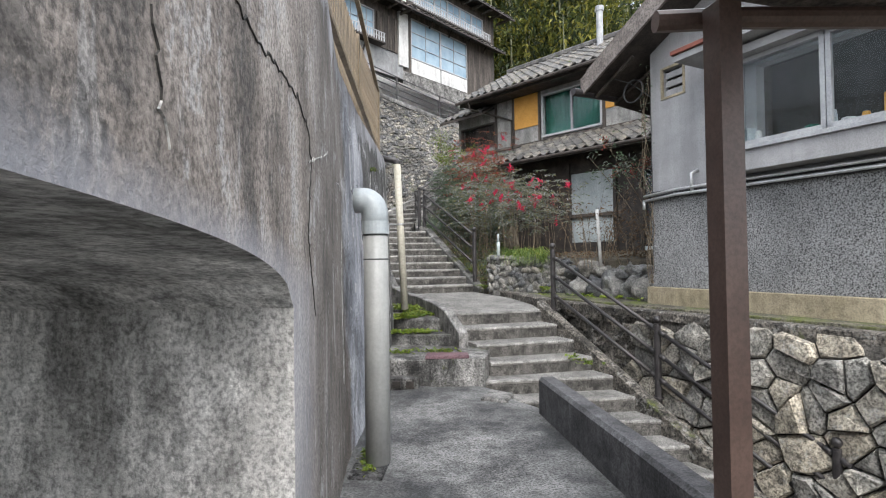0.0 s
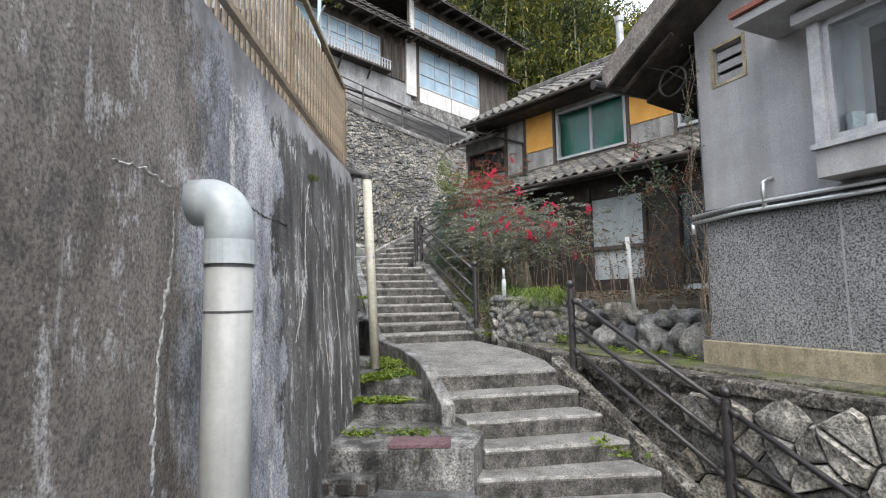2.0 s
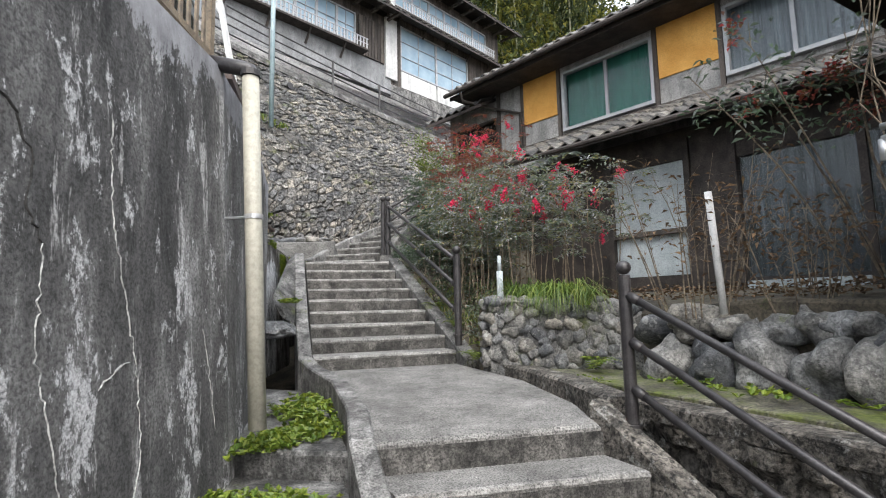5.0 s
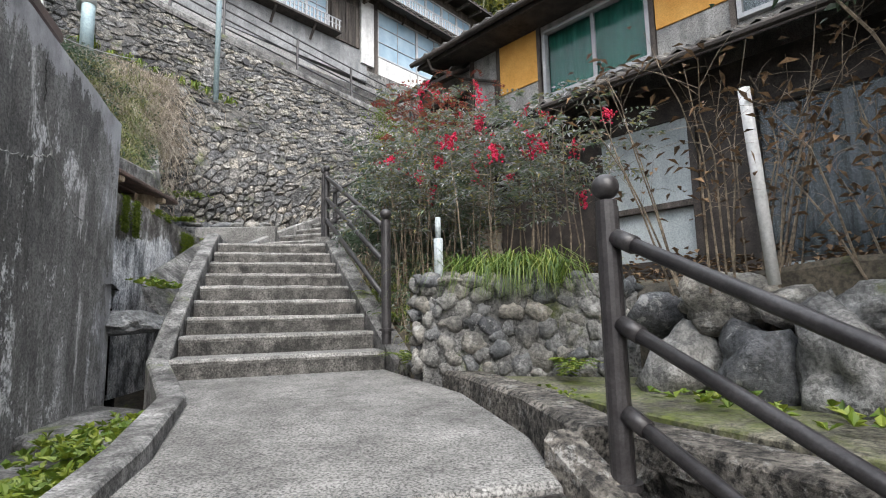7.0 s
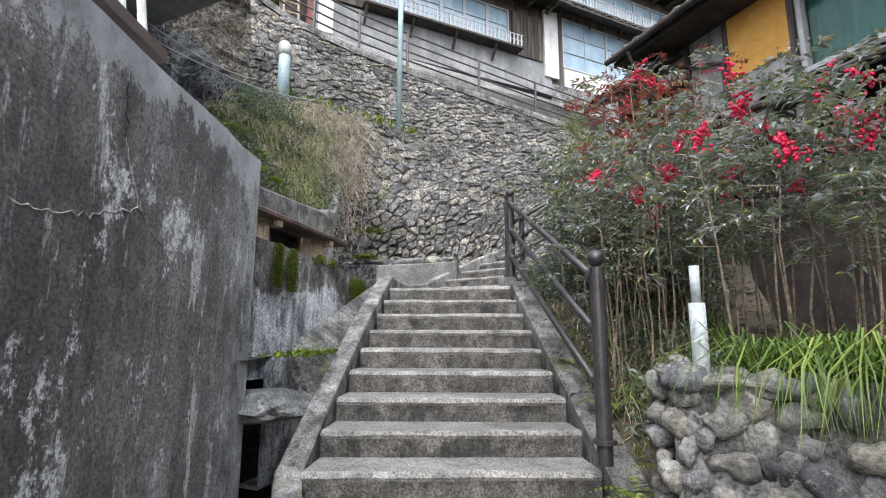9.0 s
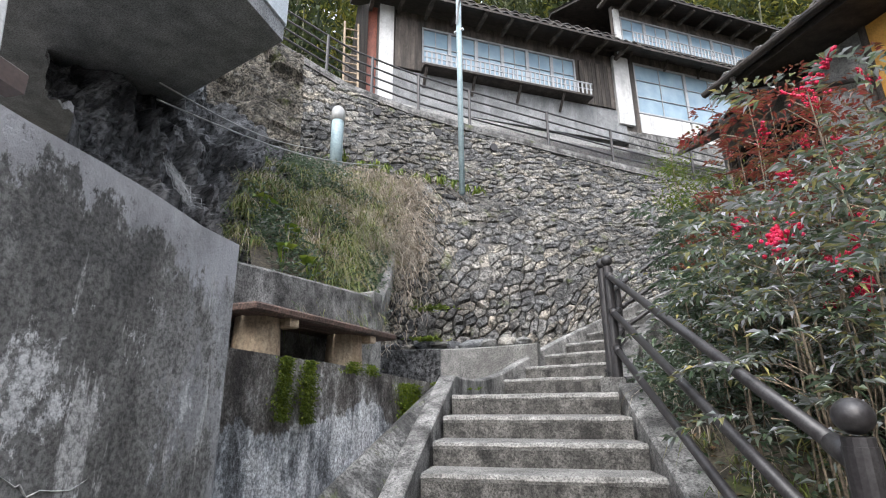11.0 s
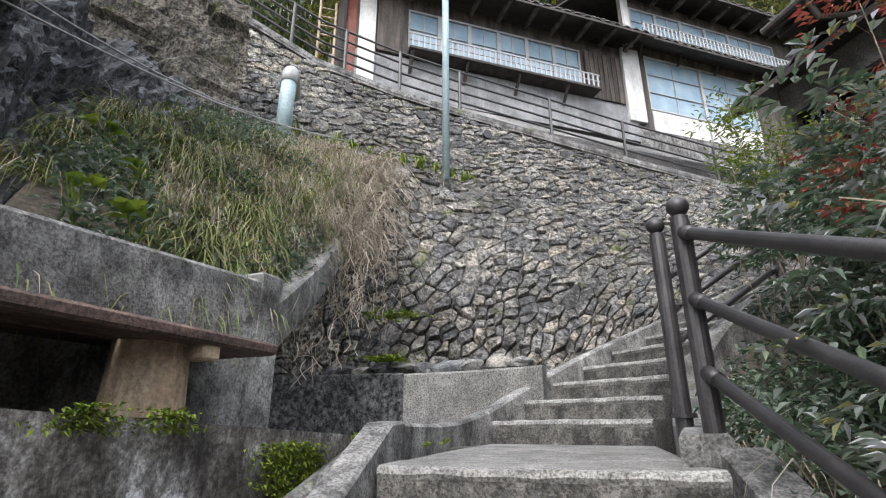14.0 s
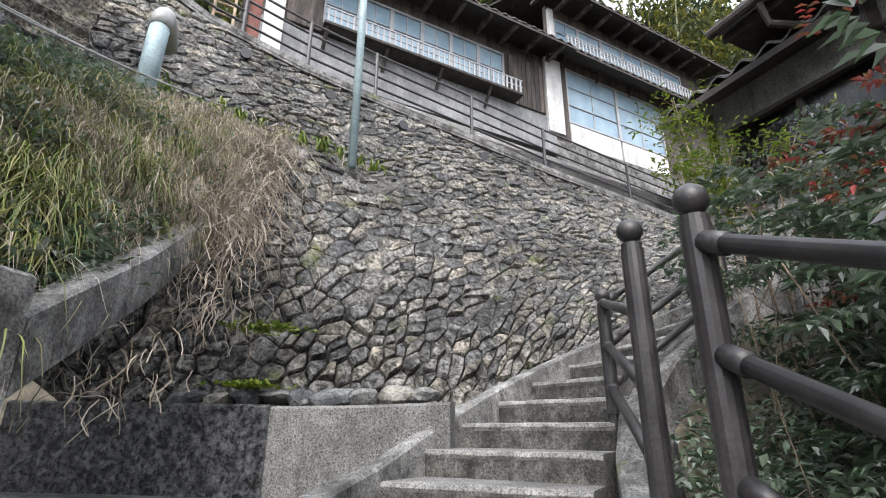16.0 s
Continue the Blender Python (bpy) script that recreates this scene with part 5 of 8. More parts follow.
# gable roof with ribbed edge
roof_n = root("near_roof", "brown ribbed metal roof with deep eaves", "roof", near(-0.8, 4.9, 0))
rat = near(-0.8, 4.9, 0)
bm = bmesh.new()
pitch = [(-0.82, 4.80), (1.6, 5.98), (3.9, 4.8)]
for (ua, za), (ub, zb) in zip(pitch, pitch[1:]):
    v = [bm.verts.new(near(u, z + dz, o)) for o in (0.55, -4.8) for u, z, dz in ((ua, za, 0), (ub, zb, 0), (ub, zb, 0.09), (ua, za, 0.09))]
    for f in ((0, 1, 2, 3), (7, 6, 5, 4), (0, 4, 5, 1), (1, 5, 6, 2), (2, 6, 7, 3), (3, 7, 4, 0)):
        bm.faces.new([v[k] for k in f])
part("roof_deck", shifted(bm, rat), M["dark_wood"], roof_n)
for i in range(7):
    bm = bmesh.new()
    d = 0.035 * i
    tube(bm, [near(-0.85 + d * 0.3, 4.80 + 0.11 + d, 0.58 - 0.035 * i * 0.2), near(1.6, 6.08 + d, 0.58 - 0.035 * i * 0.2)], 0.017, 6)
    part("rib", shifted(bm, rat), M["roof_tin"], roof_n)
bm = bmesh.new()
v = [bm.verts.new(near(u, z, o)) for o in (0.56, 0.60) for u, z in ((-0.86, 4.74), (1.6, 5.93), (1.6, 6.22), (-0.86, 5.02))]
for f in ((0, 1, 2, 3), (7, 6, 5, 4), (0, 4, 5, 1), (1, 5, 6, 2), (2, 6, 7, 3), (3, 7, 4, 0)):
    bm.faces.new([v[k] for k in f])
part("barge_board", shifted(bm, rat), M["roof_tin"], roof_n)
bm = bmesh.new()
tube(bm, [near(-0.86, 4.80, 0.75), near(-0.86, 4.80, -4.6)], 0.06, 10)
part("gutter", shifted(bm, rat), M["iron"], roof_n)
bm = bmesh.new()
v = [bm.verts.new(near(u, z + d, o)) for d in (0.0, 0.05) for u, z, o in ((-0.84, 4.68, -0.1), (-0.84, 4.22, -4.6), (0.0, 4.80, -4.6), (0.0, 5.0, -0.1))]
for f in ((0, 1, 2, 3), (7, 6, 5, 4), (0, 4, 5, 1), (1, 5, 6, 2), (2, 6, 7, 3), (3, 7, 4, 0)):
    bm.faces.new([v[k] for k in f])
part("side_eave", shifted(bm, rat), M["dark_wood"], roof_n)
for k in range(9):
    bm = bmesh.new()
    o = 0.35 - 0.55 * k
    tube(bm, [near(-0.78, 4.74, o), near(0.0, 5.12, o)], 0.03, 4)
    part("rafter", shifted(bm, rat), M["old_wood"], roof_n)
# creeper on the corner of the house
crng = random.Random(91)
vine = root("creeper", "thin creeper with small dark leaves on the house corner", "climber", near(0.0, 1.75, 0.05))
vat = near(0.0, 1.75, 0.05)
vleaf = bmesh.new()
for k in range(5):
    line = [near(crng.gauss(0.0, 0.03), 1.75, 0.05)]
    for j in range(1, 9):
        line.append(near(crng.gauss(-0.03, 0.06) - 0.012 * k * j / 8, 1.75 + (3.3 - 0.12 * k) * j / 8, 0.05 + crng.uniform(0.0, 0.06)))
    bm = bmesh.new()
    tube(bm, [p - vat for p in line], 0.006, 4, 0.003)
    part("stem", bm, M["stem"], vine)
    leaves_on(vleaf, [line_at(line, crng.uniform(0.55, 1.0)) - vat for _ in range(22)], crng, 0.045, 0.028, 1, 0.04)
part("leaves", vleaf, M["leaf_dark"], vine)["kind"] = "stuff"
# coil of cable under the eave
bm = bmesh.new()
for k in range(3):
    tube(bm, [near(-0.28 + 0.19 * math.cos(a), 4.72 + 0.17 * math.sin(a), 0.05 + 0.012 * k) for a in (i * 0.35 + k * 0.1 for i in range(19))], 0.008, 5)
tube(bm, [near(-0.85, 5.15, 0.5), near(-0.3, 4.85, 0.1), near(0.02, 4.55, 0.03), near(0.02, 1.9, 0.03)], 0.007, 5)
solid("cable_coil", bm, M["dark_trim"], "coiled grey cable hung under the eave", "cable")

# ---- the middle house ----
mid = facade((2.70, 15.37), (0.736, -0.677))
house = root("middle_house", "old two-storey house with ochre panels and tiled roofs", "house", mid(0, 1.4, -1))
hat = mid(0, 1.4, -1)
def hp(name, mat, *boards, label="", parent=None, c=0.004):
    bm = bmesh.new()
    for x in boards:
        board(bm, mid, *x, c)
    return part(name, shifted(bm, hat), M[mat], parent or house, label)
bm = bmesh.new()
wall_with_holes(bm, mid, -3.55, 7.5, 5.2, 7.45, 0.15, [(0.05, 2.08, 5.85, 7.16), (3.32, 5.3, 5.92, 7.16), (-3.4, -1.80, 5.98, 6.72)])
part("upper_wall", shifted(bm, hat), M["house_plaster"], house)
hp("back_wall", "house_grey", (-3.55, 7.5, 1.4, 7.6, -4.2, -4.0))
hp("floor_inside", "dark_wood", (-3.4, 7.4, 5.3, 5.4, -4.0, -0.16))
bm = bmesh.new()
v = [bm.verts.new(mid(-3.55, z, o)) for z, o in ((1.4, 0), (7.3, 0), (8.9, -2.1), (7.3, -4.2), (1.4, -4.2))]
bm.faces.new(v)
bmesh.ops.solidify(bm, geom=bm.faces[:], thickness=0.1)
part("gable_wall", shifted(bm, hat), M["house_grey"], house)
for u0, u1 in ((-1.02, -0.10), (2.17, 3.22)):
    hp("ochre_panel", "yellow", (u0, u1, 6.28, 7.30, 0.0, 0.03), label="ochre wall panel")
for u in (-1.80, -1.06, -0.05, 2.12, 3.26, 5.4):
    hp("upright", "old_wood", (u - 0.04, u + 0.04, 5.6, 7.6, -0.02, 0.05))
hp("sill_beam", "old_wood", (-3.55, 7.5, 5.70, 5.78, -0.02, 0.06))
for (u0, u1, z0, z1), cur, label in (((0.05, 2.08, 5.85, 7.16), "curtain_green", "window with green curtains"), ((3.32, 5.3, 5.92, 7.16), "curtain_grey", "window with grey curtains"), ((-3.4, -1.80, 5.98, 6.72), "dark_wood", "dark upper window")):
    um = (u0 + u1) / 2
    fr = hp("window", "dark_wood" if u0 < -1 else "white_alu", (u0, u0 + 0.06, z0, z1, -0.06, 0.07), (u1 - 0.06, u1, z0, z1, -0.06, 0.07), (u0, u1, z0 - 0.02, z0 + 0.05, -0.06, 0.09), (u0, u1, z1 - 0.05, z1, -0.06, 0.07), (um - 0.03, um + 0.03, z0, z1, -0.05, 0.0), label=label)
    for a, b in ((u0 + 0.06, um - 0.03), (um + 0.03, u1 - 0.06)):
        bm = bmesh.new()
        board(bm, mid, a, b, z0 + 0.05, z1 - 0.05, -0.03, -0.02, 0.001)
        pane = part("pane", shifted(bm, hat), M["glass"], fr)
        pane.visible_shadow = False
    bm = bmesh.new()
    n = 36
    cv = [[bm.verts.new(mid(u0 + 0.03 + (u1 - u0 - 0.06) * i / n, z, -0.13 + 0.025 * math.sin(i * 1.9) + (0.01 if z == z0 else 0))) for i in range(n + 1)] for z in (z0, z1)]
    for i in range(n):
        bm.faces.new((cv[0][i], cv[0][i + 1], cv[1][i + 1], cv[1][i]))
    part("curtain", shifted(bm, hat), M[cur], fr, smooth=True)
# lower storey under the lower roof
bm = bmesh.new()
low_holes = [(1.62, 2.90, 2.55, 4.40), (3.65, 6.6, 2.45, 4.25)]
mlow = lambda u, z, o=0.0: mid(u, z, o + 1.0)
wall_with_holes(bm, mlow, -0.3, 7.5, 1.4, 4.9, 0.12, low_holes)
part("lower_wall", shifted(bm, hat), M["dark_wood"], house)
hp("pale_board", "pale_panel", (1.62, 2.90, 3.30, 4.40, 0.93, 0.96), label="pale board over a doorway")
hp("pale_board", "pale_panel", (1.62, 2.90, 2.50, 3.22, 0.93, 0.96), label="pale lower board")
hp("rail_between", "old_wood", (1.56, 2.96, 3.22, 3.30, 0.9, 1.05))
for u in (1.58, 2.93, 3.6, 5.1, 6.6):
    hp("upright", "dark_wood", (u - 0.045, u + 0.045, 1.4, 4.7, 0.95, 1.07))
hp("brown_door", "old_wood", (2.98, 3.56, 2.2, 4.2, 0.93, 0.98), label="reddish-brown plank door")
for a, b in ((3.65, 5.06), (5.14, 6.55)):
    bm = bmesh.new()
    n = 30
    cv = [[bm.verts.new(mid(a + (b - a) * i / n, z, 0.86 + 0.02 * math.sin(i * 2.1))) for i in range(n + 1)] for z in (2.45, 4.25)]
    for i in range(n):
        bm.faces.new((cv[0][i], cv[0][i + 1], cv[1][i + 1], cv[1][i]))
    part("curtain", shifted(bm, hat), M["curtain_eave_shade"], house, "grey lace curtain, coloured darker for the eave's shade", smooth=True)
    bm = bmesh.new()
    board(bm, mid, a, b, 2.45, 4.25, 0.955, 0.963, 0.001)
    pane = part("pane", shifted(bm, hat), M["glass"], house)
    pane.visible_shadow = False
hp("foot_board", "pale_panel", (3.65, 6.55, 1.75, 2.4, 1.0, 1.03))


def tiled_roof(parent, at, base, u0, u1, z_low, o_low, z_high, o_high, mat="tile", pitch_u=0.27, rows=6, name="roof"):
    """A sloping deck with rows of curved tiles, each row lapping over the next, and round end tiles along the eave."""
    bm = bmesh.new()
    v = [bm.verts.new(at(u, z - d, o)) for d in (0.0, 0.08) for u, z, o in ((u0, z_low, o_low), (u1, z_low, o_low), (u1, z_high, o_high), (u0, z_high, o_high))]
    for f in ((0, 1, 2, 3), (7, 6, 5, 4), (0, 4, 5, 1), (1, 5, 6, 2), (2, 6, 7, 3), (3, 7, 4, 0)):
        bm.faces.new([v[k] for k in f])
    deck = part(name, shifted(bm, base), M["dark_wood"], parent)
    bm = bmesh.new()
    n = max(1, round((u1 - u0) / pitch_u))
    w = (u1 - u0) / n
    for j in range(rows):
        f0, f1 = j / rows, min(1.0, (j + 1.12) / rows)
        for i in range(n):
            rngj = 0.012 * noise.noise(Vector((i * 3.1, j * 7.7, u0)))
            lo, hi = [], []
            for s in range(7):
                x = s / 6
                h = 0.045 * math.cos(x * 2 * math.pi) * (1.0 if x < 0.75 else 0.7) + rngj
                u = u0 + w * (i + x * 1.04)
                lo.append(bm.verts.new(at(u, z_low + (z_high - z_low) * f0 + 0.075 + h, o_low + (o_high - o_low) * f0)))
                hi.append(bm.verts.new(at(u, z_low + (z_high - z_low) * f1 + 0.035 + h, o_low + (o_high - o_low) * f1)))
            dn = [bm.verts.new(vv.co - Vector((0, 0, 0.03))) for vv in lo]
            for s in range(6):
                bm.faces.new((lo[s], lo[s + 1], hi[s + 1], hi[s]))
                bm.faces.new((dn[s], dn[s + 1], lo[s + 1], lo[s]))
    t = part("roof_tiles", shifted(bm, base), M[mat], deck)
    t["kind"] = "stuff"
    return deck


tiled_roof(house, mid, hat, -0.5, 7.5, 4.86, 1.75, 5.68, 0.05, rows=5, pitch_u=0.28, name="lower_roof")
tiled_roof(house, mid, hat, -2.8, 7.9, 7.42, 0.78, 9.1, -2.1, rows=9, pitch_u=0.3, name="main_roof")
tiled_roof(house, mid, hat, -3.95, -1.9, 6.98, 0.55, 7.5, -0.5, rows=3, pitch_u=0.3, name="pent_roof")
tiled_roof(house, mid, hat, -2.8, 7.9, 7.42, -4.9, 9.1, -2.1, rows=6, pitch_u=0.6, name="main_roof")
hp("ridge", "tile", (-2.9, 7.9, 9.08, 9.28, -2.25, -1.95), c=0.05)
hp("eave_board", "dark_wood", (-2.8, 7.9, 7.26, 7.36, 0.68, 0.72))
hp("eave_soffit", "dark_wood", (-2.8, 7.9, 7.31, 7.35, -0.1, 0.68))
bm = bmesh.new()
tube(bm, [mid(-2.85, 7.36, 0.85), mid(7.9, 7.34, 0.85)], 0.055, 10)
tube(bm, [mid(-2.3, 7.3, 0.85), mid(-2.3, 7.1, 0.75), mid(-1.9, 6.95, 0.1), mid(-1.1, 6.6, 0.08), mid(-1.1, 5.7, 0.08)], 0.035, 8)
part("gutter", shifted(bm, hat), M["dark_wood"], house)
bm = bmesh.new()
tube(bm, [mid(-0.5, 4.82, 1.82), mid(7.5, 4.82, 1.82)], 0.045, 8)
part("lower_gutter", shifted(bm, hat), M["dark_wood"], house)
bm = bmesh.new()
tube(bm, [mid(1.2, 8.2, -1.5), mid(1.2, 9.9, -1.5)], 0.10, 12)
tube(bm, [mid(1.2, 9.85, -1.5), mid(1.2, 10.0, -1.5)], 0.13, 12)
part("flue", shifted(bm, hat), M["white_alu"], house, "pale round flue")

# ---- the far house above the path ----
far = facade((-2.66, 26.25), (0.62, 0.78))
fh = root("far_house", "old long timber house with white pillars and sliding windows", "house", far(0, 10, -1))
fat = far(0, 10, -1)
def fp(name, mat, *boards, label="", parent=None, c=0.006):
    bm = bmesh.new()
    for x in boards:
        board(bm, far, *x, c)
    return part(name, shifted(bm, fat), M[mat], parent or fh, label)
bm = bmesh.new()
wall_with_holes(bm, far, -9.6, -0.62, 12.5, 15.0, 0.18, [(-8.15, -2.5, 13.2, 14.55)])
part("long_wall", shifted(bm, fat), M["old_wood"], fh)
bm = bmesh.new()
wall_with_holes(bm, far, -0.62, 7.4, 11.6, 17.4, 0.18, [(0.02, 4.7, 12.05, 15.0), (-0.3, 6.3, 15.9, 17.0)])
part("end_wall", shifted(bm, fat), M["old_wood"], fh)
fp("plinth", "house_grey", (-9.6, -0.62, 11.5, 12.75, -0.2, 0.04))
fp("end_plinth", "concrete", (-0.62, 7.4, 10.4, 12.0, -0.2, 0.03))
fp("white_pillar", "white_paint", (-0.95, -0.30, 12.2, 15.0, 0.0, 0.12), (-0.62, -0.4, 15.2, 17.2, 0.0, 0.1))
fp("white_pillar", "white_paint", (-9.55, -9.1, 11.6, 15.0, 0.0, 0.12))
fp("white_pillar", "copper", (-9.9, -9.6, 11.6, 15.0, -0.3, -0.1), label="faded pink door edge")
for u0, u1, z0, z1, n in ((-9.05, -8.2, 12.8, 14.6, 6), (-2.4, -1.05, 12.75, 14.5, 9)):
    case = fp("shutter", "old_wood", (u0, u1, z0, z1, 0.02, 0.10), label="weathered plank shutter case")
    for i in range(n):
        fp("batten", "old_wood", (u0 + 0.163 * i, u0 + 0.03 + 0.163 * i, z0, z1, 0.098, 0.125), parent=case)
def far_window(u0, u1, z0, z1, n, rows, label, mat="frosted"):
    w = (u1 - u0) / n
    for i in range(n):
        a, b = u0 + w * i, u0 + w * (i + 1)
        wood = "white_alu" if mat == "frosted" else "old_wood"
        fr = fp("window", wood, (a, b, z0, z0 + 0.07, -0.12, 0.0), label=label)
        fp("stile", wood, (a, a + 0.06, z0 + 0.07, z1 - 0.07, -0.12, 0.0), parent=fr)
        fp("stile", wood, (b - 0.06, b, z0 + 0.07, z1 - 0.07, -0.12, 0.0), parent=fr)
        fp("head", wood, (a, b, z1 - 0.07, z1, -0.12, 0.0), parent=fr)
        for k in range(1, rows):
            z = z0 + (z1 - z0) * k / rows
            fp("glazing_bar", wood, (a + 0.06, b - 0.06, z - 0.015, z + 0.015, -0.1, -0.02), parent=fr)
        fp("glazing_bar", wood, ((a + b) / 2 - 0.015, (a + b) / 2 + 0.015, z0 + 0.07, z1 - 0.07, -0.1, -0.03), parent=fr)
        bm = bmesh.new()
        board(bm, far, a + 0.05, b - 0.05, z0 + 0.05, z1 - 0.05, -0.08, -0.06, 0.001)
        part("pane", shifted(bm, fat), M[mat], fr)
far_window(-8.15, -2.5, 13.2, 14.55, 6, 2, "sliding window with frosted glass")
far_window(0.02, 4.7, 12.85, 15.0, 2, 3, "tall sliding window with bluish panes")
far_window(-0.3, 6.3, 15.9, 17.0, 6, 2, "upper sliding window")
fp("white_panel", "white_paint", (0.05, 2.3, 12.05, 12.82, -0.1, 0.0), (2.4, 4.68, 12.05, 12.82, -0.1, 0.0))
# balcony ledges with little white balusters
def ledge_rail(u0, u1, z, o, parent_label):
    t = fp("balcony", "dark_wood", (u0, u1, z - 0.08, z, 0.0, o), label=parent_label)
    fp("top_bar", "white_alu", (u0, u1, z + 0.42, z + 0.46, o - 0.06, o - 0.02), parent=t)
    n = int((u1 - u0) / 0.16)
    one = board(bmesh.new(), far, -0.025, 0.025, z, z + 0.42, o - 0.055, o - 0.025, 0.003)
    me = mesh_of(shifted(one, far(0, z, 0)), "baluster", M["white_alu"])
    for i in range(n):
        b = new("baluster", me)
        b.location = far(u0 + (u1 - u0) * (i + 0.5) / n, z, 0) - fat
        b.parent = t
    fp("mid_bar", "white_alu", (u0, u1, z + 0.2, z + 0.23, o - 0.055, o - 0.025), parent=t)
    for k in range(int((u1 - u0) / 1.6) + 1):
        u = u0 + 0.1 + k * 1.6
        bm = bmesh.new()
        tube(bm, [far(u, z - 0.08, o - 0.1), far(u, z - 0.6, 0.04)], 0.05, 6)
        part("bracket", shifted(bm, fat), M["dark_wood"], t)
ledge_rail(-8.2, -2.2, 12.85, 0.5, "shallow balcony ledge with white rail")
ledge_rail(-0.3, 6.4, 15.45, 0.55, "upper balcony ledge with rail")
tiled_roof(fh, far, fat, -10.2, -0.3, 14.9, 1.0, 15.6, -0.3, rows=3, pitch_u=0.35, name="pent_roof")
tiled_roof(fh, far, fat, -10.2, -0.9, 15.6, 0.4, 17.6, -3.0, rows=5, pitch_u=0.4, name="main_roof")
tiled_roof(fh, far, fat, -1.0, 7.6, 15.05, 0.8, 15.4, 0.0, rows=2, pitch_u=0.35, name="pent_roof")
tiled_roof(fh, far, fat, -1.4, 8.4, 17.35, 1.0, 19.4, -3.0, rows=6, pitch_u=0.4, name="main_roof")
tiled_roof(fh, far, fat, -1.4, 8.4, 17.35, -7.0, 19.4, -3.0, rows=3, pitch_u=0.8, name="main_roof")
for i in range(11):
    fp("eave_beam", "old_wood", (-9.9 + 0.9 * i, -9.78 + 0.9 * i, 14.8, 14.92, -0.1, 0.95))
    fp("eave_beam", "old_wood", (-1.2 + 0.9 * i, -1.08 + 0.9 * i, 17.2, 17.32, -0.1, 0.9))
fp("back_wall", "old_wood", (-10, 7.4, 10, 17.4, -6.2, -6.0))
bm = bmesh.new()
v = [bm.verts.new(far(7.4, z, o)) for z, o in ((10.4, 0), (17.4, 0), (19.3, -3.0), (17.4, -6.2), (10.4, -6.2))]
bm.faces.new(v)
bmesh.ops.solidify(bm, geom=bm.faces[:], thickness=0.12)
part("gable_wall", shifted(bm, fat), M["old_wood"], fh)
bm = bmesh.new()
v = [bm.verts.new(far(-9.9, z, o)) for z, o in ((10.4, 0), (15.0, 0), (17.5, -3.0), (15.0, -6.2), (10.4, -6.2))]
bm.faces.new(v)
bmesh.ops.solidify(bm, geom=bm.faces[:], thickness=0.12)
part("gable_wall", shifted(bm, fat), M["old_wood"], fh)

# ---- the great stone wall: sections from left to right of base, ledge, ledge back, top ----
SEC = [
    [(-9.5, 11.0, 6.4), (-9.6, 12.6, 7.9), (-9.9, 13.0, 7.9), (-10.6, 13.2, 12.7)],
    [(-7.0, 13.2, 5.4), (-7.9, 13.7, 7.6), (-8.2, 14.1, 7.6), (-9.2, 14.95, 11.55)],
    [(-5.3, 14.72, 3.7), (-6.35, 14.9, 7.35), (-6.7, 15.3, 7.4), (-7.75, 16.75, 10.42)],
    [(-3.75, 15.0, 3.45), (-5.55, 16.15, 7.25), (-5.85, 16.6, 7.25), (-6.7, 18.05, 10.02)],
    [(-2.85, 15.55, 3.55), (-4.75, 17.3, 7.1), (-5.0, 17.7, 7.1), (-5.7, 19.3, 9.80)],
    [(-2.25, 16.35, 3.95), (-3.45, 18.7, 6.8), (-3.6, 19.0, 6.85), (-4.22, 21.15, 9.55)],
    [(-1.35, 17.25, 4.6), (-2.2, 20.3, 6.7), (-2.3, 20.5, 6.75), (-2.93, 22.9, 9.38)],
    [(0.3, 18.2, 4.9), (-0.8, 21.9, 6.8), (-0.85, 22.1, 6.85), (-1.1, 25.2, 9.15)],
    [(2.8, 19.4, 5.0), (1.6, 23.8, 7.0), (1.5, 24.0, 7.05), (1.2, 28.1, 8.9)],
]
def wall_face(i0, i1):
    """Places on the face between two rows of the sections: u metres along, v metres up, out from the face."""
    lows, highs = [Vector(s[i0]) for s in SEC], [Vector(s[i1]) for s in SEC]
    lens = [((a + c) / 2 - (b + d) / 2).length for a, b, c, d in zip(lows, lows[1:], highs, highs[1:])]
    height = sum((a - b).length for a, b in zip(lows, highs)) / len(lows)
    cum = [0.0]
    for x in lens:
        cum.append(cum[-1] + x)
    def place(u, v, out):
        u = min(cum[-1], max(0.0, u + 0.45 * (v - height / 2)))
        k = 0
        while k < len(lens) - 1 and u > cum[k + 1]:
            k += 1
        f = (u - cum[k]) / lens[k]
        a, b = lows[k].lerp(lows[k + 1], f), highs[k].lerp(highs[k + 1], f)
        along = (lows[k + 1] - lows[k]).lerp(highs[k + 1] - highs[k], 0.5)
        n = along.cross(b - a).normalized()
        bulge = 0.06 * noise.noise(Vector((u * 0.7, v * 0.7, i0)))
        return a.lerp(b, v / height) + n * (out + bulge)
    return place, cum[-1], height
def backing(name, i0, i1, mat, label):
    bm = bmesh.new()
    rows = [[bm.verts.new(Vector(s[i]) + Vector((0, 0, -0.02))) for s in SEC] for i in (i0, i1)]
    for k in range(len(SEC) - 1):
        bm.faces.new((rows[0][k], rows[0][k + 1], rows[1][k + 1], rows[1][k]))
    return bm
rng = random.Random(21)
SEC = [[(s[0][0], s[0][1], s[0][2] - 0.38), *s[1:]] for s in SEC]
great = tagged(root("wall_stone_great"), "tall battered wall of rough mossy stones", "wall", kind="structure")
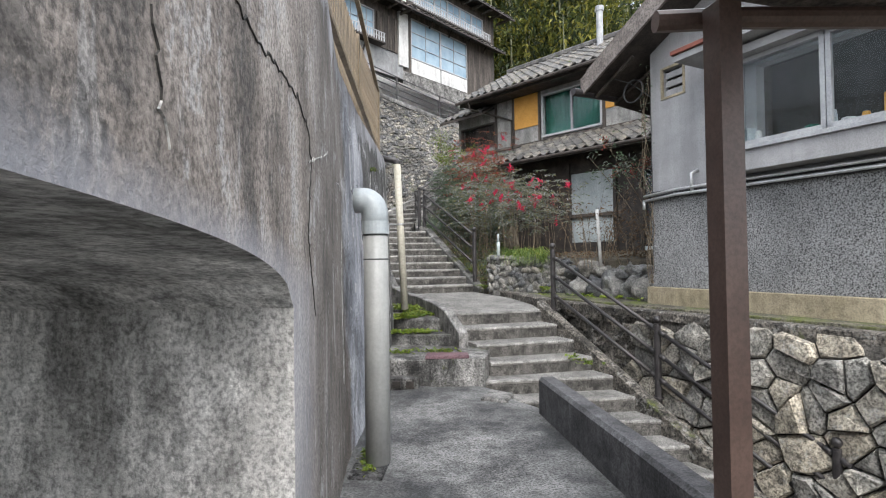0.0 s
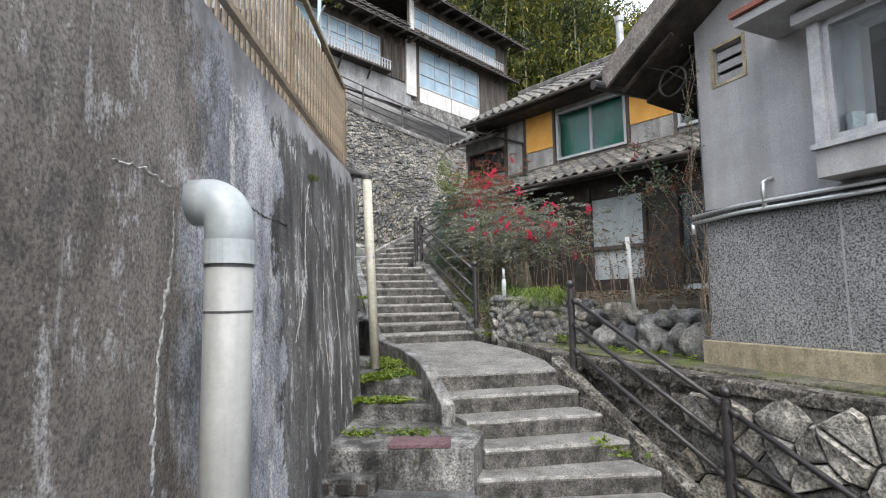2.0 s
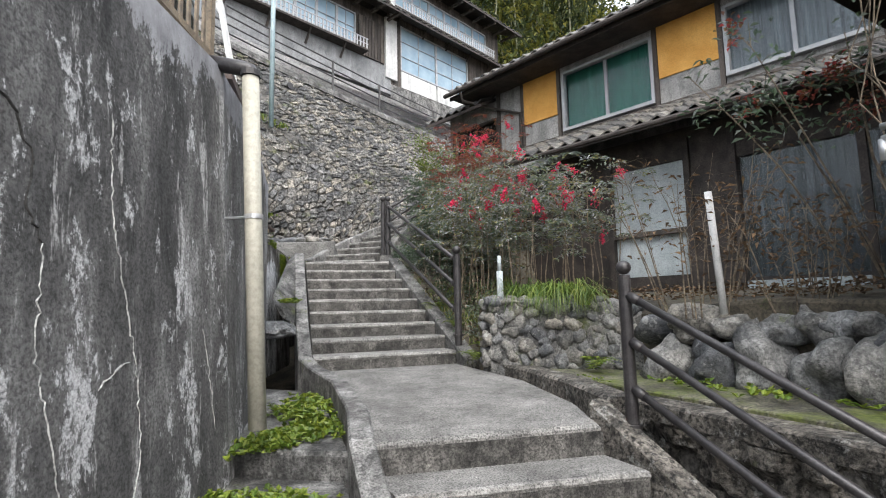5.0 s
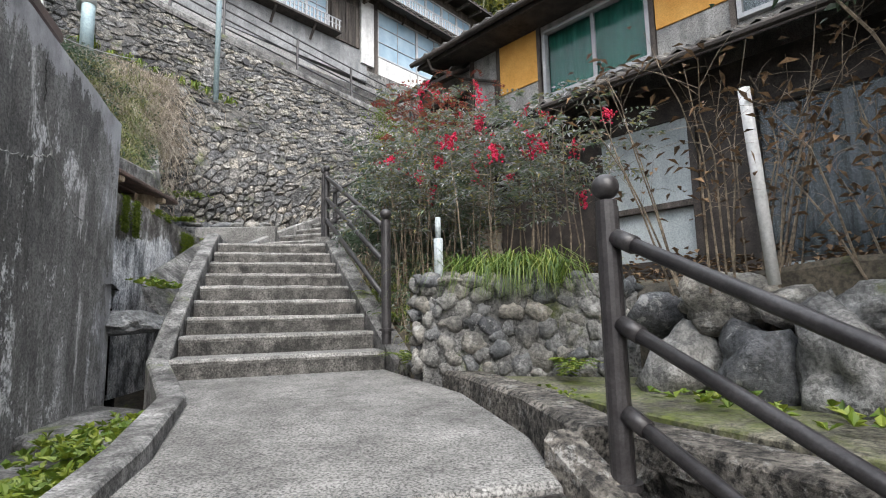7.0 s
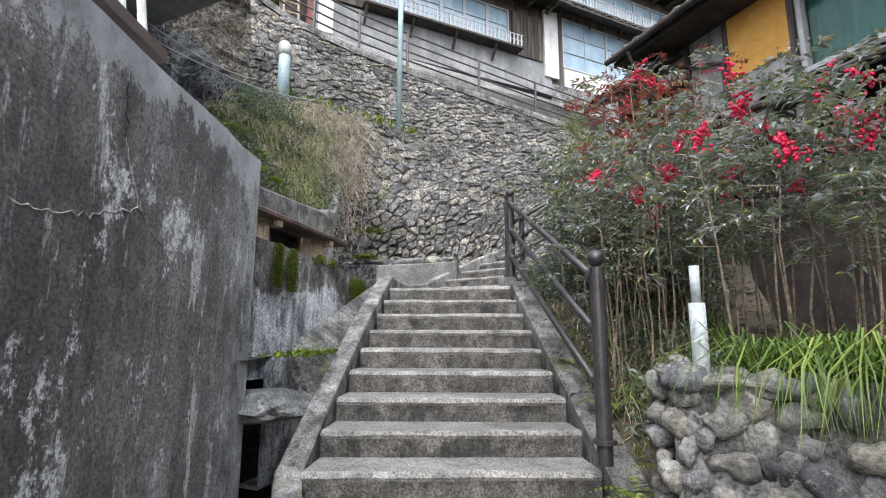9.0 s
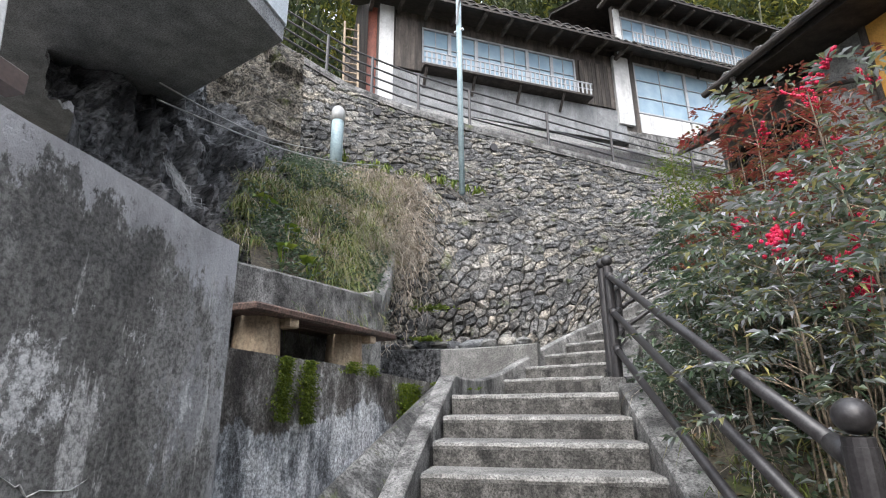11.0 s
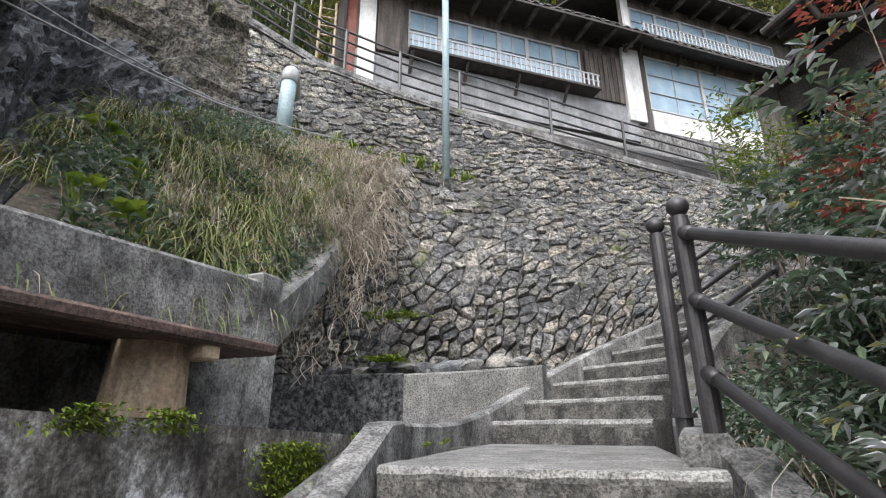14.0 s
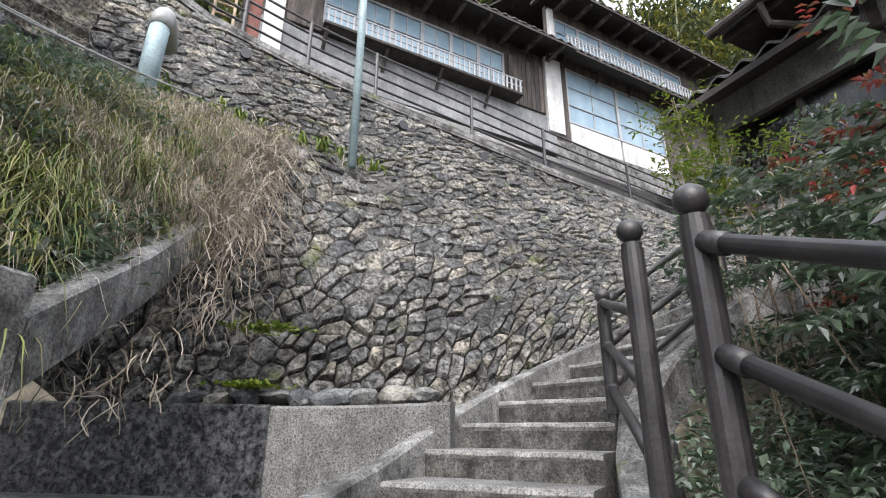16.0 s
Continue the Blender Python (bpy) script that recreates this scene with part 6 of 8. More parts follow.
for i0, i1, mat in ((0, 1, "joint"), (1, 2, "moss"), (2, 3, "joint")):
    part("mortar", backing("mortar", i0, i1, mat, ""), M[mat], great)
for i0, i1, size, proud in ((0, 1, 0.165, 0.04), (2, 3, 0.19, 0.05)):
    place, length, height = wall_face(i0, i1)
    joined = bmesh.new()
    near_cells = []
    for c, poly in cells(length, height, size, rng, 0.95, 0.5, 0.3):
        p = place(c[0], c[1], 0)
        if i0 == 0 and (p - Vector((-2.4, 15.8, 3.8))).length < 2.0 and len(near_cells) < 300:
            near_cells.append((c, poly))
        else:
            stone_mesh(joined, c, poly, place, rng, rng.uniform(0.003, 0.015), proud)
    ob = part("stones", joined, M["stone_far"], great)
    ob["kind"] = "stuff"
    NEAR_STONES = near_cells if i0 == 0 else NEAR_STONES
    PLACE0 = place if i0 == 0 else PLACE0

# road and railing on top of the great wall
tops = [Vector(s[3]) for s in SEC]
bm = bmesh.new()
rows = [[bm.verts.new(t + Vector((-0.78, 0.62, 0)) * d + Vector((0, 0, 0.02))) for t in tops] for d in (-0.12, 3.2)]
for k in range(len(tops) - 1):
    bm.faces.new((rows[0][k], rows[0][k + 1], rows[1][k + 1], rows[1][k]))
bmesh.ops.solidify(bm, geom=bm.faces[:], thickness=0.15)
solid("upper_road", bm, M["concrete"], "narrow concrete road above the stone wall", "road", "structure")
bm = bmesh.new()
sweep(bm, [t + Vector((0, 0, 0.16)) for t in tops], 0.22, 0.2, 0.02)
solid("road_kerb", bm, M["concrete"], "low concrete kerb on top of the stone wall", "kerb", "structure")
# pale concrete bank between road and house
bm = bmesh.new()
for z0, z1, o0, o1 in ((9.6, 11.55, 0.75, 0.05),):
    v = [bm.verts.new(far(u, z, o)) for u, z, o in ((-10.5, z0 + 1.2, o0), (9, z0 - 0.6, o0), (9, 11.0, o1), (-10.5, 11.6, o1))]
    bm.faces.new(v)
bmesh.ops.solidify(bm, geom=bm.faces[:], thickness=0.2)
solid("bank_wall", bm, surface("pale_block_bank", (0.30, 0.30, 0.29), (0.46, 0.45, 0.44), 1.5, 0.9, 20, 0.5, fine_amt=0.4), "pale concrete block bank under the house", "wall", "structure")
road_rail = root("road_railing", "dark iron railing along the upper road", "railing")
def top_point(s):
    k = min(len(tops) - 2, int(s))
    return tops[k].lerp(tops[k + 1], s - k) + Vector((0, 0, 0.16))
stations = [0.6, 1.2, 1.75, 2.35, 3.1, 4.0, 5.0, 6.0, 7.0, 8.0]
for s in stations:
    bm = bmesh.new()
    p = top_point(s)
    tube(bm, [p + Vector((0, 0, -0.1)), p + Vector((0, 0, 1.12))], 0.04, 8)
    part("post", bm, M["iron"], road_rail)
for s0, s1 in zip(stations, stations[1:]):
    for h in (1.1, 0.82, 0.54, 0.26):
        bm = bmesh.new()
        tube(bm, [top_point(s0) + Vector((0, 0, h)), top_point((s0 + s1) / 2) + Vector((0, 0, h)), top_point(s1) + Vector((0, 0, h))], 0.026, 6)
        part("bar", bm, M["iron"], road_rail)

# ---- seat terrace beside the middle flight ----
rng = random.Random(31)
bm = bmesh.new()
front = [(-1.52, 9.95), (-1.90, 10.25), (-1.97, 10.6), (-2.08, 11.15), (-2.43, 12.98)]
for (xa, ya), (xb, yb), (za, zb), low in zip(front, front[1:], ((3.17, 3.13), (3.11, 3.10), (3.10, 3.09), (3.09, 3.0)), (2.12, 2.02, 1.2, 1.2)):
    v = [bm.verts.new(q) for q in ((xa, ya, low), (xb, yb, low), (xb, yb, zb), (xa, ya, za), (xa - 1.2, ya + 0.1, za), (xb - 1.2, yb, zb), (xa - 0.25, ya, low), (xb - 0.25, yb, low))]
    bm.faces.new(v[:4])
    bm.faces.new((v[3], v[2], v[5], v[4]))
    bm.faces.new((v[0], v[6], v[7], v[1]))
v = [bm.verts.new(q) for q in ((-2.43, 12.98, 1.2), (-2.43, 12.98, 3.0), (-3.6, 12.98, 3.0), (-3.6, 12.98, 1.2))]
bm.faces.new(v)
bmesh.ops.remove_doubles(bm, verts=bm.verts, dist=1e-4)
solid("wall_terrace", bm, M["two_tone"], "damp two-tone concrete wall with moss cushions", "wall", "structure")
# moss cushions on the wall's edge
cush = bmesh.new()
for (f0, z0, z1, n, w) in ((0.225, 2.72, 3.08, 1400, 0.016), (0.145, 2.74, 3.09, 1400, 0.016), (0.72, 2.62, 2.99, 1500, 0.030), (0.78, 2.66, 2.98, 800, 0.02), (0.40, 3.03, 3.11, 260, 0.025), (0.50, 3.03, 3.10, 260, 0.03), (0.93, 2.75, 3.02, 400, 0.02)):
    for _ in range(n):
        z = rng.uniform(z0, z1)
        f = f0 + rng.gauss(0, w) * (0.6 + 0.8 * abs(noise.noise(Vector((z * 9, f0 * 20, 0)))))
        y = 10.25 + (12.98 - 10.25) * f
        x = -1.90 - 0.53 * f + (0.03 if f < 0.5 else 0.0)
        leaf(cush, Vector((x + rng.uniform(0.0, 0.02), y, z)), (rng.uniform(0.2, 1), rng.uniform(-1, 1), rng.uniform(-0.6, 0.8)), rng.uniform(0.014, 0.03), 0.014, rng, 0.3)
solid("moss_patch", cush, M["moss"], "bright green moss cushions on the damp wall", "moss", "stuff")
# sloping concrete apron between wall and kerb, with the dark drain mouth
bm = bmesh.new()
v = [bm.verts.new(q) for q in ((-1.55, 10.45, 2.05), (-1.38, 10.45, 1.92), (-2.22, 12.75, 3.05), (-2.42, 12.9, 3.03), (-1.72, 10.6, 2.28))]
bm.faces.new(v)
bmesh.ops.solidify(bm, geom=bm.faces[:], thickness=0.3)
solid("apron", bm, M["moss_concrete"], "sloping concrete apron beside the kerb", "apron", "structure")
bm = bmesh.new()
rock(bm, (-1.52, 10.22, 1.88), (0.24, 0.27, 0.10), rng, 3, 0.35)
ob = solid("drain_stone", bm, M["rock"], "broad flat stone wedged over the drain mouth", "stone")
# Drain walls and lid in near-black, so the colour supplies the darkness inside.
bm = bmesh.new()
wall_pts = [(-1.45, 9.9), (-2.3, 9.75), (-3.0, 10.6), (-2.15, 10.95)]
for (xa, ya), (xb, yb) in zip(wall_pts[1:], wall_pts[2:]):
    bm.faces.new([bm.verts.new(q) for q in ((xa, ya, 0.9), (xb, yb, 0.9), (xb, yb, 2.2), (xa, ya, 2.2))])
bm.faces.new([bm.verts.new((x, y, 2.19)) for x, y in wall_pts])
solid("drain_mouth", bm, M["crack"], "drain mouth beside the kerb, coloured black for the shade inside", "drain")
# bench
bench = root("bench", "low plank bench on two log legs against a concrete back", "bench", (-2.45, 11.2, 3.1))
bat2 = Vector((-2.45, 11.2, 3.1))
yaw_b = 11.1
B = pose(-2.45, 11.2, 3.1, 0, 0, yaw_b)
def bench_part(name, mat, at, size, c=0.01, label=""):
    bm = bmesh.new()
    block(bm, pose(*at), size, c)
    bmesh.ops.rotate(bm, verts=bm.verts, cent=(0, 0, 0), matrix=Euler((0, 0, radians(yaw_b))).to_matrix())
    return part(name, bm, M[mat], bench, label)
for i, x in enumerate((0.14, -0.10)):
    bench_part("plank", "bench_wood", (x, 0.11, 0.285), (0.225, 1.74, 0.055), 0.012)
for y in (-0.48, 0.52):
    bm = bmesh.new()
    tube(bm, [(0.02, y, -0.02), (0.02, y, 0.12), (0.02, y, 0.27)], 0.155, 18, 0.14)
    bmesh.ops.rotate(bm, verts=bm.verts, cent=(0, 0, 0), matrix=Euler((0, 0, radians(yaw_b))).to_matrix())
    part("leg", bm, M["log"], bench, "sawn log leg")
    bench_part("peg", "log", (0.17, y + 0.1, 0.235), (0.12, 0.09, 0.07), 0.008)
back_wall = bmesh.new()
sweep(back_wall, [(-2.60, 10.48, 3.76), (-2.70, 10.95, 3.79), (-2.98, 12.45, 3.86)], 0.18, 0.95, 0.02)
solid("bench_back", back_wall, M["concrete"], "rough concrete back wall behind the bench", "wall", "structure")
bm = bmesh.new()
block(bm, pose(-2.98, 12.52, 3.40, 0, 0, 11), (0.17, 0.17, 1.02), 0.015)
solid("pilaster", bm, M["concrete"], "square concrete pillar at the end of the bench back", "pillar", "structure")
bm = bmesh.new()
sweep(bm, [(-3.02, 12.6, 3.78), (-3.6, 13.45, 4.35), (-4.22, 14.3, 5.0)], 0.16, 0.30, 0.02)
solid("channel_beam", bm, M["concrete"], "sloping concrete channel side covered in roots", "beam", "structure")
# trough front: black wet rendering and a pale part
bm = bmesh.new()
sweep(bm, [(-6.0, 14.35, 3.62), (-4.9, 14.66, 3.60), (-3.66, 14.86, 3.57)], 0.2, 1.0, 0.02)
solid("trough_wall", bm, M["trough"], "black rough-cast wet front of a water trough", "trough", "structure")
bm = bmesh.new()
sweep(bm, [(-3.66, 14.87, 3.56), (-3.0, 14.98, 3.56), (-2.3, 15.12, 3.58)], 0.2, 1.0, 0.02)
solid("base_wall", bm, M["step"], "pale concrete base below the stone wall", "wall", "structure")
bm = bmesh.new()
slab(bm, [(-2.42, 12.9), (-2.45, 15.1), (-3.6, 15.0), (-6.2, 14.6), (-5.5, 12.2), (-3.2, 12.2)], 1.5, 2.92, 0.01)
solid("gully_floor", bm, M["moss_concrete"], "damp gully floor with weeds", "gully", "structure")
for i in range(9):
    bm = bmesh.new()
    f = i / 8
    rock(bm, (-4.6 + 2.0 * f + rng.gauss(0, 0.05), 14.95 + 0.35 * f, 3.62 + rng.uniform(-0.02, 0.04)), (rng.uniform(0.1, 0.22), 0.12, rng.uniform(0.05, 0.1)), rng, 2, 0.3)
    solid("loose_stone", bm, M["rock"], "loose grey stone lying on the trough edge", "stone", group="stones on the trough edge")

# ---- planted bank behind the bench ----
def bank(u, v):
    a = line_at([(-2.70, 10.2, 3.3), (-2.86, 11.3, 3.5), (-3.1, 12.6, 3.62), (-3.7, 13.5, 4.15), (-4.2, 14.35, 4.75)], u)
    b = Vector((-6.6, 12.0, 6.5)).lerp(Vector((-5.35, 16.35, 7.15)), u)
    p = a.lerp(b, v)
    p.z += 0.28 * math.sin(math.pi * v) * (0.5 + 0.5 * math.sin(math.pi * u)) + 0.18 * noise.noise(Vector((u * 6, v * 6, 3)))
    return p
bm = bmesh.new()
gv = [[bm.verts.new(bank(0.2 + 0.8 * i / 24, j / 20)) for i in range(25)] for j in range(21)]
for a, b in zip(gv, gv[1:]):
    for i in range(24):
        bm.faces.new((a[i], a[i + 1], b[i + 1], b[i]))
solid("bank", bm, M["earth"], "steep overgrown earth bank", "bank", "structure", smooth=True)
def mop(bm, at, rng, blades, length, width):
    """A clump of long blades that arch over and hang down the slope."""
    for _ in range(blades):
        a = rng.uniform(0, 6.28)
        d = Vector((math.cos(a), math.sin(a), 0)) * rng.uniform(0.2, 0.9) + Vector((0.45, -0.35, 0))
        l = length * rng.uniform(0.5, 1.2)
        p0 = Vector(at) + Vector((rng.gauss(0, 0.04), rng.gauss(0, 0.04), 0))
        pts = [p0 + d * l * f + Vector((0, 0, l * (0.95 * f - h * f * f))) for h in (rng.uniform(1.1, 1.9),) for f in (0.0, 0.35, 0.7, 1.0)]
        side = Vector((-d.y, d.x, 0)).normalized() * width / 2
        rows = [[bm.verts.new(q - side * w), bm.verts.new(q + side * w)] for q, w in zip(pts[:3], (1.0, 0.9, 0.6))]
        for ra, rb in zip(rows, rows[1:]):
            bm.faces.new((ra[0], ra[1], rb[1], rb[0]))
        bm.faces.new((rows[-1][0], rows[-1][1], bm.verts.new(pts[3])))
grass = bmesh.new()
straw = bmesh.new()
bank_leaves = bmesh.new()
for _ in range(3600):
    u, v = rng.random(), rng.random()
    p = bank(u, v)
    if u < 0.21 + 0.1 * noise.noise(Vector((v * 5, 0, 0))):
        continue
    k = noise.noise(p * 1.7)
    dry = u + 0.22 * noise.noise(p * 2.3) + rng.gauss(0, 0.10) + 0.18 * max(0.0, v - 0.5) > 0.66
    if dry:
        tuft(straw, p, rng, 6, rng.uniform(0.08, 0.3), 0.005, 1.5, 1.8)
        if rng.random() < 0.25:
            tuft(grass, p, rng, 7, rng.uniform(0.1, 0.2), 0.008, 1.4, 1.3)
    elif k < -0.08:
        leaves_on(bank_leaves, [p + Vector((0, 0, rng.uniform(0.02, 0.2)))], rng, 0.07, 0.03, 12, 0.08)
    elif k > 0.3:
        tuft(straw, p, rng, 5, rng.uniform(0.1, 0.25), 0.006, 1.4, 1.6)
        tuft(grass, p, rng, 5, rng.uniform(0.08, 0.2), 0.008, 1.4, 1.3)
    else:
        if rng.random() < 0.36:
            mop(grass, p, rng, 26, rng.uniform(0.22, 0.5), 0.009)
        if rng.random() < 0.22:
            mop(straw, p, rng, 14, rng.uniform(0.2, 0.45), 0.005)
        if rng.random() < 0.2:
            leaves_on(bank_leaves, [p + Vector((0, 0, 0.05))], rng, 0.06, 0.028, 10, 0.07)
solid("bank_weeds", bank_leaves, M["leaf_dark"], "dark low weeds on the bank", "weeds", "stuff")
# roots that hang over the ledge and down the stone wall
def root_strand(p, l, r):
    pts, d = [p], Vector((rng.gauss(0.25, 0.5), rng.gauss(-0.15, 0.5), rng.gauss(-0.3, 0.4)))
    for _ in range(4):
        d = (d + Vector((rng.gauss(0.05, 0.35), rng.gauss(-0.05, 0.35), rng.gauss(-0.35, 0.25)))).normalized()
        pts.append(pts[-1] + d * l / 4)
    tube(straw, pts, r, 3)
for _ in range(850):
    f = rng.random()
    p = Vector((-5.35, 16.35, 7.2)).lerp(Vector((-4.05, 14.5, 4.9)), f ** 0.9)
    w = 0.6 + 1.5 * abs(noise.noise(Vector((f * 9, 4, 0))))
    root_strand(p + Vector((rng.gauss(0.02, 0.17), rng.gauss(-0.05, 0.2), rng.gauss(-0.02, 0.2))) * w, rng.uniform(0.2, 0.8) * w, rng.uniform(0.002, 0.0055))
for _ in range(140):
    root_strand(Vector((-3.9, 14.45, 4.55)) + Vector((rng.gauss(-0.1, 0.25), rng.gauss(-0.1, 0.25), rng.uniform(-0.45, 0.2))), rng.uniform(0.12, 0.35), 0.003)
for _ in range(70):
    root_strand(Vector((-3.3, 13.05, 3.85)) + Vector((rng.gauss(-0.1, 0.2), rng.gauss(0.1, 0.25), rng.uniform(-0.35, 0.1))), rng.uniform(0.12, 0.3), 0.003)
solid("bank_grass", grass, M["grass"], "long unkempt grass on the bank", "grass", "stuff")
solid("dry_roots", straw, M["straw"], "dry hanging roots and dead grass", "roots", "stuff")
# broad leaves on the bank
for i, (u, v) in enumerate(((0.27, 0.10), (0.33, 0.06), (0.25, 0.34), (0.30, 0.2))):
    bm = bmesh.new()
    p = bank(u, v)
    for _ in range(7):
        leaf(bm, p + Vector((rng.gauss(0, 0.05), rng.gauss(0, 0.05), 0.25)), (rng.uniform(-0.2, 1), rng.uniform(-1, 0.3), rng.uniform(-0.1, 0.5)), 0.16, 0.09, rng, 0.3)
    for _ in range(5):
        tube(bm, [p, p + Vector((rng.gauss(0, 0.05), rng.gauss(0, 0.05), 0.26))], 0.005, 4)
    solid("broadleaf_plant", bm, M["bright_leaf"], "low plant with broad pale green leaves", "plant", group="broad-leaved weeds")
# wet rock face beside the bank
bm = bmesh.new()
n = 80
gv = []
for j in range(n + 1):
    row = []
    for i in range(n + 1):
        p = Vector((-2.75, 9.9, 3.1)).lerp(Vector((-3.25, 12.5, 3.55)), i / n).lerp(Vector((-6.2, 10.2, 7.4)).lerp(Vector((-6.3, 13.4, 7.2)), i / n), j / n)
        q = Vector((i * 0.10, j * 0.07, 1))
        row.append(bm.verts.new(p + Vector((0.8, 0.1, 0.5)) * (0.34 * noise.noise(q) + 0.2 * noise.noise(q * 2.3) + 0.09 * noise.noise(q * 5.1) + 0.05 * noise.noise(q * 11))))
    gv.append(row)
for a, b in zip(gv, gv[1:]):
    for i in range(n):
        bm.faces.new((a[i], a[i + 1], b[i + 1], b[i]))
solid("wet_rock", bm, M["water"], "black wet rock with a trickle of water", "rock", "structure")
bm = bmesh.new()
for k in range(60):
    f0 = rng.uniform(0, 0.6)
    pts = [Vector((-4.75, 11.1, 5.05)).lerp(Vector((-3.75, 10.95, 4.15)), f) + Vector((0.3 + rng.gauss(0, 0.05) * (0.5 + f), -0.12, 0.22 + rng.gauss(0, 0.02))) for f in (f0, f0 + 0.15, f0 + 0.3, f0 + 0.4)]
    tube(bm, pts, 0.002, 3)
solid("water_trickle", bm, M["white_alu"], "thin white trickle of falling water", "water", "stuff")

# ---- lamp pole, blue pipe, cables over the bank ----
pole = root("lamp_pole", "tall slim pale blue steel pole on the ledge", "pole", (-4.62, 17.05, 7.05))
bm = bmesh.new()
tube(bm, [(0, 0, -0.1), (0, 0, 5.6)], 0.062, 12)
part("shaft", bm, M["pipe_blue"], pole, smooth=True)
bm = bmesh.new()
tube(bm, [(-0.02, -0.06, 4.1), (0.12, -0.2, 4.45), (0.3, -0.35, 4.6)], 0.03, 8)
tube(bm, [(-0.12, 0, 3.95), (0.12, 0, 3.95)], 0.03, 8)
part("bracket", bm, M["chrome"], pole)
bp = root("blue_drain_pipe", "short pale blue drain pipe with a darker elbow", "pipe", (-5.95, 14.75, 7.2))
bm = bmesh.new()
tube(bm, [(0, 0, -0.2), (-0.03, 0.02, 0.5), (-0.06, 0.05, 0.85)], 0.115, 14)
part("shaft", bm, M["pipe_blue"], bp, smooth=True)
bm = bmesh.new()
tube(bm, [(-0.06, 0.05, 0.8), (-0.08, 0.07, 0.98), (-0.16, 0.14, 1.1), (-0.32, 0.3, 1.14), (-0.6, 0.55, 1.12)], 0.13, 14)
part("elbow", bm, M["pipe"], bp, "grey elbow", smooth=True)
for i, (a, b, sag) in enumerate((((-4.6, 10.9, 6.1), (-6.2, 14.5, 7.35), 0.15), ((-4.6, 10.9, 5.9), (-5.6, 15.6, 7.3), 0.2))):
    bm = bmesh.new()
    a, b = Vector(a), Vector(b)
    tube(bm, [a.lerp(b, f / 8) - Vector((0, 0, sag * math.sin(math.pi * f / 8))) for f in range(9)], 0.010, 6)
    solid("hose", bm, M["pipe"], "grey hose slung across the bank", "hose", group="hoses on the bank", smooth=True)
# tilted rock slab under the road
bm = bmesh.new()
n = 26
gv = []
for jj in range(n + 1):
    row = []
    for ii in range(n + 1):
        lo = Vector((-9.3, 12.1, 8.9)).lerp(Vector((-6.42, 14.28, 7.25)), ii / n)
        hi = Vector((-9.3, 12.3, 11.2)).lerp(Vector((-6.75, 14.5, 9.6)), ii / n)
        q = Vector((ii * 0.22, jj * 0.16, 2))
        cell = noise.cell(Vector((ii * 0.16 + 0.08 * jj, jj * 0.21, 0)))
        row.append(bm.verts.new(lo.lerp(hi, jj / n) + Vector((0.6, -0.75, 0.1)) * (0.22 * noise.noise(q) + 0.08 * noise.noise(q * 3) + 0.10 * cell)))
    gv.append(row)
for ra, rb in zip(gv, gv[1:]):
    for ii in range(n):
        bm.faces.new((ra[ii], ra[ii + 1], rb[ii + 1], rb[ii]))
bmesh.ops.solidify(bm, geom=bm.faces[:], thickness=0.35)
solid("rock_outcrop", bm, M["stone_far"], "smooth cleft face of grey rock with moss", "rock")
# plants on the ledge
for i in range(12):
    bm = bmesh.new()
    f = i / 11
    p = Vector((-6.3, 14.95, 7.38)).lerp(Vector((-4.5, 17.5, 7.1)), f)
    tuft(bm, p, rng, 14, rng.uniform(0.15, 0.34), 0.03, 1.0, 1.0)
    solid("ledge_plant", bm, M["bright_leaf"], "small yellow-green plant on the ledge", "plant", group="plants on the ledge")

# ---- building on stilts above the left wall ----
stilt = root("stilt_house", "white boarded hut on thin posts over the wall", "house", (-2.5, 9.5, 3.7))
sat = Vector((-2.5, 9.5, 3.7))
DECK = [(-3.32, 11.43), (-3.1, 10.75), (-2.3, 8.2), (-6.5, 7.4), (-8.2, 11.43)]
bm = bmesh.new()
slab(bm, DECK, 6.40, 6.60, 0.01)
part("floor_slab", shifted(bm, sat), M["house_grey"], stilt, "plain grey underside slab")
siding = surface("pale_siding", (0.42, 0.46, 0.50), (0.55, 0.58, 0.61), 2.0, 0.6, 50, 0.1, fine_amt=0.12)
for (a, b) in zip(DECK, DECK[1:] + DECK[:1]):
    for k in range(8):
        bm = bmesh.new()
        sweep(bm, [(*a, 6.84 + 0.24 * k), (*b, 6.84 + 0.24 * k)], 0.05, 0.245, 0.01)
        part("siding_board", shifted(bm, sat), siding, stilt)
for x, y in ((-1.311, 8.99), (-1.236, 8.83), (-1.21, 8.75), (-1.15, 8.585)):
    bm = bmesh.new()
    tube(bm, [(x, y, 3.6), (x - 0.25, y - 0.05, 5.0), (x - 1.2, y - 0.1, 6.45)], 0.022, 8)
    part("leg", shifted(bm, sat), M["white_paint"], stilt)
bm = bmesh.new()
slab(bm, [(p[0] * 1.06, p[1]) for p in DECK], 8.7, 8.85)
part("roof", shifted(bm, sat), M["roof_tin"], stilt)
bm = bmesh.new()
sweep(bm, [(-0.86, 7.75, 3.83), (-1.13, 8.6, 3.82), (-1.30, 9.05, 3.78)], 0.07, 0.07, 0.008)
solid("wall_rail", bm, M["brown_steel"], "rusty flat rail along the wall top", "rail", "structure")

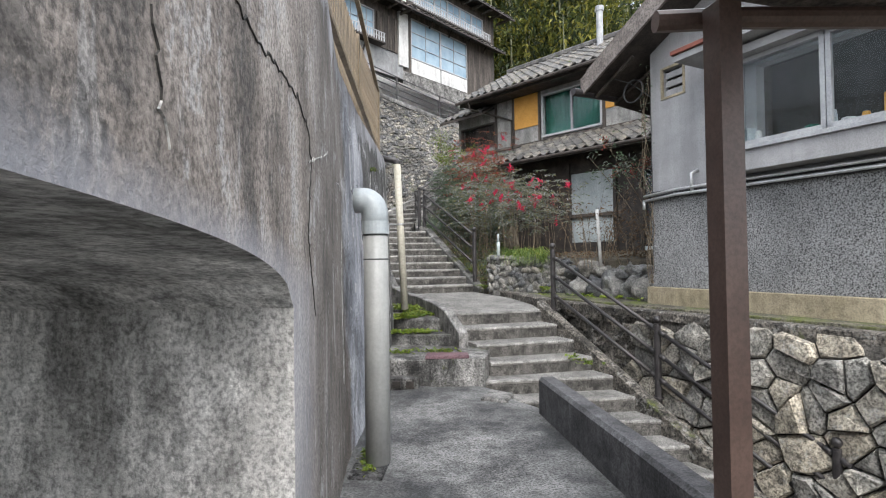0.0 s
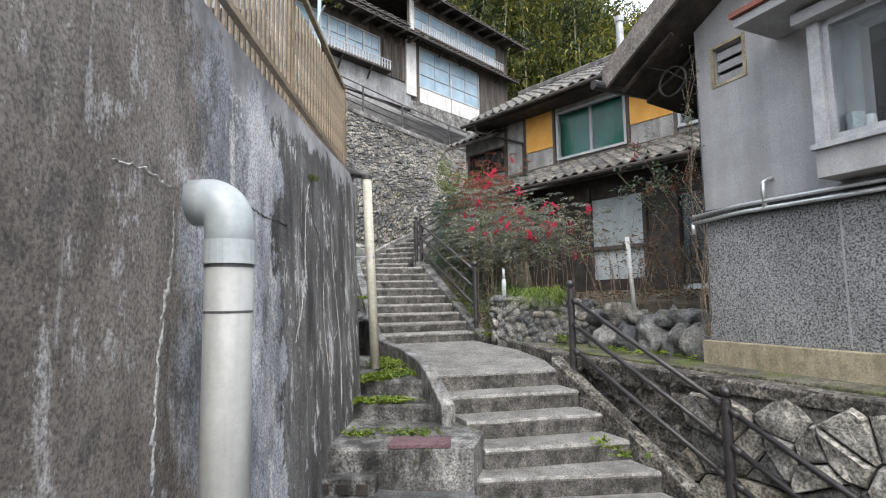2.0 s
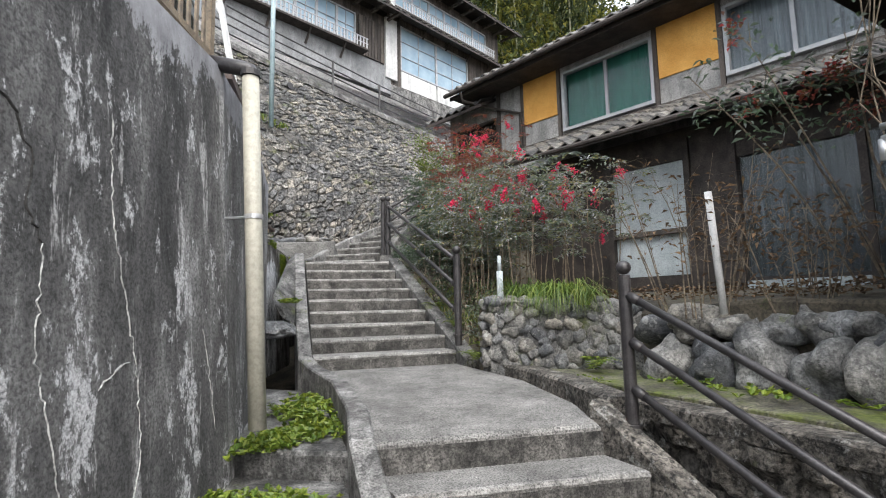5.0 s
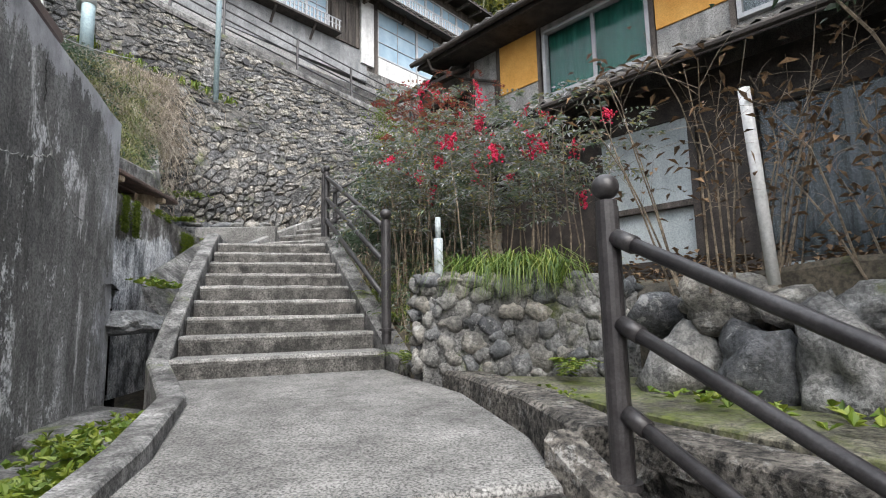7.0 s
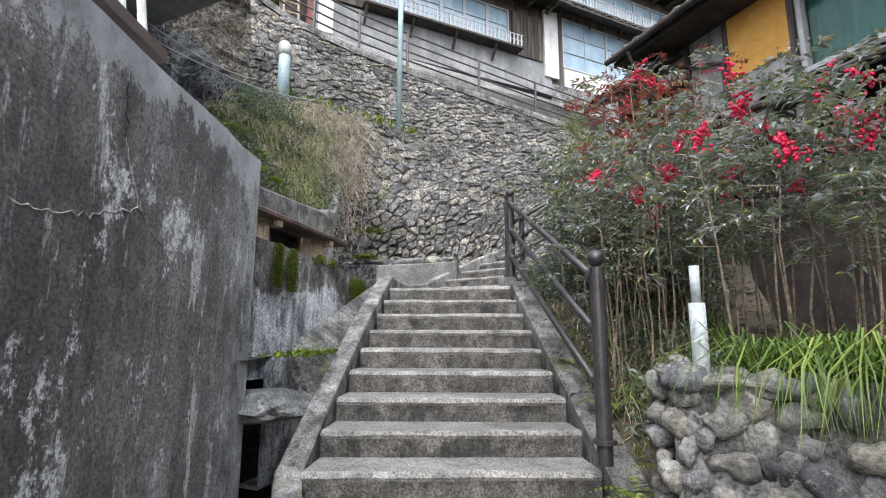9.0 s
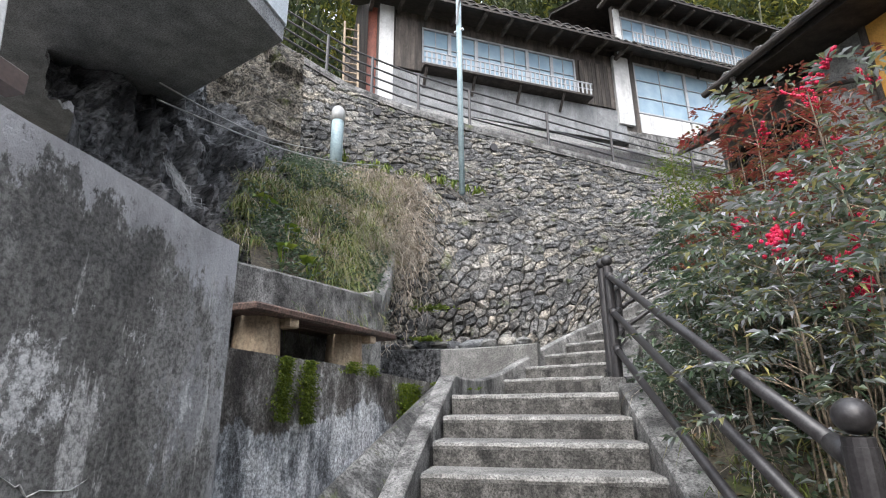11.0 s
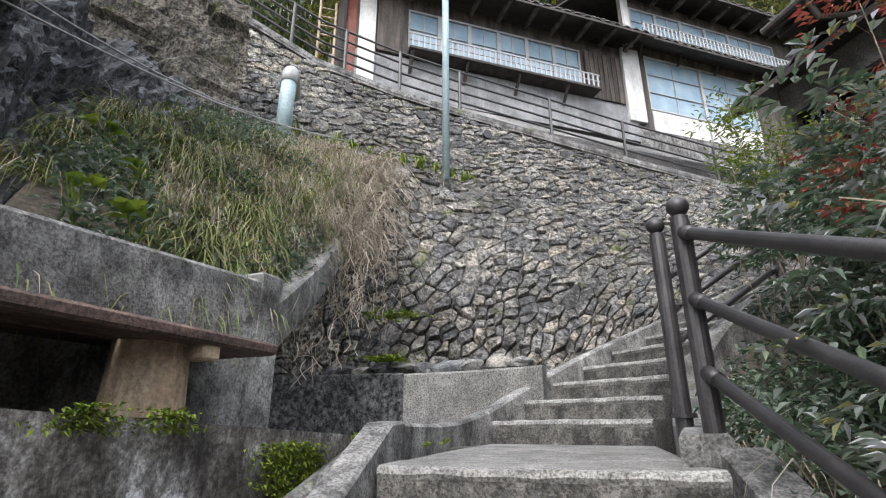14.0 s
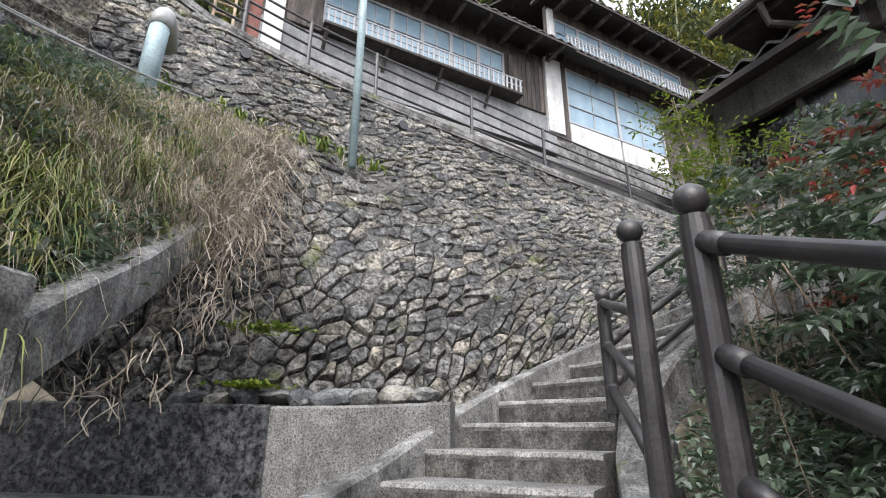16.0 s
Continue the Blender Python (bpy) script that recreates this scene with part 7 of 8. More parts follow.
# ---- garden: cobble wall, boulders, sticks ----
rng = random.Random(41)
GA, GB = Vector((0.93, 10.0, 1.45)), Vector((2.5, 9.72, 1.45))
gw = tagged(root("wall_garden", at=(0, 0, 0)), "small wall of rounded river cobbles set in mortar", "wall", kind="structure")
bm = bmesh.new()
sweep(bm, [(0.98, 10.10, 2.17), (1.7, 9.97, 2.11), (2.5, 9.82, 2.03)], 0.2, 0.8, 0.03)
sweep(bm, [(0.98, 10.10, 2.17), (1.15, 11.0, 2.17)], 0.2, 0.8, 0.03)
part("mortar", bm, M["moss_concrete"], gw)
def garden_face(a, b):
    a, b = Vector(a), Vector(b)
    n = Vector(((b - a).y, -(b - a).x, 0)).normalized()
    return lambda u, v, out: a.lerp(b, u / (b - a).length) + n * out + Vector((0, 0, v))
for a, b, h in (((0.90, 10.02, 1.46), (2.5, 9.74, 1.42), 0.75), ((1.02, 11.0, 1.5), (0.90, 10.02, 1.46), 0.73)):
    face = garden_face(a, b)
    for c, poly in cells((Vector(b) - Vector(a)).length, h, 0.105, rng, 1.2, 0.5, 0.22):
        pw, ph = np.ptp([p[0] for p in poly]) / 2, np.ptp([p[1] for p in poly]) / 2
        bm = bmesh.new()
        rock(bm, face(c[0], c[1], 0.0), (pw * rng.uniform(0.75, 0.98), min(pw, ph) * rng.uniform(0.35, 0.7), ph * rng.uniform(0.75, 0.98)), rng, 2, 0.6)
        part("cobble", bm, M["rock"], gw, smooth=True)
for k in range(9):
    bm = bmesh.new()
    p = GA.lerp(GB, (k + 0.5) / 9)
    rock(bm, (p.x, p.y + 0.06, 2.16 - 0.012 * k), (rng.uniform(0.08, 0.13), 0.09, rng.uniform(0.05, 0.075)), rng, 2, 0.4)
    part("cobble", bm, M["rock"], gw, smooth=True)
bm = bmesh.new()
slab(bm, [(0.85, 10.15), (2.45, 9.8), (2.6, 9.35), (3.1, 8.55), (3.65, 7.75), (5.5, 8.9), (7.5, 11), (3.2, 13.4), (1.2, 12.6)], 1.0, [2.10, 2.02, 2.05, 2.12, 2.08, 2.22, 2.3, 2.3, 2.15], 0.03)
solid("upper_bed", bm, M["earth"], "raised planting bed of dark earth and dead leaves", "garden bed", "structure")
boulders = [((2.62, 9.12), 0.22, 0.2), ((2.86, 8.86), 0.26, 0.2), ((3.08, 8.50), 0.28, 0.24), ((3.30, 8.18), 0.24, 0.22), ((3.48, 7.86), 0.28, 0.24), ((3.60, 7.58), 0.22, 0.24)]
for (x, y), sx, sz in boulders:
    bm = bmesh.new()
    sx *= rng.uniform(0.72, 0.95)
    rock(bm, (x - 0.10, y - 0.08, 1.44 + sz * 0.75), (sx, sx * 0.8, sz), rng, 3, 0.5)
    solid("boulder", bm, M["rock"], "large smooth grey boulder in the garden edge", "boulder", group="boulders of the garden edge", smooth=True)
for i in range(11):
    f = i / 10
    x, y = 2.55 + 1.15 * f, 9.3 - 1.65 * f
    bm = bmesh.new()
    s = rng.uniform(0.15, 0.24)
    rock(bm, (x + rng.gauss(0.03, 0.03), y + rng.gauss(0.03, 0.03), 1.90 + rng.gauss(0, 0.04)), (s, s * 0.85, s * rng.uniform(0.55, 0.9)), rng, 3, 0.45)
    solid("boulder", bm, M["rock"], "rounded dark grey boulder on top of others", "boulder", group="boulders of the garden edge", smooth=True)
for (x, y, z0, z1, dx, dy, r) in ((2.83, 8.70, 2.0, 3.0, -0.05, -0.0, 0.029), (1.09, 10.08, 2.05, 2.66, 0.0, 0.0, 0.036)):
    bm = bmesh.new()
    tube(bm, [(x, y, z0), (x + dx * 0.5, y + dy, (z0 + z1) / 2), (x + dx, y + dy, z1)], r, 12)
    if r > 0.03:
        bm.free()
        bm = bmesh.new()
        tube(bm, [(x, y, z0), (x, y, z1 - 0.17)], 0.036, 12)
        tube(bm, [(x, y, z1 - 0.17), (x, y, z1)], 0.022, 12)
    solid("marker_pipe", bm, M["white_paint" if r < 0.03 else "pale_panel"], "upright white plastic pipe in the garden", "pipe", group="white garden pipes", smooth=True)

# bank of earth right of the middle flight
inner = [(0.78, 10.62, 1.52), (0.15, 11.8, 2.15), (-0.45, 12.95, 2.8), (-0.72, 13.7, 2.92), (-0.85, 14.5, 3.0), (-0.85, 15.2, 3.4), (-0.35, 15.8, 4.0), (0.8, 16.4, 4.55)]
outer = [(1.3, 11.2, 2.05), (1.75, 12.3, 2.3), (1.75, 13.3, 2.7), (1.75, 14.2, 3.0), (1.8, 14.9, 3.3), (2.0, 15.4, 3.6), (2.2, 15.9, 4.0), (2.6, 16.3, 4.4)]
bm = bmesh.new()
gv = [[bm.verts.new(Vector(a).lerp(Vector(b), j / 8) + Vector((0, 0, 0.08 * noise.noise(Vector((i, j, 2)))))) for j in range(9)] for i, (a, b) in enumerate(zip(inner, outer))]
for a, b in zip(gv, gv[1:]):
    for j in range(8):
        bm.faces.new((a[j], a[j + 1], b[j + 1], b[j]))
solid("planted_bank", bm, M["earth"], "sloping earth bank below the shrubs", "bank", "structure", smooth=True)
def on_bank(s, f):
    k = min(len(inner) - 2, int(s))
    a, b = Vector(inner[k]).lerp(Vector(inner[k + 1]), s - k), Vector(outer[k]).lerp(Vector(outer[k + 1]), s - k)
    return a.lerp(b, f)
low_grass, under_leaves, dry_tufts = bmesh.new(), bmesh.new(), bmesh.new()
dead = bmesh.new()
for _ in range(620):
    s_at = rng.uniform(0, 4.8)
    p = on_bank(s_at, rng.uniform(0.0, 0.8))
    if s_at > 1.6 or rng.random() < 0.3:
        leaves_on(under_leaves, [p + Vector((0, 0, 0.04)), p + Vector((0, 0, rng.uniform(0.1, 0.3)))], rng, 0.07, 0.03, 12, 0.08)
        if rng.random() < 0.25:
            tuft(dry_tufts, p, rng, 8, rng.uniform(0.1, 0.3), 0.005, 1.5, 1.5)
    else:
        tuft(low_grass, p, rng, 7, rng.uniform(0.10, 0.22), 0.008, 1.4, 1.3)
for _ in range(900):
    p = on_bank(rng.uniform(0, 5), rng.uniform(0.0, 1.0)) + Vector((0, 0, 0.03))
    leaf(dead, p, (rng.uniform(-1, 1), rng.uniform(-1, 1), 0.2), 0.06, 0.03, rng)
for _ in range(1200):
    x, y = rng.uniform(1.9, 4.6), rng.uniform(8.0, 11.5)
    if x + 0.65 * y > 8.6:
        leaf(dead, Vector((x, y, 2.13 + rng.uniform(0, 0.14))), (rng.uniform(-1, 1), rng.uniform(-1, 1), 0.3), 0.07, 0.035, rng)
solid("low_weeds", under_leaves, M["leaf_dark"], "dark low leafy weeds under the railing", "weeds", "stuff")
solid("dry_grass", dry_tufts, M["straw"], "thin dry grass under the railing", "grass", "stuff")
solid("bank_undergrowth", low_grass, M["grass"], "short grass and ferns under the railing", "grass", "stuff")
solid("leaf_litter", dead, M["dead_leaf"], "brown dead leaves scattered on the beds", "leaf litter", "stuff")
tall = bmesh.new()
for _ in range(60):
    p = on_bank(rng.uniform(0.2, 4.8), rng.uniform(0.08, 0.7))
    l = rng.uniform(0.5, 1.5)
    tube(tall, [p, p + Vector((rng.gauss(0, 0.05), rng.gauss(0, 0.05), l * 0.5)), p + Vector((rng.gauss(0, 0.12), rng.gauss(0, 0.12), l))], rng.uniform(0.0025, 0.005), 4)
solid("dry_stalks", tall, M["stem"], "bare dry stalks among the shrubs", "stalks", "stuff")

# shrubs: red-flowered bushes by the stairs and darker ones behind
SH = "shrubs beside the stairs"
RED = "tall cane shrub with grey-green leaves and crimson berries"
cane_shrub("berry_shrub", (0.72, 11.55, 1.92), 2.25, 0.55, 101, RED, 9, 12, berries=5, low=0.36, group=SH)
cane_shrub("berry_shrub", (1.30, 11.75, 2.05), 2.45, 0.60, 102, RED, 9, 12, berries=7, low=0.38, group=SH)
cane_shrub("berry_shrub", (1.62, 10.85, 2.05), 1.95, 0.50, 103, "slender cane shrub with bare lower stems and crimson berries", 7, 11, berries=7, low=0.42, group=SH)
cane_shrub("berry_shrub", (2.20, 10.75, 2.08), 1.85, 0.50, 104, "slender cane shrub with bare lower stems and crimson berries", 7, 11, berries=7, low=0.4, group=SH)
cane_shrub("berry_shrub", (1.95, 11.7, 2.1), 2.15, 0.55, 125, RED, 7, 11, berries=4, low=0.35, group=SH)
cane_shrub("berry_shrub", (0.35, 12.5, 2.35), 2.0, 0.50, 105, "cane shrub with reddish leaves beside the railing", 8, 12, berries=3, low=0.3, group=SH)
cane_shrub("berry_shrub", (0.95, 12.5, 2.3), 2.2, 0.60, 126, RED, 8, 12, berries=3, low=0.3, group=SH)
cane_shrub("dark_shrub", (0.50, 13.3, 2.6), 1.75, 0.60, 106, "dense dark evergreen shrub below the railing", 17, 13, "leaf_dark", 0, 0.12, 0.075, 0.027, SH)
cane_shrub("dark_shrub", (0.5, 14.4, 3.0), 1.65, 0.55, 107, "dense dark evergreen shrub by the upper steps", 15, 12, "leaf_dark", 0, 0.12, 0.08, 0.028, SH)
cane_shrub("dark_shrub", (0.45, 13.85, 2.85), 1.55, 0.55, 122, "dense dark evergreen shrub close to the railing", 17, 13, "leaf_dark", 0, 0.08, 0.075, 0.027, SH)
cane_shrub("dark_shrub", (0.15, 15.0, 3.4), 1.7, 0.50, 124, "dense dark evergreen shrub by the winding steps", 15, 12, "leaf_dark", 0, 0.1, 0.075, 0.027, SH)
cane_shrub("red_shrub", (0.80, 14.0, 2.9), 2.9, 0.60, 108, "airy shrub with rust-red leaves and berries", 11, 11, "leaf_red", 5, 0.42, 0.055, 0.02, SH)
cane_shrub("red_shrub", (0.70, 12.95, 2.6), 2.6, 0.50, 123, "airy shrub with red leaves and seed heads", 9, 10, "leaf_red", 4, 0.5, 0.055, 0.02, SH)
bush("light_shrub", (-0.2, 15.9, 4.0), 2.3, 0.6, 109, "airy young tree with fresh yellow-green leaves", "young tree", leaf_mat="bright_leaf", stems=7, twigs=14, per_twig=22, low=0.45, group=SH, leaf_len=0.06, leaf_w=0.022)
cane_shrub("dark_shrub", (1.0, 15.3, 3.4), 1.9, 0.60, 111, "dark shrub with dried seed heads", 13, 11, "leaf_nandina", 0, 0.3, 0.07, 0.025, SH)
bush("garden_tree", (4.05, 8.55, 2.12), 2.05, 0.60, 112, "leaning small tree with dark leaves and a red cluster", "small tree", leaf_mat="leaf_dark", stems=4, twigs=8, per_twig=12, low=0.66, lean=(-0.95, -0.15), stem_r=0.013, flowers=7, flower_mat="leaf_red", leaf_len=0.085, leaf_w=0.03)
bush("bare_shrub", (2.75, 8.95, 2.05), 1.5, 0.75, 113, "bare twiggy shrub with a few brown leaves", leaf_mat="dead_leaf", stems=18, twigs=9, per_twig=2, low=0.25, stem_r=0.006)
bush("bare_shrub", (3.35, 8.45, 2.08), 1.0, 0.6, 114, "bare twiggy shrub with a few brown leaves", leaf_mat="dead_leaf", stems=16, twigs=9, per_twig=2, low=0.2, stem_r=0.005)
bm = bmesh.new()
for k in range(14):
    tuft(bm, (1.72 + rng.gauss(0, 0.20), 10.06 + rng.gauss(0, 0.10), 2.10), rng, 70, rng.uniform(0.34, 0.50), 0.008, 1.3, 1.25)
solid("grass_clump", bm, leaf_material("lush_grass", [(0.03, 0.07, 0.010), (0.07, 0.125, 0.016), (0.13, 0.19, 0.028), (0.21, 0.235, 0.05)], 0.5), "arching clump of bright green grass on the cobble wall", "grass", smooth=False)

# ---- weeds along the kerbs and paving ----
rng = random.Random(51)
weeds = bmesh.new()
def patch(x0, y0, x1, y1, z, n, spread, size=0.05):
    for _ in range(n):
        f = rng.random()
        p = Vector((x0 + (x1 - x0) * f + rng.gauss(0, spread), y0 + (y1 - y0) * f + rng.gauss(0, spread), z + rng.uniform(0, 0.03)))
        for _ in range(4):
            leaf(weeds, p, (rng.uniform(-1, 1), rng.uniform(-1, 1), rng.uniform(0.1, 1.0)), size * rng.uniform(0.6, 1.3), size * 0.6, rng, 0.2)
patch(-0.62, 7.7, -0.3, 8.5, 1.20, 420, 0.12, 0.06)
patch(-0.55, 8.4, -0.75, 9.4, 1.25, 330, 0.12, 0.06)
patch(-0.7, 7.3, -0.1, 7.3, 1.03, 200, 0.07, 0.05)
patch(-0.6, 6.5, 0.3, 6.6, 0.865, 130, 0.07, 0.04)
patch(-0.28, 3.75, -0.2, 3.3, 0.53, 60, 0.04, 0.045)
patch(1.9, 6.9, 2.2, 6.3, 0.72, 24, 0.05, 0.06)
patch(1.92, 8.6, 1.7, 9.2, 1.47, 12, 0.05, 0.03)
patch(2.3, 8.75, 3.1, 7.6, 1.47, 60, 0.13, 0.06)
patch(-1.25, 9.95, -1.6, 10.9, 2.2, 70, 0.05, 0.05)
patch(-2.55, 13.2, -3.0, 14.0, 2.94, 120, 0.15, 0.06)
patch(-4.0, 14.8, -3.9, 14.9, 3.7, 90, 0.12, 0.06)
patch(-3.95, 14.75, -3.7, 14.95, 4.15, 80, 0.12, 0.06)
solid("weeds", weeds, M["bright_leaf"], "small bright green weeds in the joints and edges", "weeds", "stuff")

# ferns by the railing foot
for i, (x, y, z) in enumerate(((0.82, 10.35, 1.52), (0.95, 10.6, 1.6), (1.95, 9.55, 1.5), (0.55, 11.2, 1.85), (0.25, 11.7, 2.1))):
    bm = bmesh.new()
    for k in range(9):
        a = rng.uniform(0, 6.28)
        d = Vector((math.cos(a), math.sin(a), 0))
        for s in range(12):
            f = s / 11
            q = Vector((x, y, z)) + d * 0.28 * f + Vector((0, 0, 0.26 * f - 0.2 * f * f))
            for sgn in (-1, 1):
                leaf(bm, q, d * 0.4 + Vector((-d.y, d.x, 0)) * sgn, 0.075 * (1 - f * 0.75), 0.022, rng, 0.15)
    solid("fern", bm, M["bright_leaf"], "small yellow-green fern by the kerb", "fern", group="ferns by the kerb")
# weep pipes in the upper stone wall
for i, sx in enumerate((2.4, 3.35, 4.2, 5.0, 5.6)):
    bm = bmesh.new()
    p = top_point(sx) - Vector((0, 0, 0.72)) + Vector((0.18, -0.14, 0))
    tube(bm, [p + Vector((-0.5, 0.4, 0.05)), p + Vector((0.18, -0.14, 0))], 0.10, 10)
    solid("weep_pipe", bm, M["iron"], "short black weep pipe stub in the stone wall", "pipe", group="weep pipes")
# ladder by the far house
lad = root("ladder", "yellowish wooden ladder leaning by the far house", "ladder", far(-10.6, 10.9, 0.3))
la = far(-10.6, 10.9, 0.3)
for du in (0.0, 0.42):
    bm = bmesh.new()
    tube(bm, [far(-10.6 + du, 10.8, 0.5) - la, far(-10.6 + du, 14.3, -0.2) - la], 0.035, 6)
    part("side_rail", bm, M["log"], lad)
for k in range(9):
    bm = bmesh.new()
    tube(bm, [far(-10.6, 11.1 + 0.36 * k, 0.44 - 0.07 * k) - la, far(-10.18, 11.1 + 0.36 * k, 0.44 - 0.07 * k) - la], 0.024, 6)
    part("rung", bm, M["log"], lad)
# netting fence on the bank behind the middle house
net = root("net_fence", "rusty wire net fence on thin posts above the roofs", "fence", (3.0, 24.0, 8.6))
NF = [Vector((1.0, 26.0, 9.3)), Vector((3.6, 25.0, 9.2)), Vector((6.4, 24.0, 9.1)), Vector((9.2, 23.0, 9.0))]
for p in NF:
    bm = bmesh.new()
    tube(bm, [p - Vector((3, 24, 10.6)), p - Vector((3, 24, 8.6)) + Vector((0, 0, 1.7))], 0.04, 6)
    part("post", bm, M["old_wood"], net)
for a, b in zip(NF, NF[1:]):
    bm = bmesh.new()
    for k in range(9):
        up = Vector((0, 0, 0.2 * k)) - Vector((3, 24, 8.6))
        tube(bm, [a + up, b + up], 0.008, 3)
    for k in range(14):
        q = a.lerp(b, k / 14) - Vector((3, 24, 8.6))
        tube(bm, [q, q + Vector((0, 0, 1.65))], 0.008, 3)
    part("netting", bm, M["chrome"], net)
# utility pole and wires far behind
up_ = root("utility_pole", "grey utility pole with cross arms far behind", "pole", (19.0, 44.0, 10.0))
bm = bmesh.new()
tube(bm, [(0, 0, -2), (0, 0, 16.5)], 0.14, 8, 0.09)
part("mast", bm, M["chrome"], up_)
for z in (15.4, 14.2):
    bm = bmesh.new()
    block(bm, pose(0, 0, z, 0, 0, 20), (1.6, 0.09, 0.09), 0.01)
    part("cross_arm", bm, M["chrome"], up_)

# ---- wooded hill behind the houses ----
rng = random.Random(61)
crowns, dark_crowns, trunks = bmesh.new(), bmesh.new(), bmesh.new()
count = 0
for _ in range(5000):
    s, t = rng.uniform(7.5, 30), rng.uniform(-22, 40)
    x, y = -2.66 - 0.78 * s + 0.62 * t, 26.25 + 0.62 * s + 0.78 * t
    if rng.random() < 0.5:
        x, y = rng.uniform(-6, 30), rng.uniform(37, 66)
        s = 20.0
    if count >= 330:
        break
    if y < 20 or (x + 2.66) * -0.78 + (y - 26.25) * 0.62 < 7.2 and y < 36 or s < 20 and s > 12 + rng.uniform(0, 20):
        continue
    count += 1
    z = ground_height(x, y)
    turn = math.degrees(math.atan2(x, y - 5))
    h = rng.uniform(7, 12) + rng.uniform(6, 10) * min(1.0, max(0.0, (15 - turn) / 5))
    lean_x = rng.gauss(0, 0.6)
    tube(trunks, [(x, y, z - 0.5), (x + lean_x * 0.4, y, z + h * 0.55), (x + lean_x, y, z + h)], 0.10, 5, 0.03)
    bm = crowns if rng.random() < 0.6 else dark_crowns
    for _ in range(int(26 * h / 10)):
        f = rng.uniform(0.25, 1.0)
        c = Vector((x + lean_x * f, y, z + h * f)) + Vector((rng.gauss(0, 1.0), rng.gauss(0, 1.0), rng.gauss(0, 0.5)))
        for _ in range(13):
            leaf(bm, c + Vector((rng.gauss(0, 0.45), rng.gauss(0, 0.45), rng.gauss(0, 0.3))), (rng.uniform(-1, 1), rng.uniform(-1, 1), rng.uniform(-0.8, 0.3)), rng.uniform(0.35, 0.7), rng.uniform(0.14, 0.26), rng, 0.4)
solid("far_wood_light", crowns, M["forest"], "yellow-green bamboo crowns on the hillside", "woods", "stuff")
solid("far_wood_dark", dark_crowns, M["forest_dark"], "dark evergreen crowns on the hillside", "woods", "stuff")
solid("far_trunks", trunks, M["far_wood"], "thin upright trunks of the wooded hill", "woods", "stuff")

# ---- cracks and lime veins in the left wall ----
rng = random.Random(81)
def crack(points, width, mat, label):
    """A ragged line a few millimetres proud of the wall, through (y, z) points."""
    line = []
    for (ya, za), (yb, zb) in zip(points, points[1:]):
        n = max(2, int(math.hypot(yb - ya, zb - za) / 0.025))
        line += [(ya + (yb - ya) * i / n + rng.gauss(0, 0.007), za + (zb - za) * i / n + rng.gauss(0, 0.007)) for i in range(n)]
    line.append(points[-1])
    bm = bmesh.new()
    rows = []
    for i, (y, z) in enumerate(line):
        w = width * rng.uniform(0.25, 1.0) * min(1.0, 0.3 + 0.25 * min(i, len(line) - 1 - i))
        yb, zb = line[min(i + 1, len(line) - 1)]
        ya, za = line[max(i - 1, 0)]
        l = math.hypot(yb - ya, zb - za) or 1.0
        ny, nz = -(zb - za) / l * w, (yb - ya) / l * w
        rows.append([bm.verts.new((wall_x(y + s * ny) + lean_back(y, z + s * nz) + o, y + s * ny, z + s * nz)) for s, o in ((-1, 0.001), (0, 0.005), (1, 0.001))])
    for a, b in zip(rows, rows[1:]):
        bm.faces.new((a[0], b[0], b[1], a[1]))
        bm.faces.new((a[1], b[1], b[2], a[2]))
    solid("wall_crack", bm, M[mat], label, "crack", "structure")
PALE, OPEN = "pale lime vein in the concrete wall", "dark open crack in the concrete wall"
crack([(8.81, 3.50), (8.80, 3.32), (8.81, 3.20)], 0.006, "crack", OPEN)
crack([(8.81, 3.20), (8.86, 3.07), (8.91, 2.98), (8.95, 2.90), (8.82, 2.87), (8.65, 2.80), (8.40, 2.77), (8.2, 2.82)], 0.005, "lime", PALE)
crack([(8.91, 3.0), (8.93, 2.90), (9.12, 2.75), (9.29, 2.59), (9.45, 2.62)], 0.004, "lime", PALE)
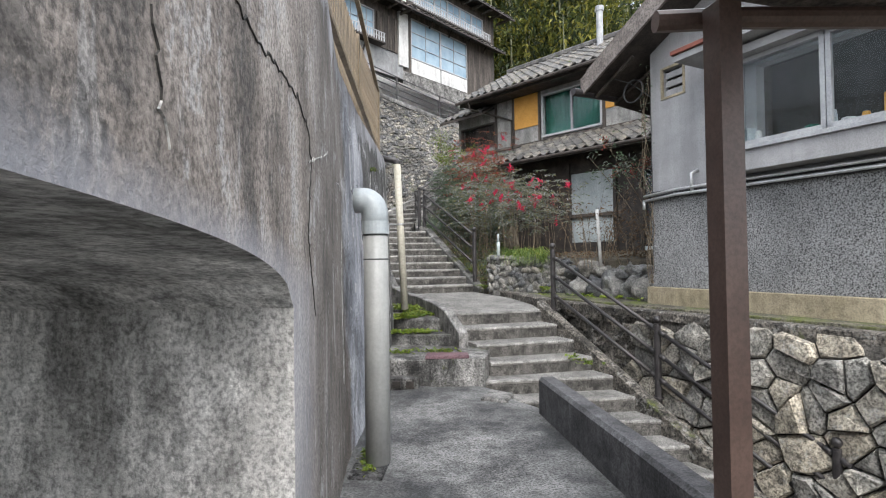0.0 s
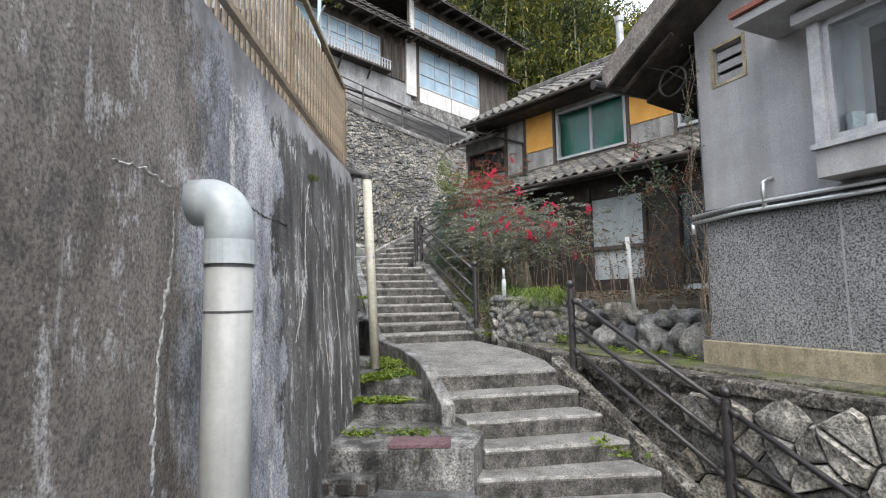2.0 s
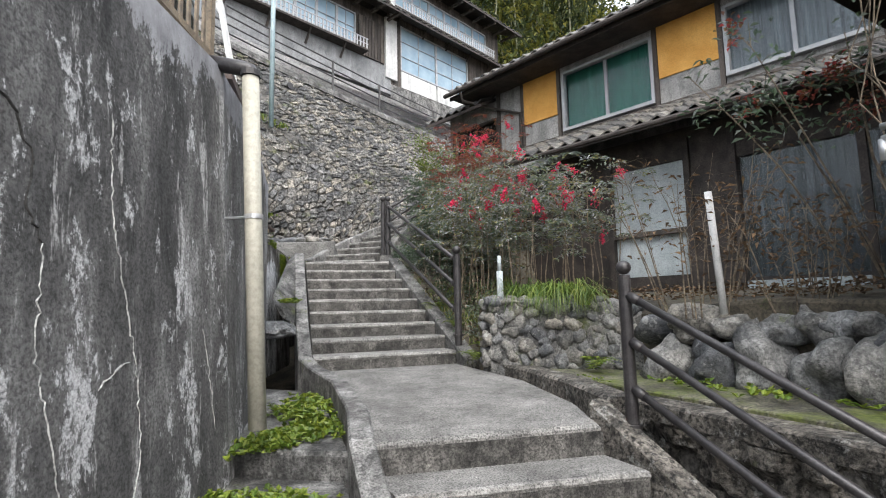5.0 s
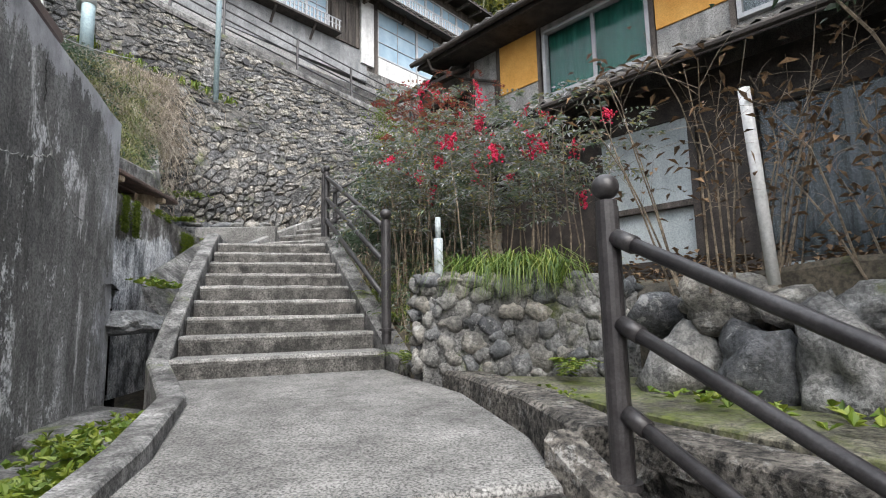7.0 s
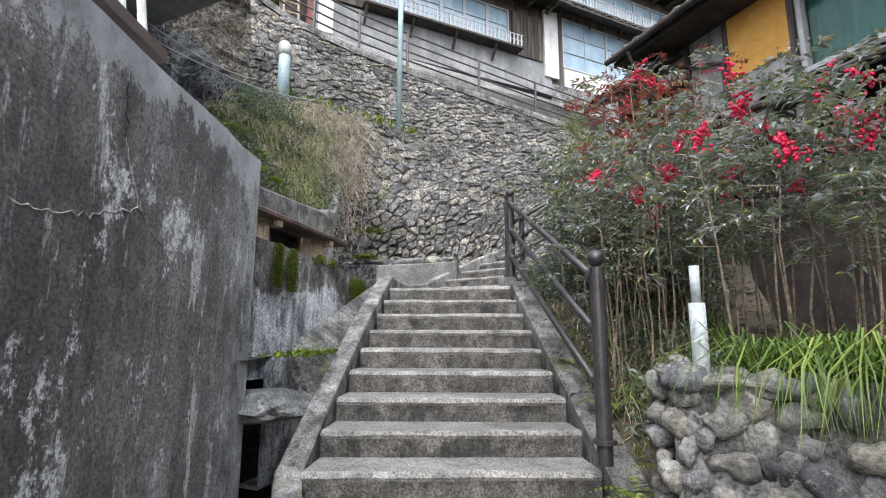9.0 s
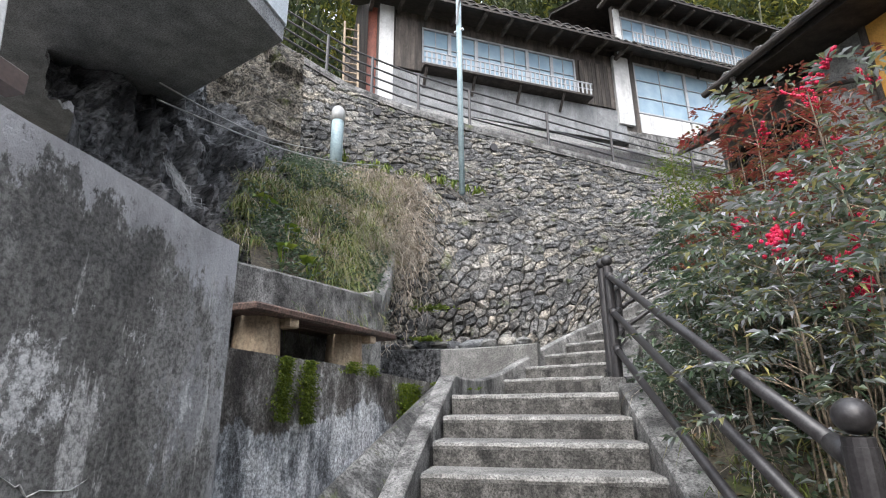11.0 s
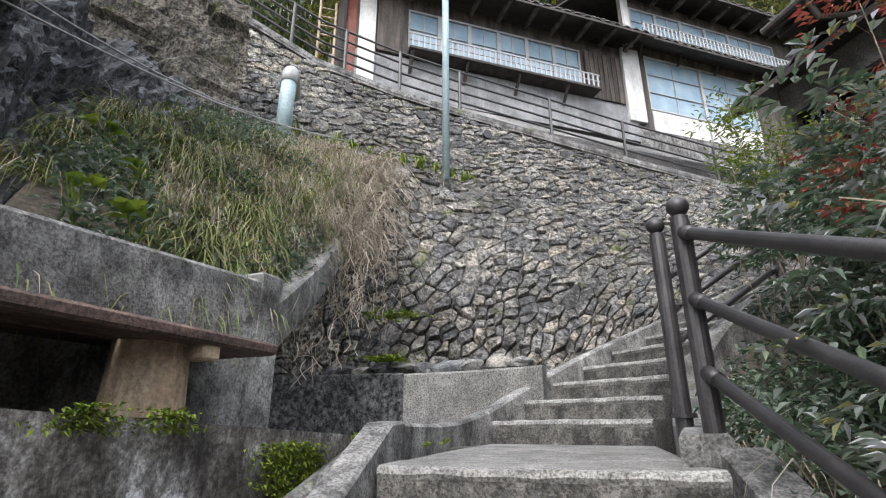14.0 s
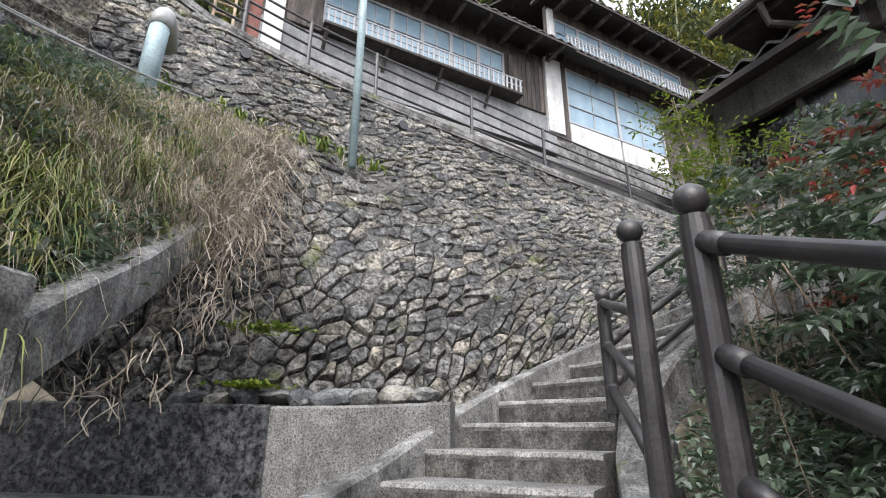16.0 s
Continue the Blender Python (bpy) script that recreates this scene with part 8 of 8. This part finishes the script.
crack([(5.77, 3.08), (5.83, 2.91), (5.98, 2.81), (6.06, 2.65), (6.03, 2.49), (6.11, 2.36)], 0.010, "crack", OPEN)
crack([(6.11, 2.36), (6.09, 1.99), (6.18, 1.63), (6.25, 1.28)], 0.006, "lime", PALE)
crack([(5.75, 3.23), (5.63, 2.94), (5.59, 2.73), (5.58, 2.42), (5.50, 2.25), (5.42, 2.06), (5.27, 1.88)], 0.010, "lime", PALE)
crack([(6.48, 2.97), (6.49, 2.56), (6.54, 2.35), (6.68, 1.83), (6.71, 1.46), (6.64, 1.14)], 0.006, "lime", PALE)
crack([(6.42, 1.78), (6.50, 1.84), (6.62, 1.88)], 0.009, "lime", PALE)
crack([(3.54, 2.6), (3.55, 2.42), (3.48, 2.22), (3.43, 1.97), (3.41, 1.71), (3.40, 1.2)], 0.022, "lime", PALE)
crack([(3.04, 2.71), (3.26, 2.73), (3.42, 2.71), (3.59, 2.70)], 0.008, "lime", PALE)
crack([(4.18, 2.80), (4.59, 2.77), (5.16, 2.77)], 0.006, "crack", OPEN)
wall_tuft = bmesh.new()
tuft(wall_tuft, (wall_x(5.81) + lean_back(5.81, 3.27), 5.81, 3.27), rng, 40, 0.09, 0.008, 1.2, 1.2)
solid("wall_tuft", wall_tuft, M["grass"], "small yellowish tuft growing from a crack", "weed")
crack([(7.3, 2.0), (7.38, 1.75), (7.45, 1.4)], 0.004, "lime", PALE)
crack([(0.60, 2.75), (0.72, 2.75), (0.83, 2.75), (1.14, 2.78), (1.41, 2.79), (1.69, 2.73), (1.77, 2.60), (1.66, 2.26), (1.87, 1.89)], 0.008, "crack", OPEN)
crack([(0.21, 2.40), (0.22, 2.37), (0.24, 2.33)], 0.004, "lime", PALE)
crack([(0.17, 2.53), (0.20, 2.45), (0.21, 2.40)], 0.003, "crack", OPEN)
crack([(1.68, 2.59), (2.31, 2.75), (2.46, 2.80)], 0.004, "lime", PALE)

# ---- the single stones of the great wall nearest the path ----
rng = random.Random(71)
for c, poly in NEAR_STONES:
    part("stone", stone_mesh(bmesh.new(), c, poly, PLACE0, rng, 0.014, 0.055), M["stone"], great)
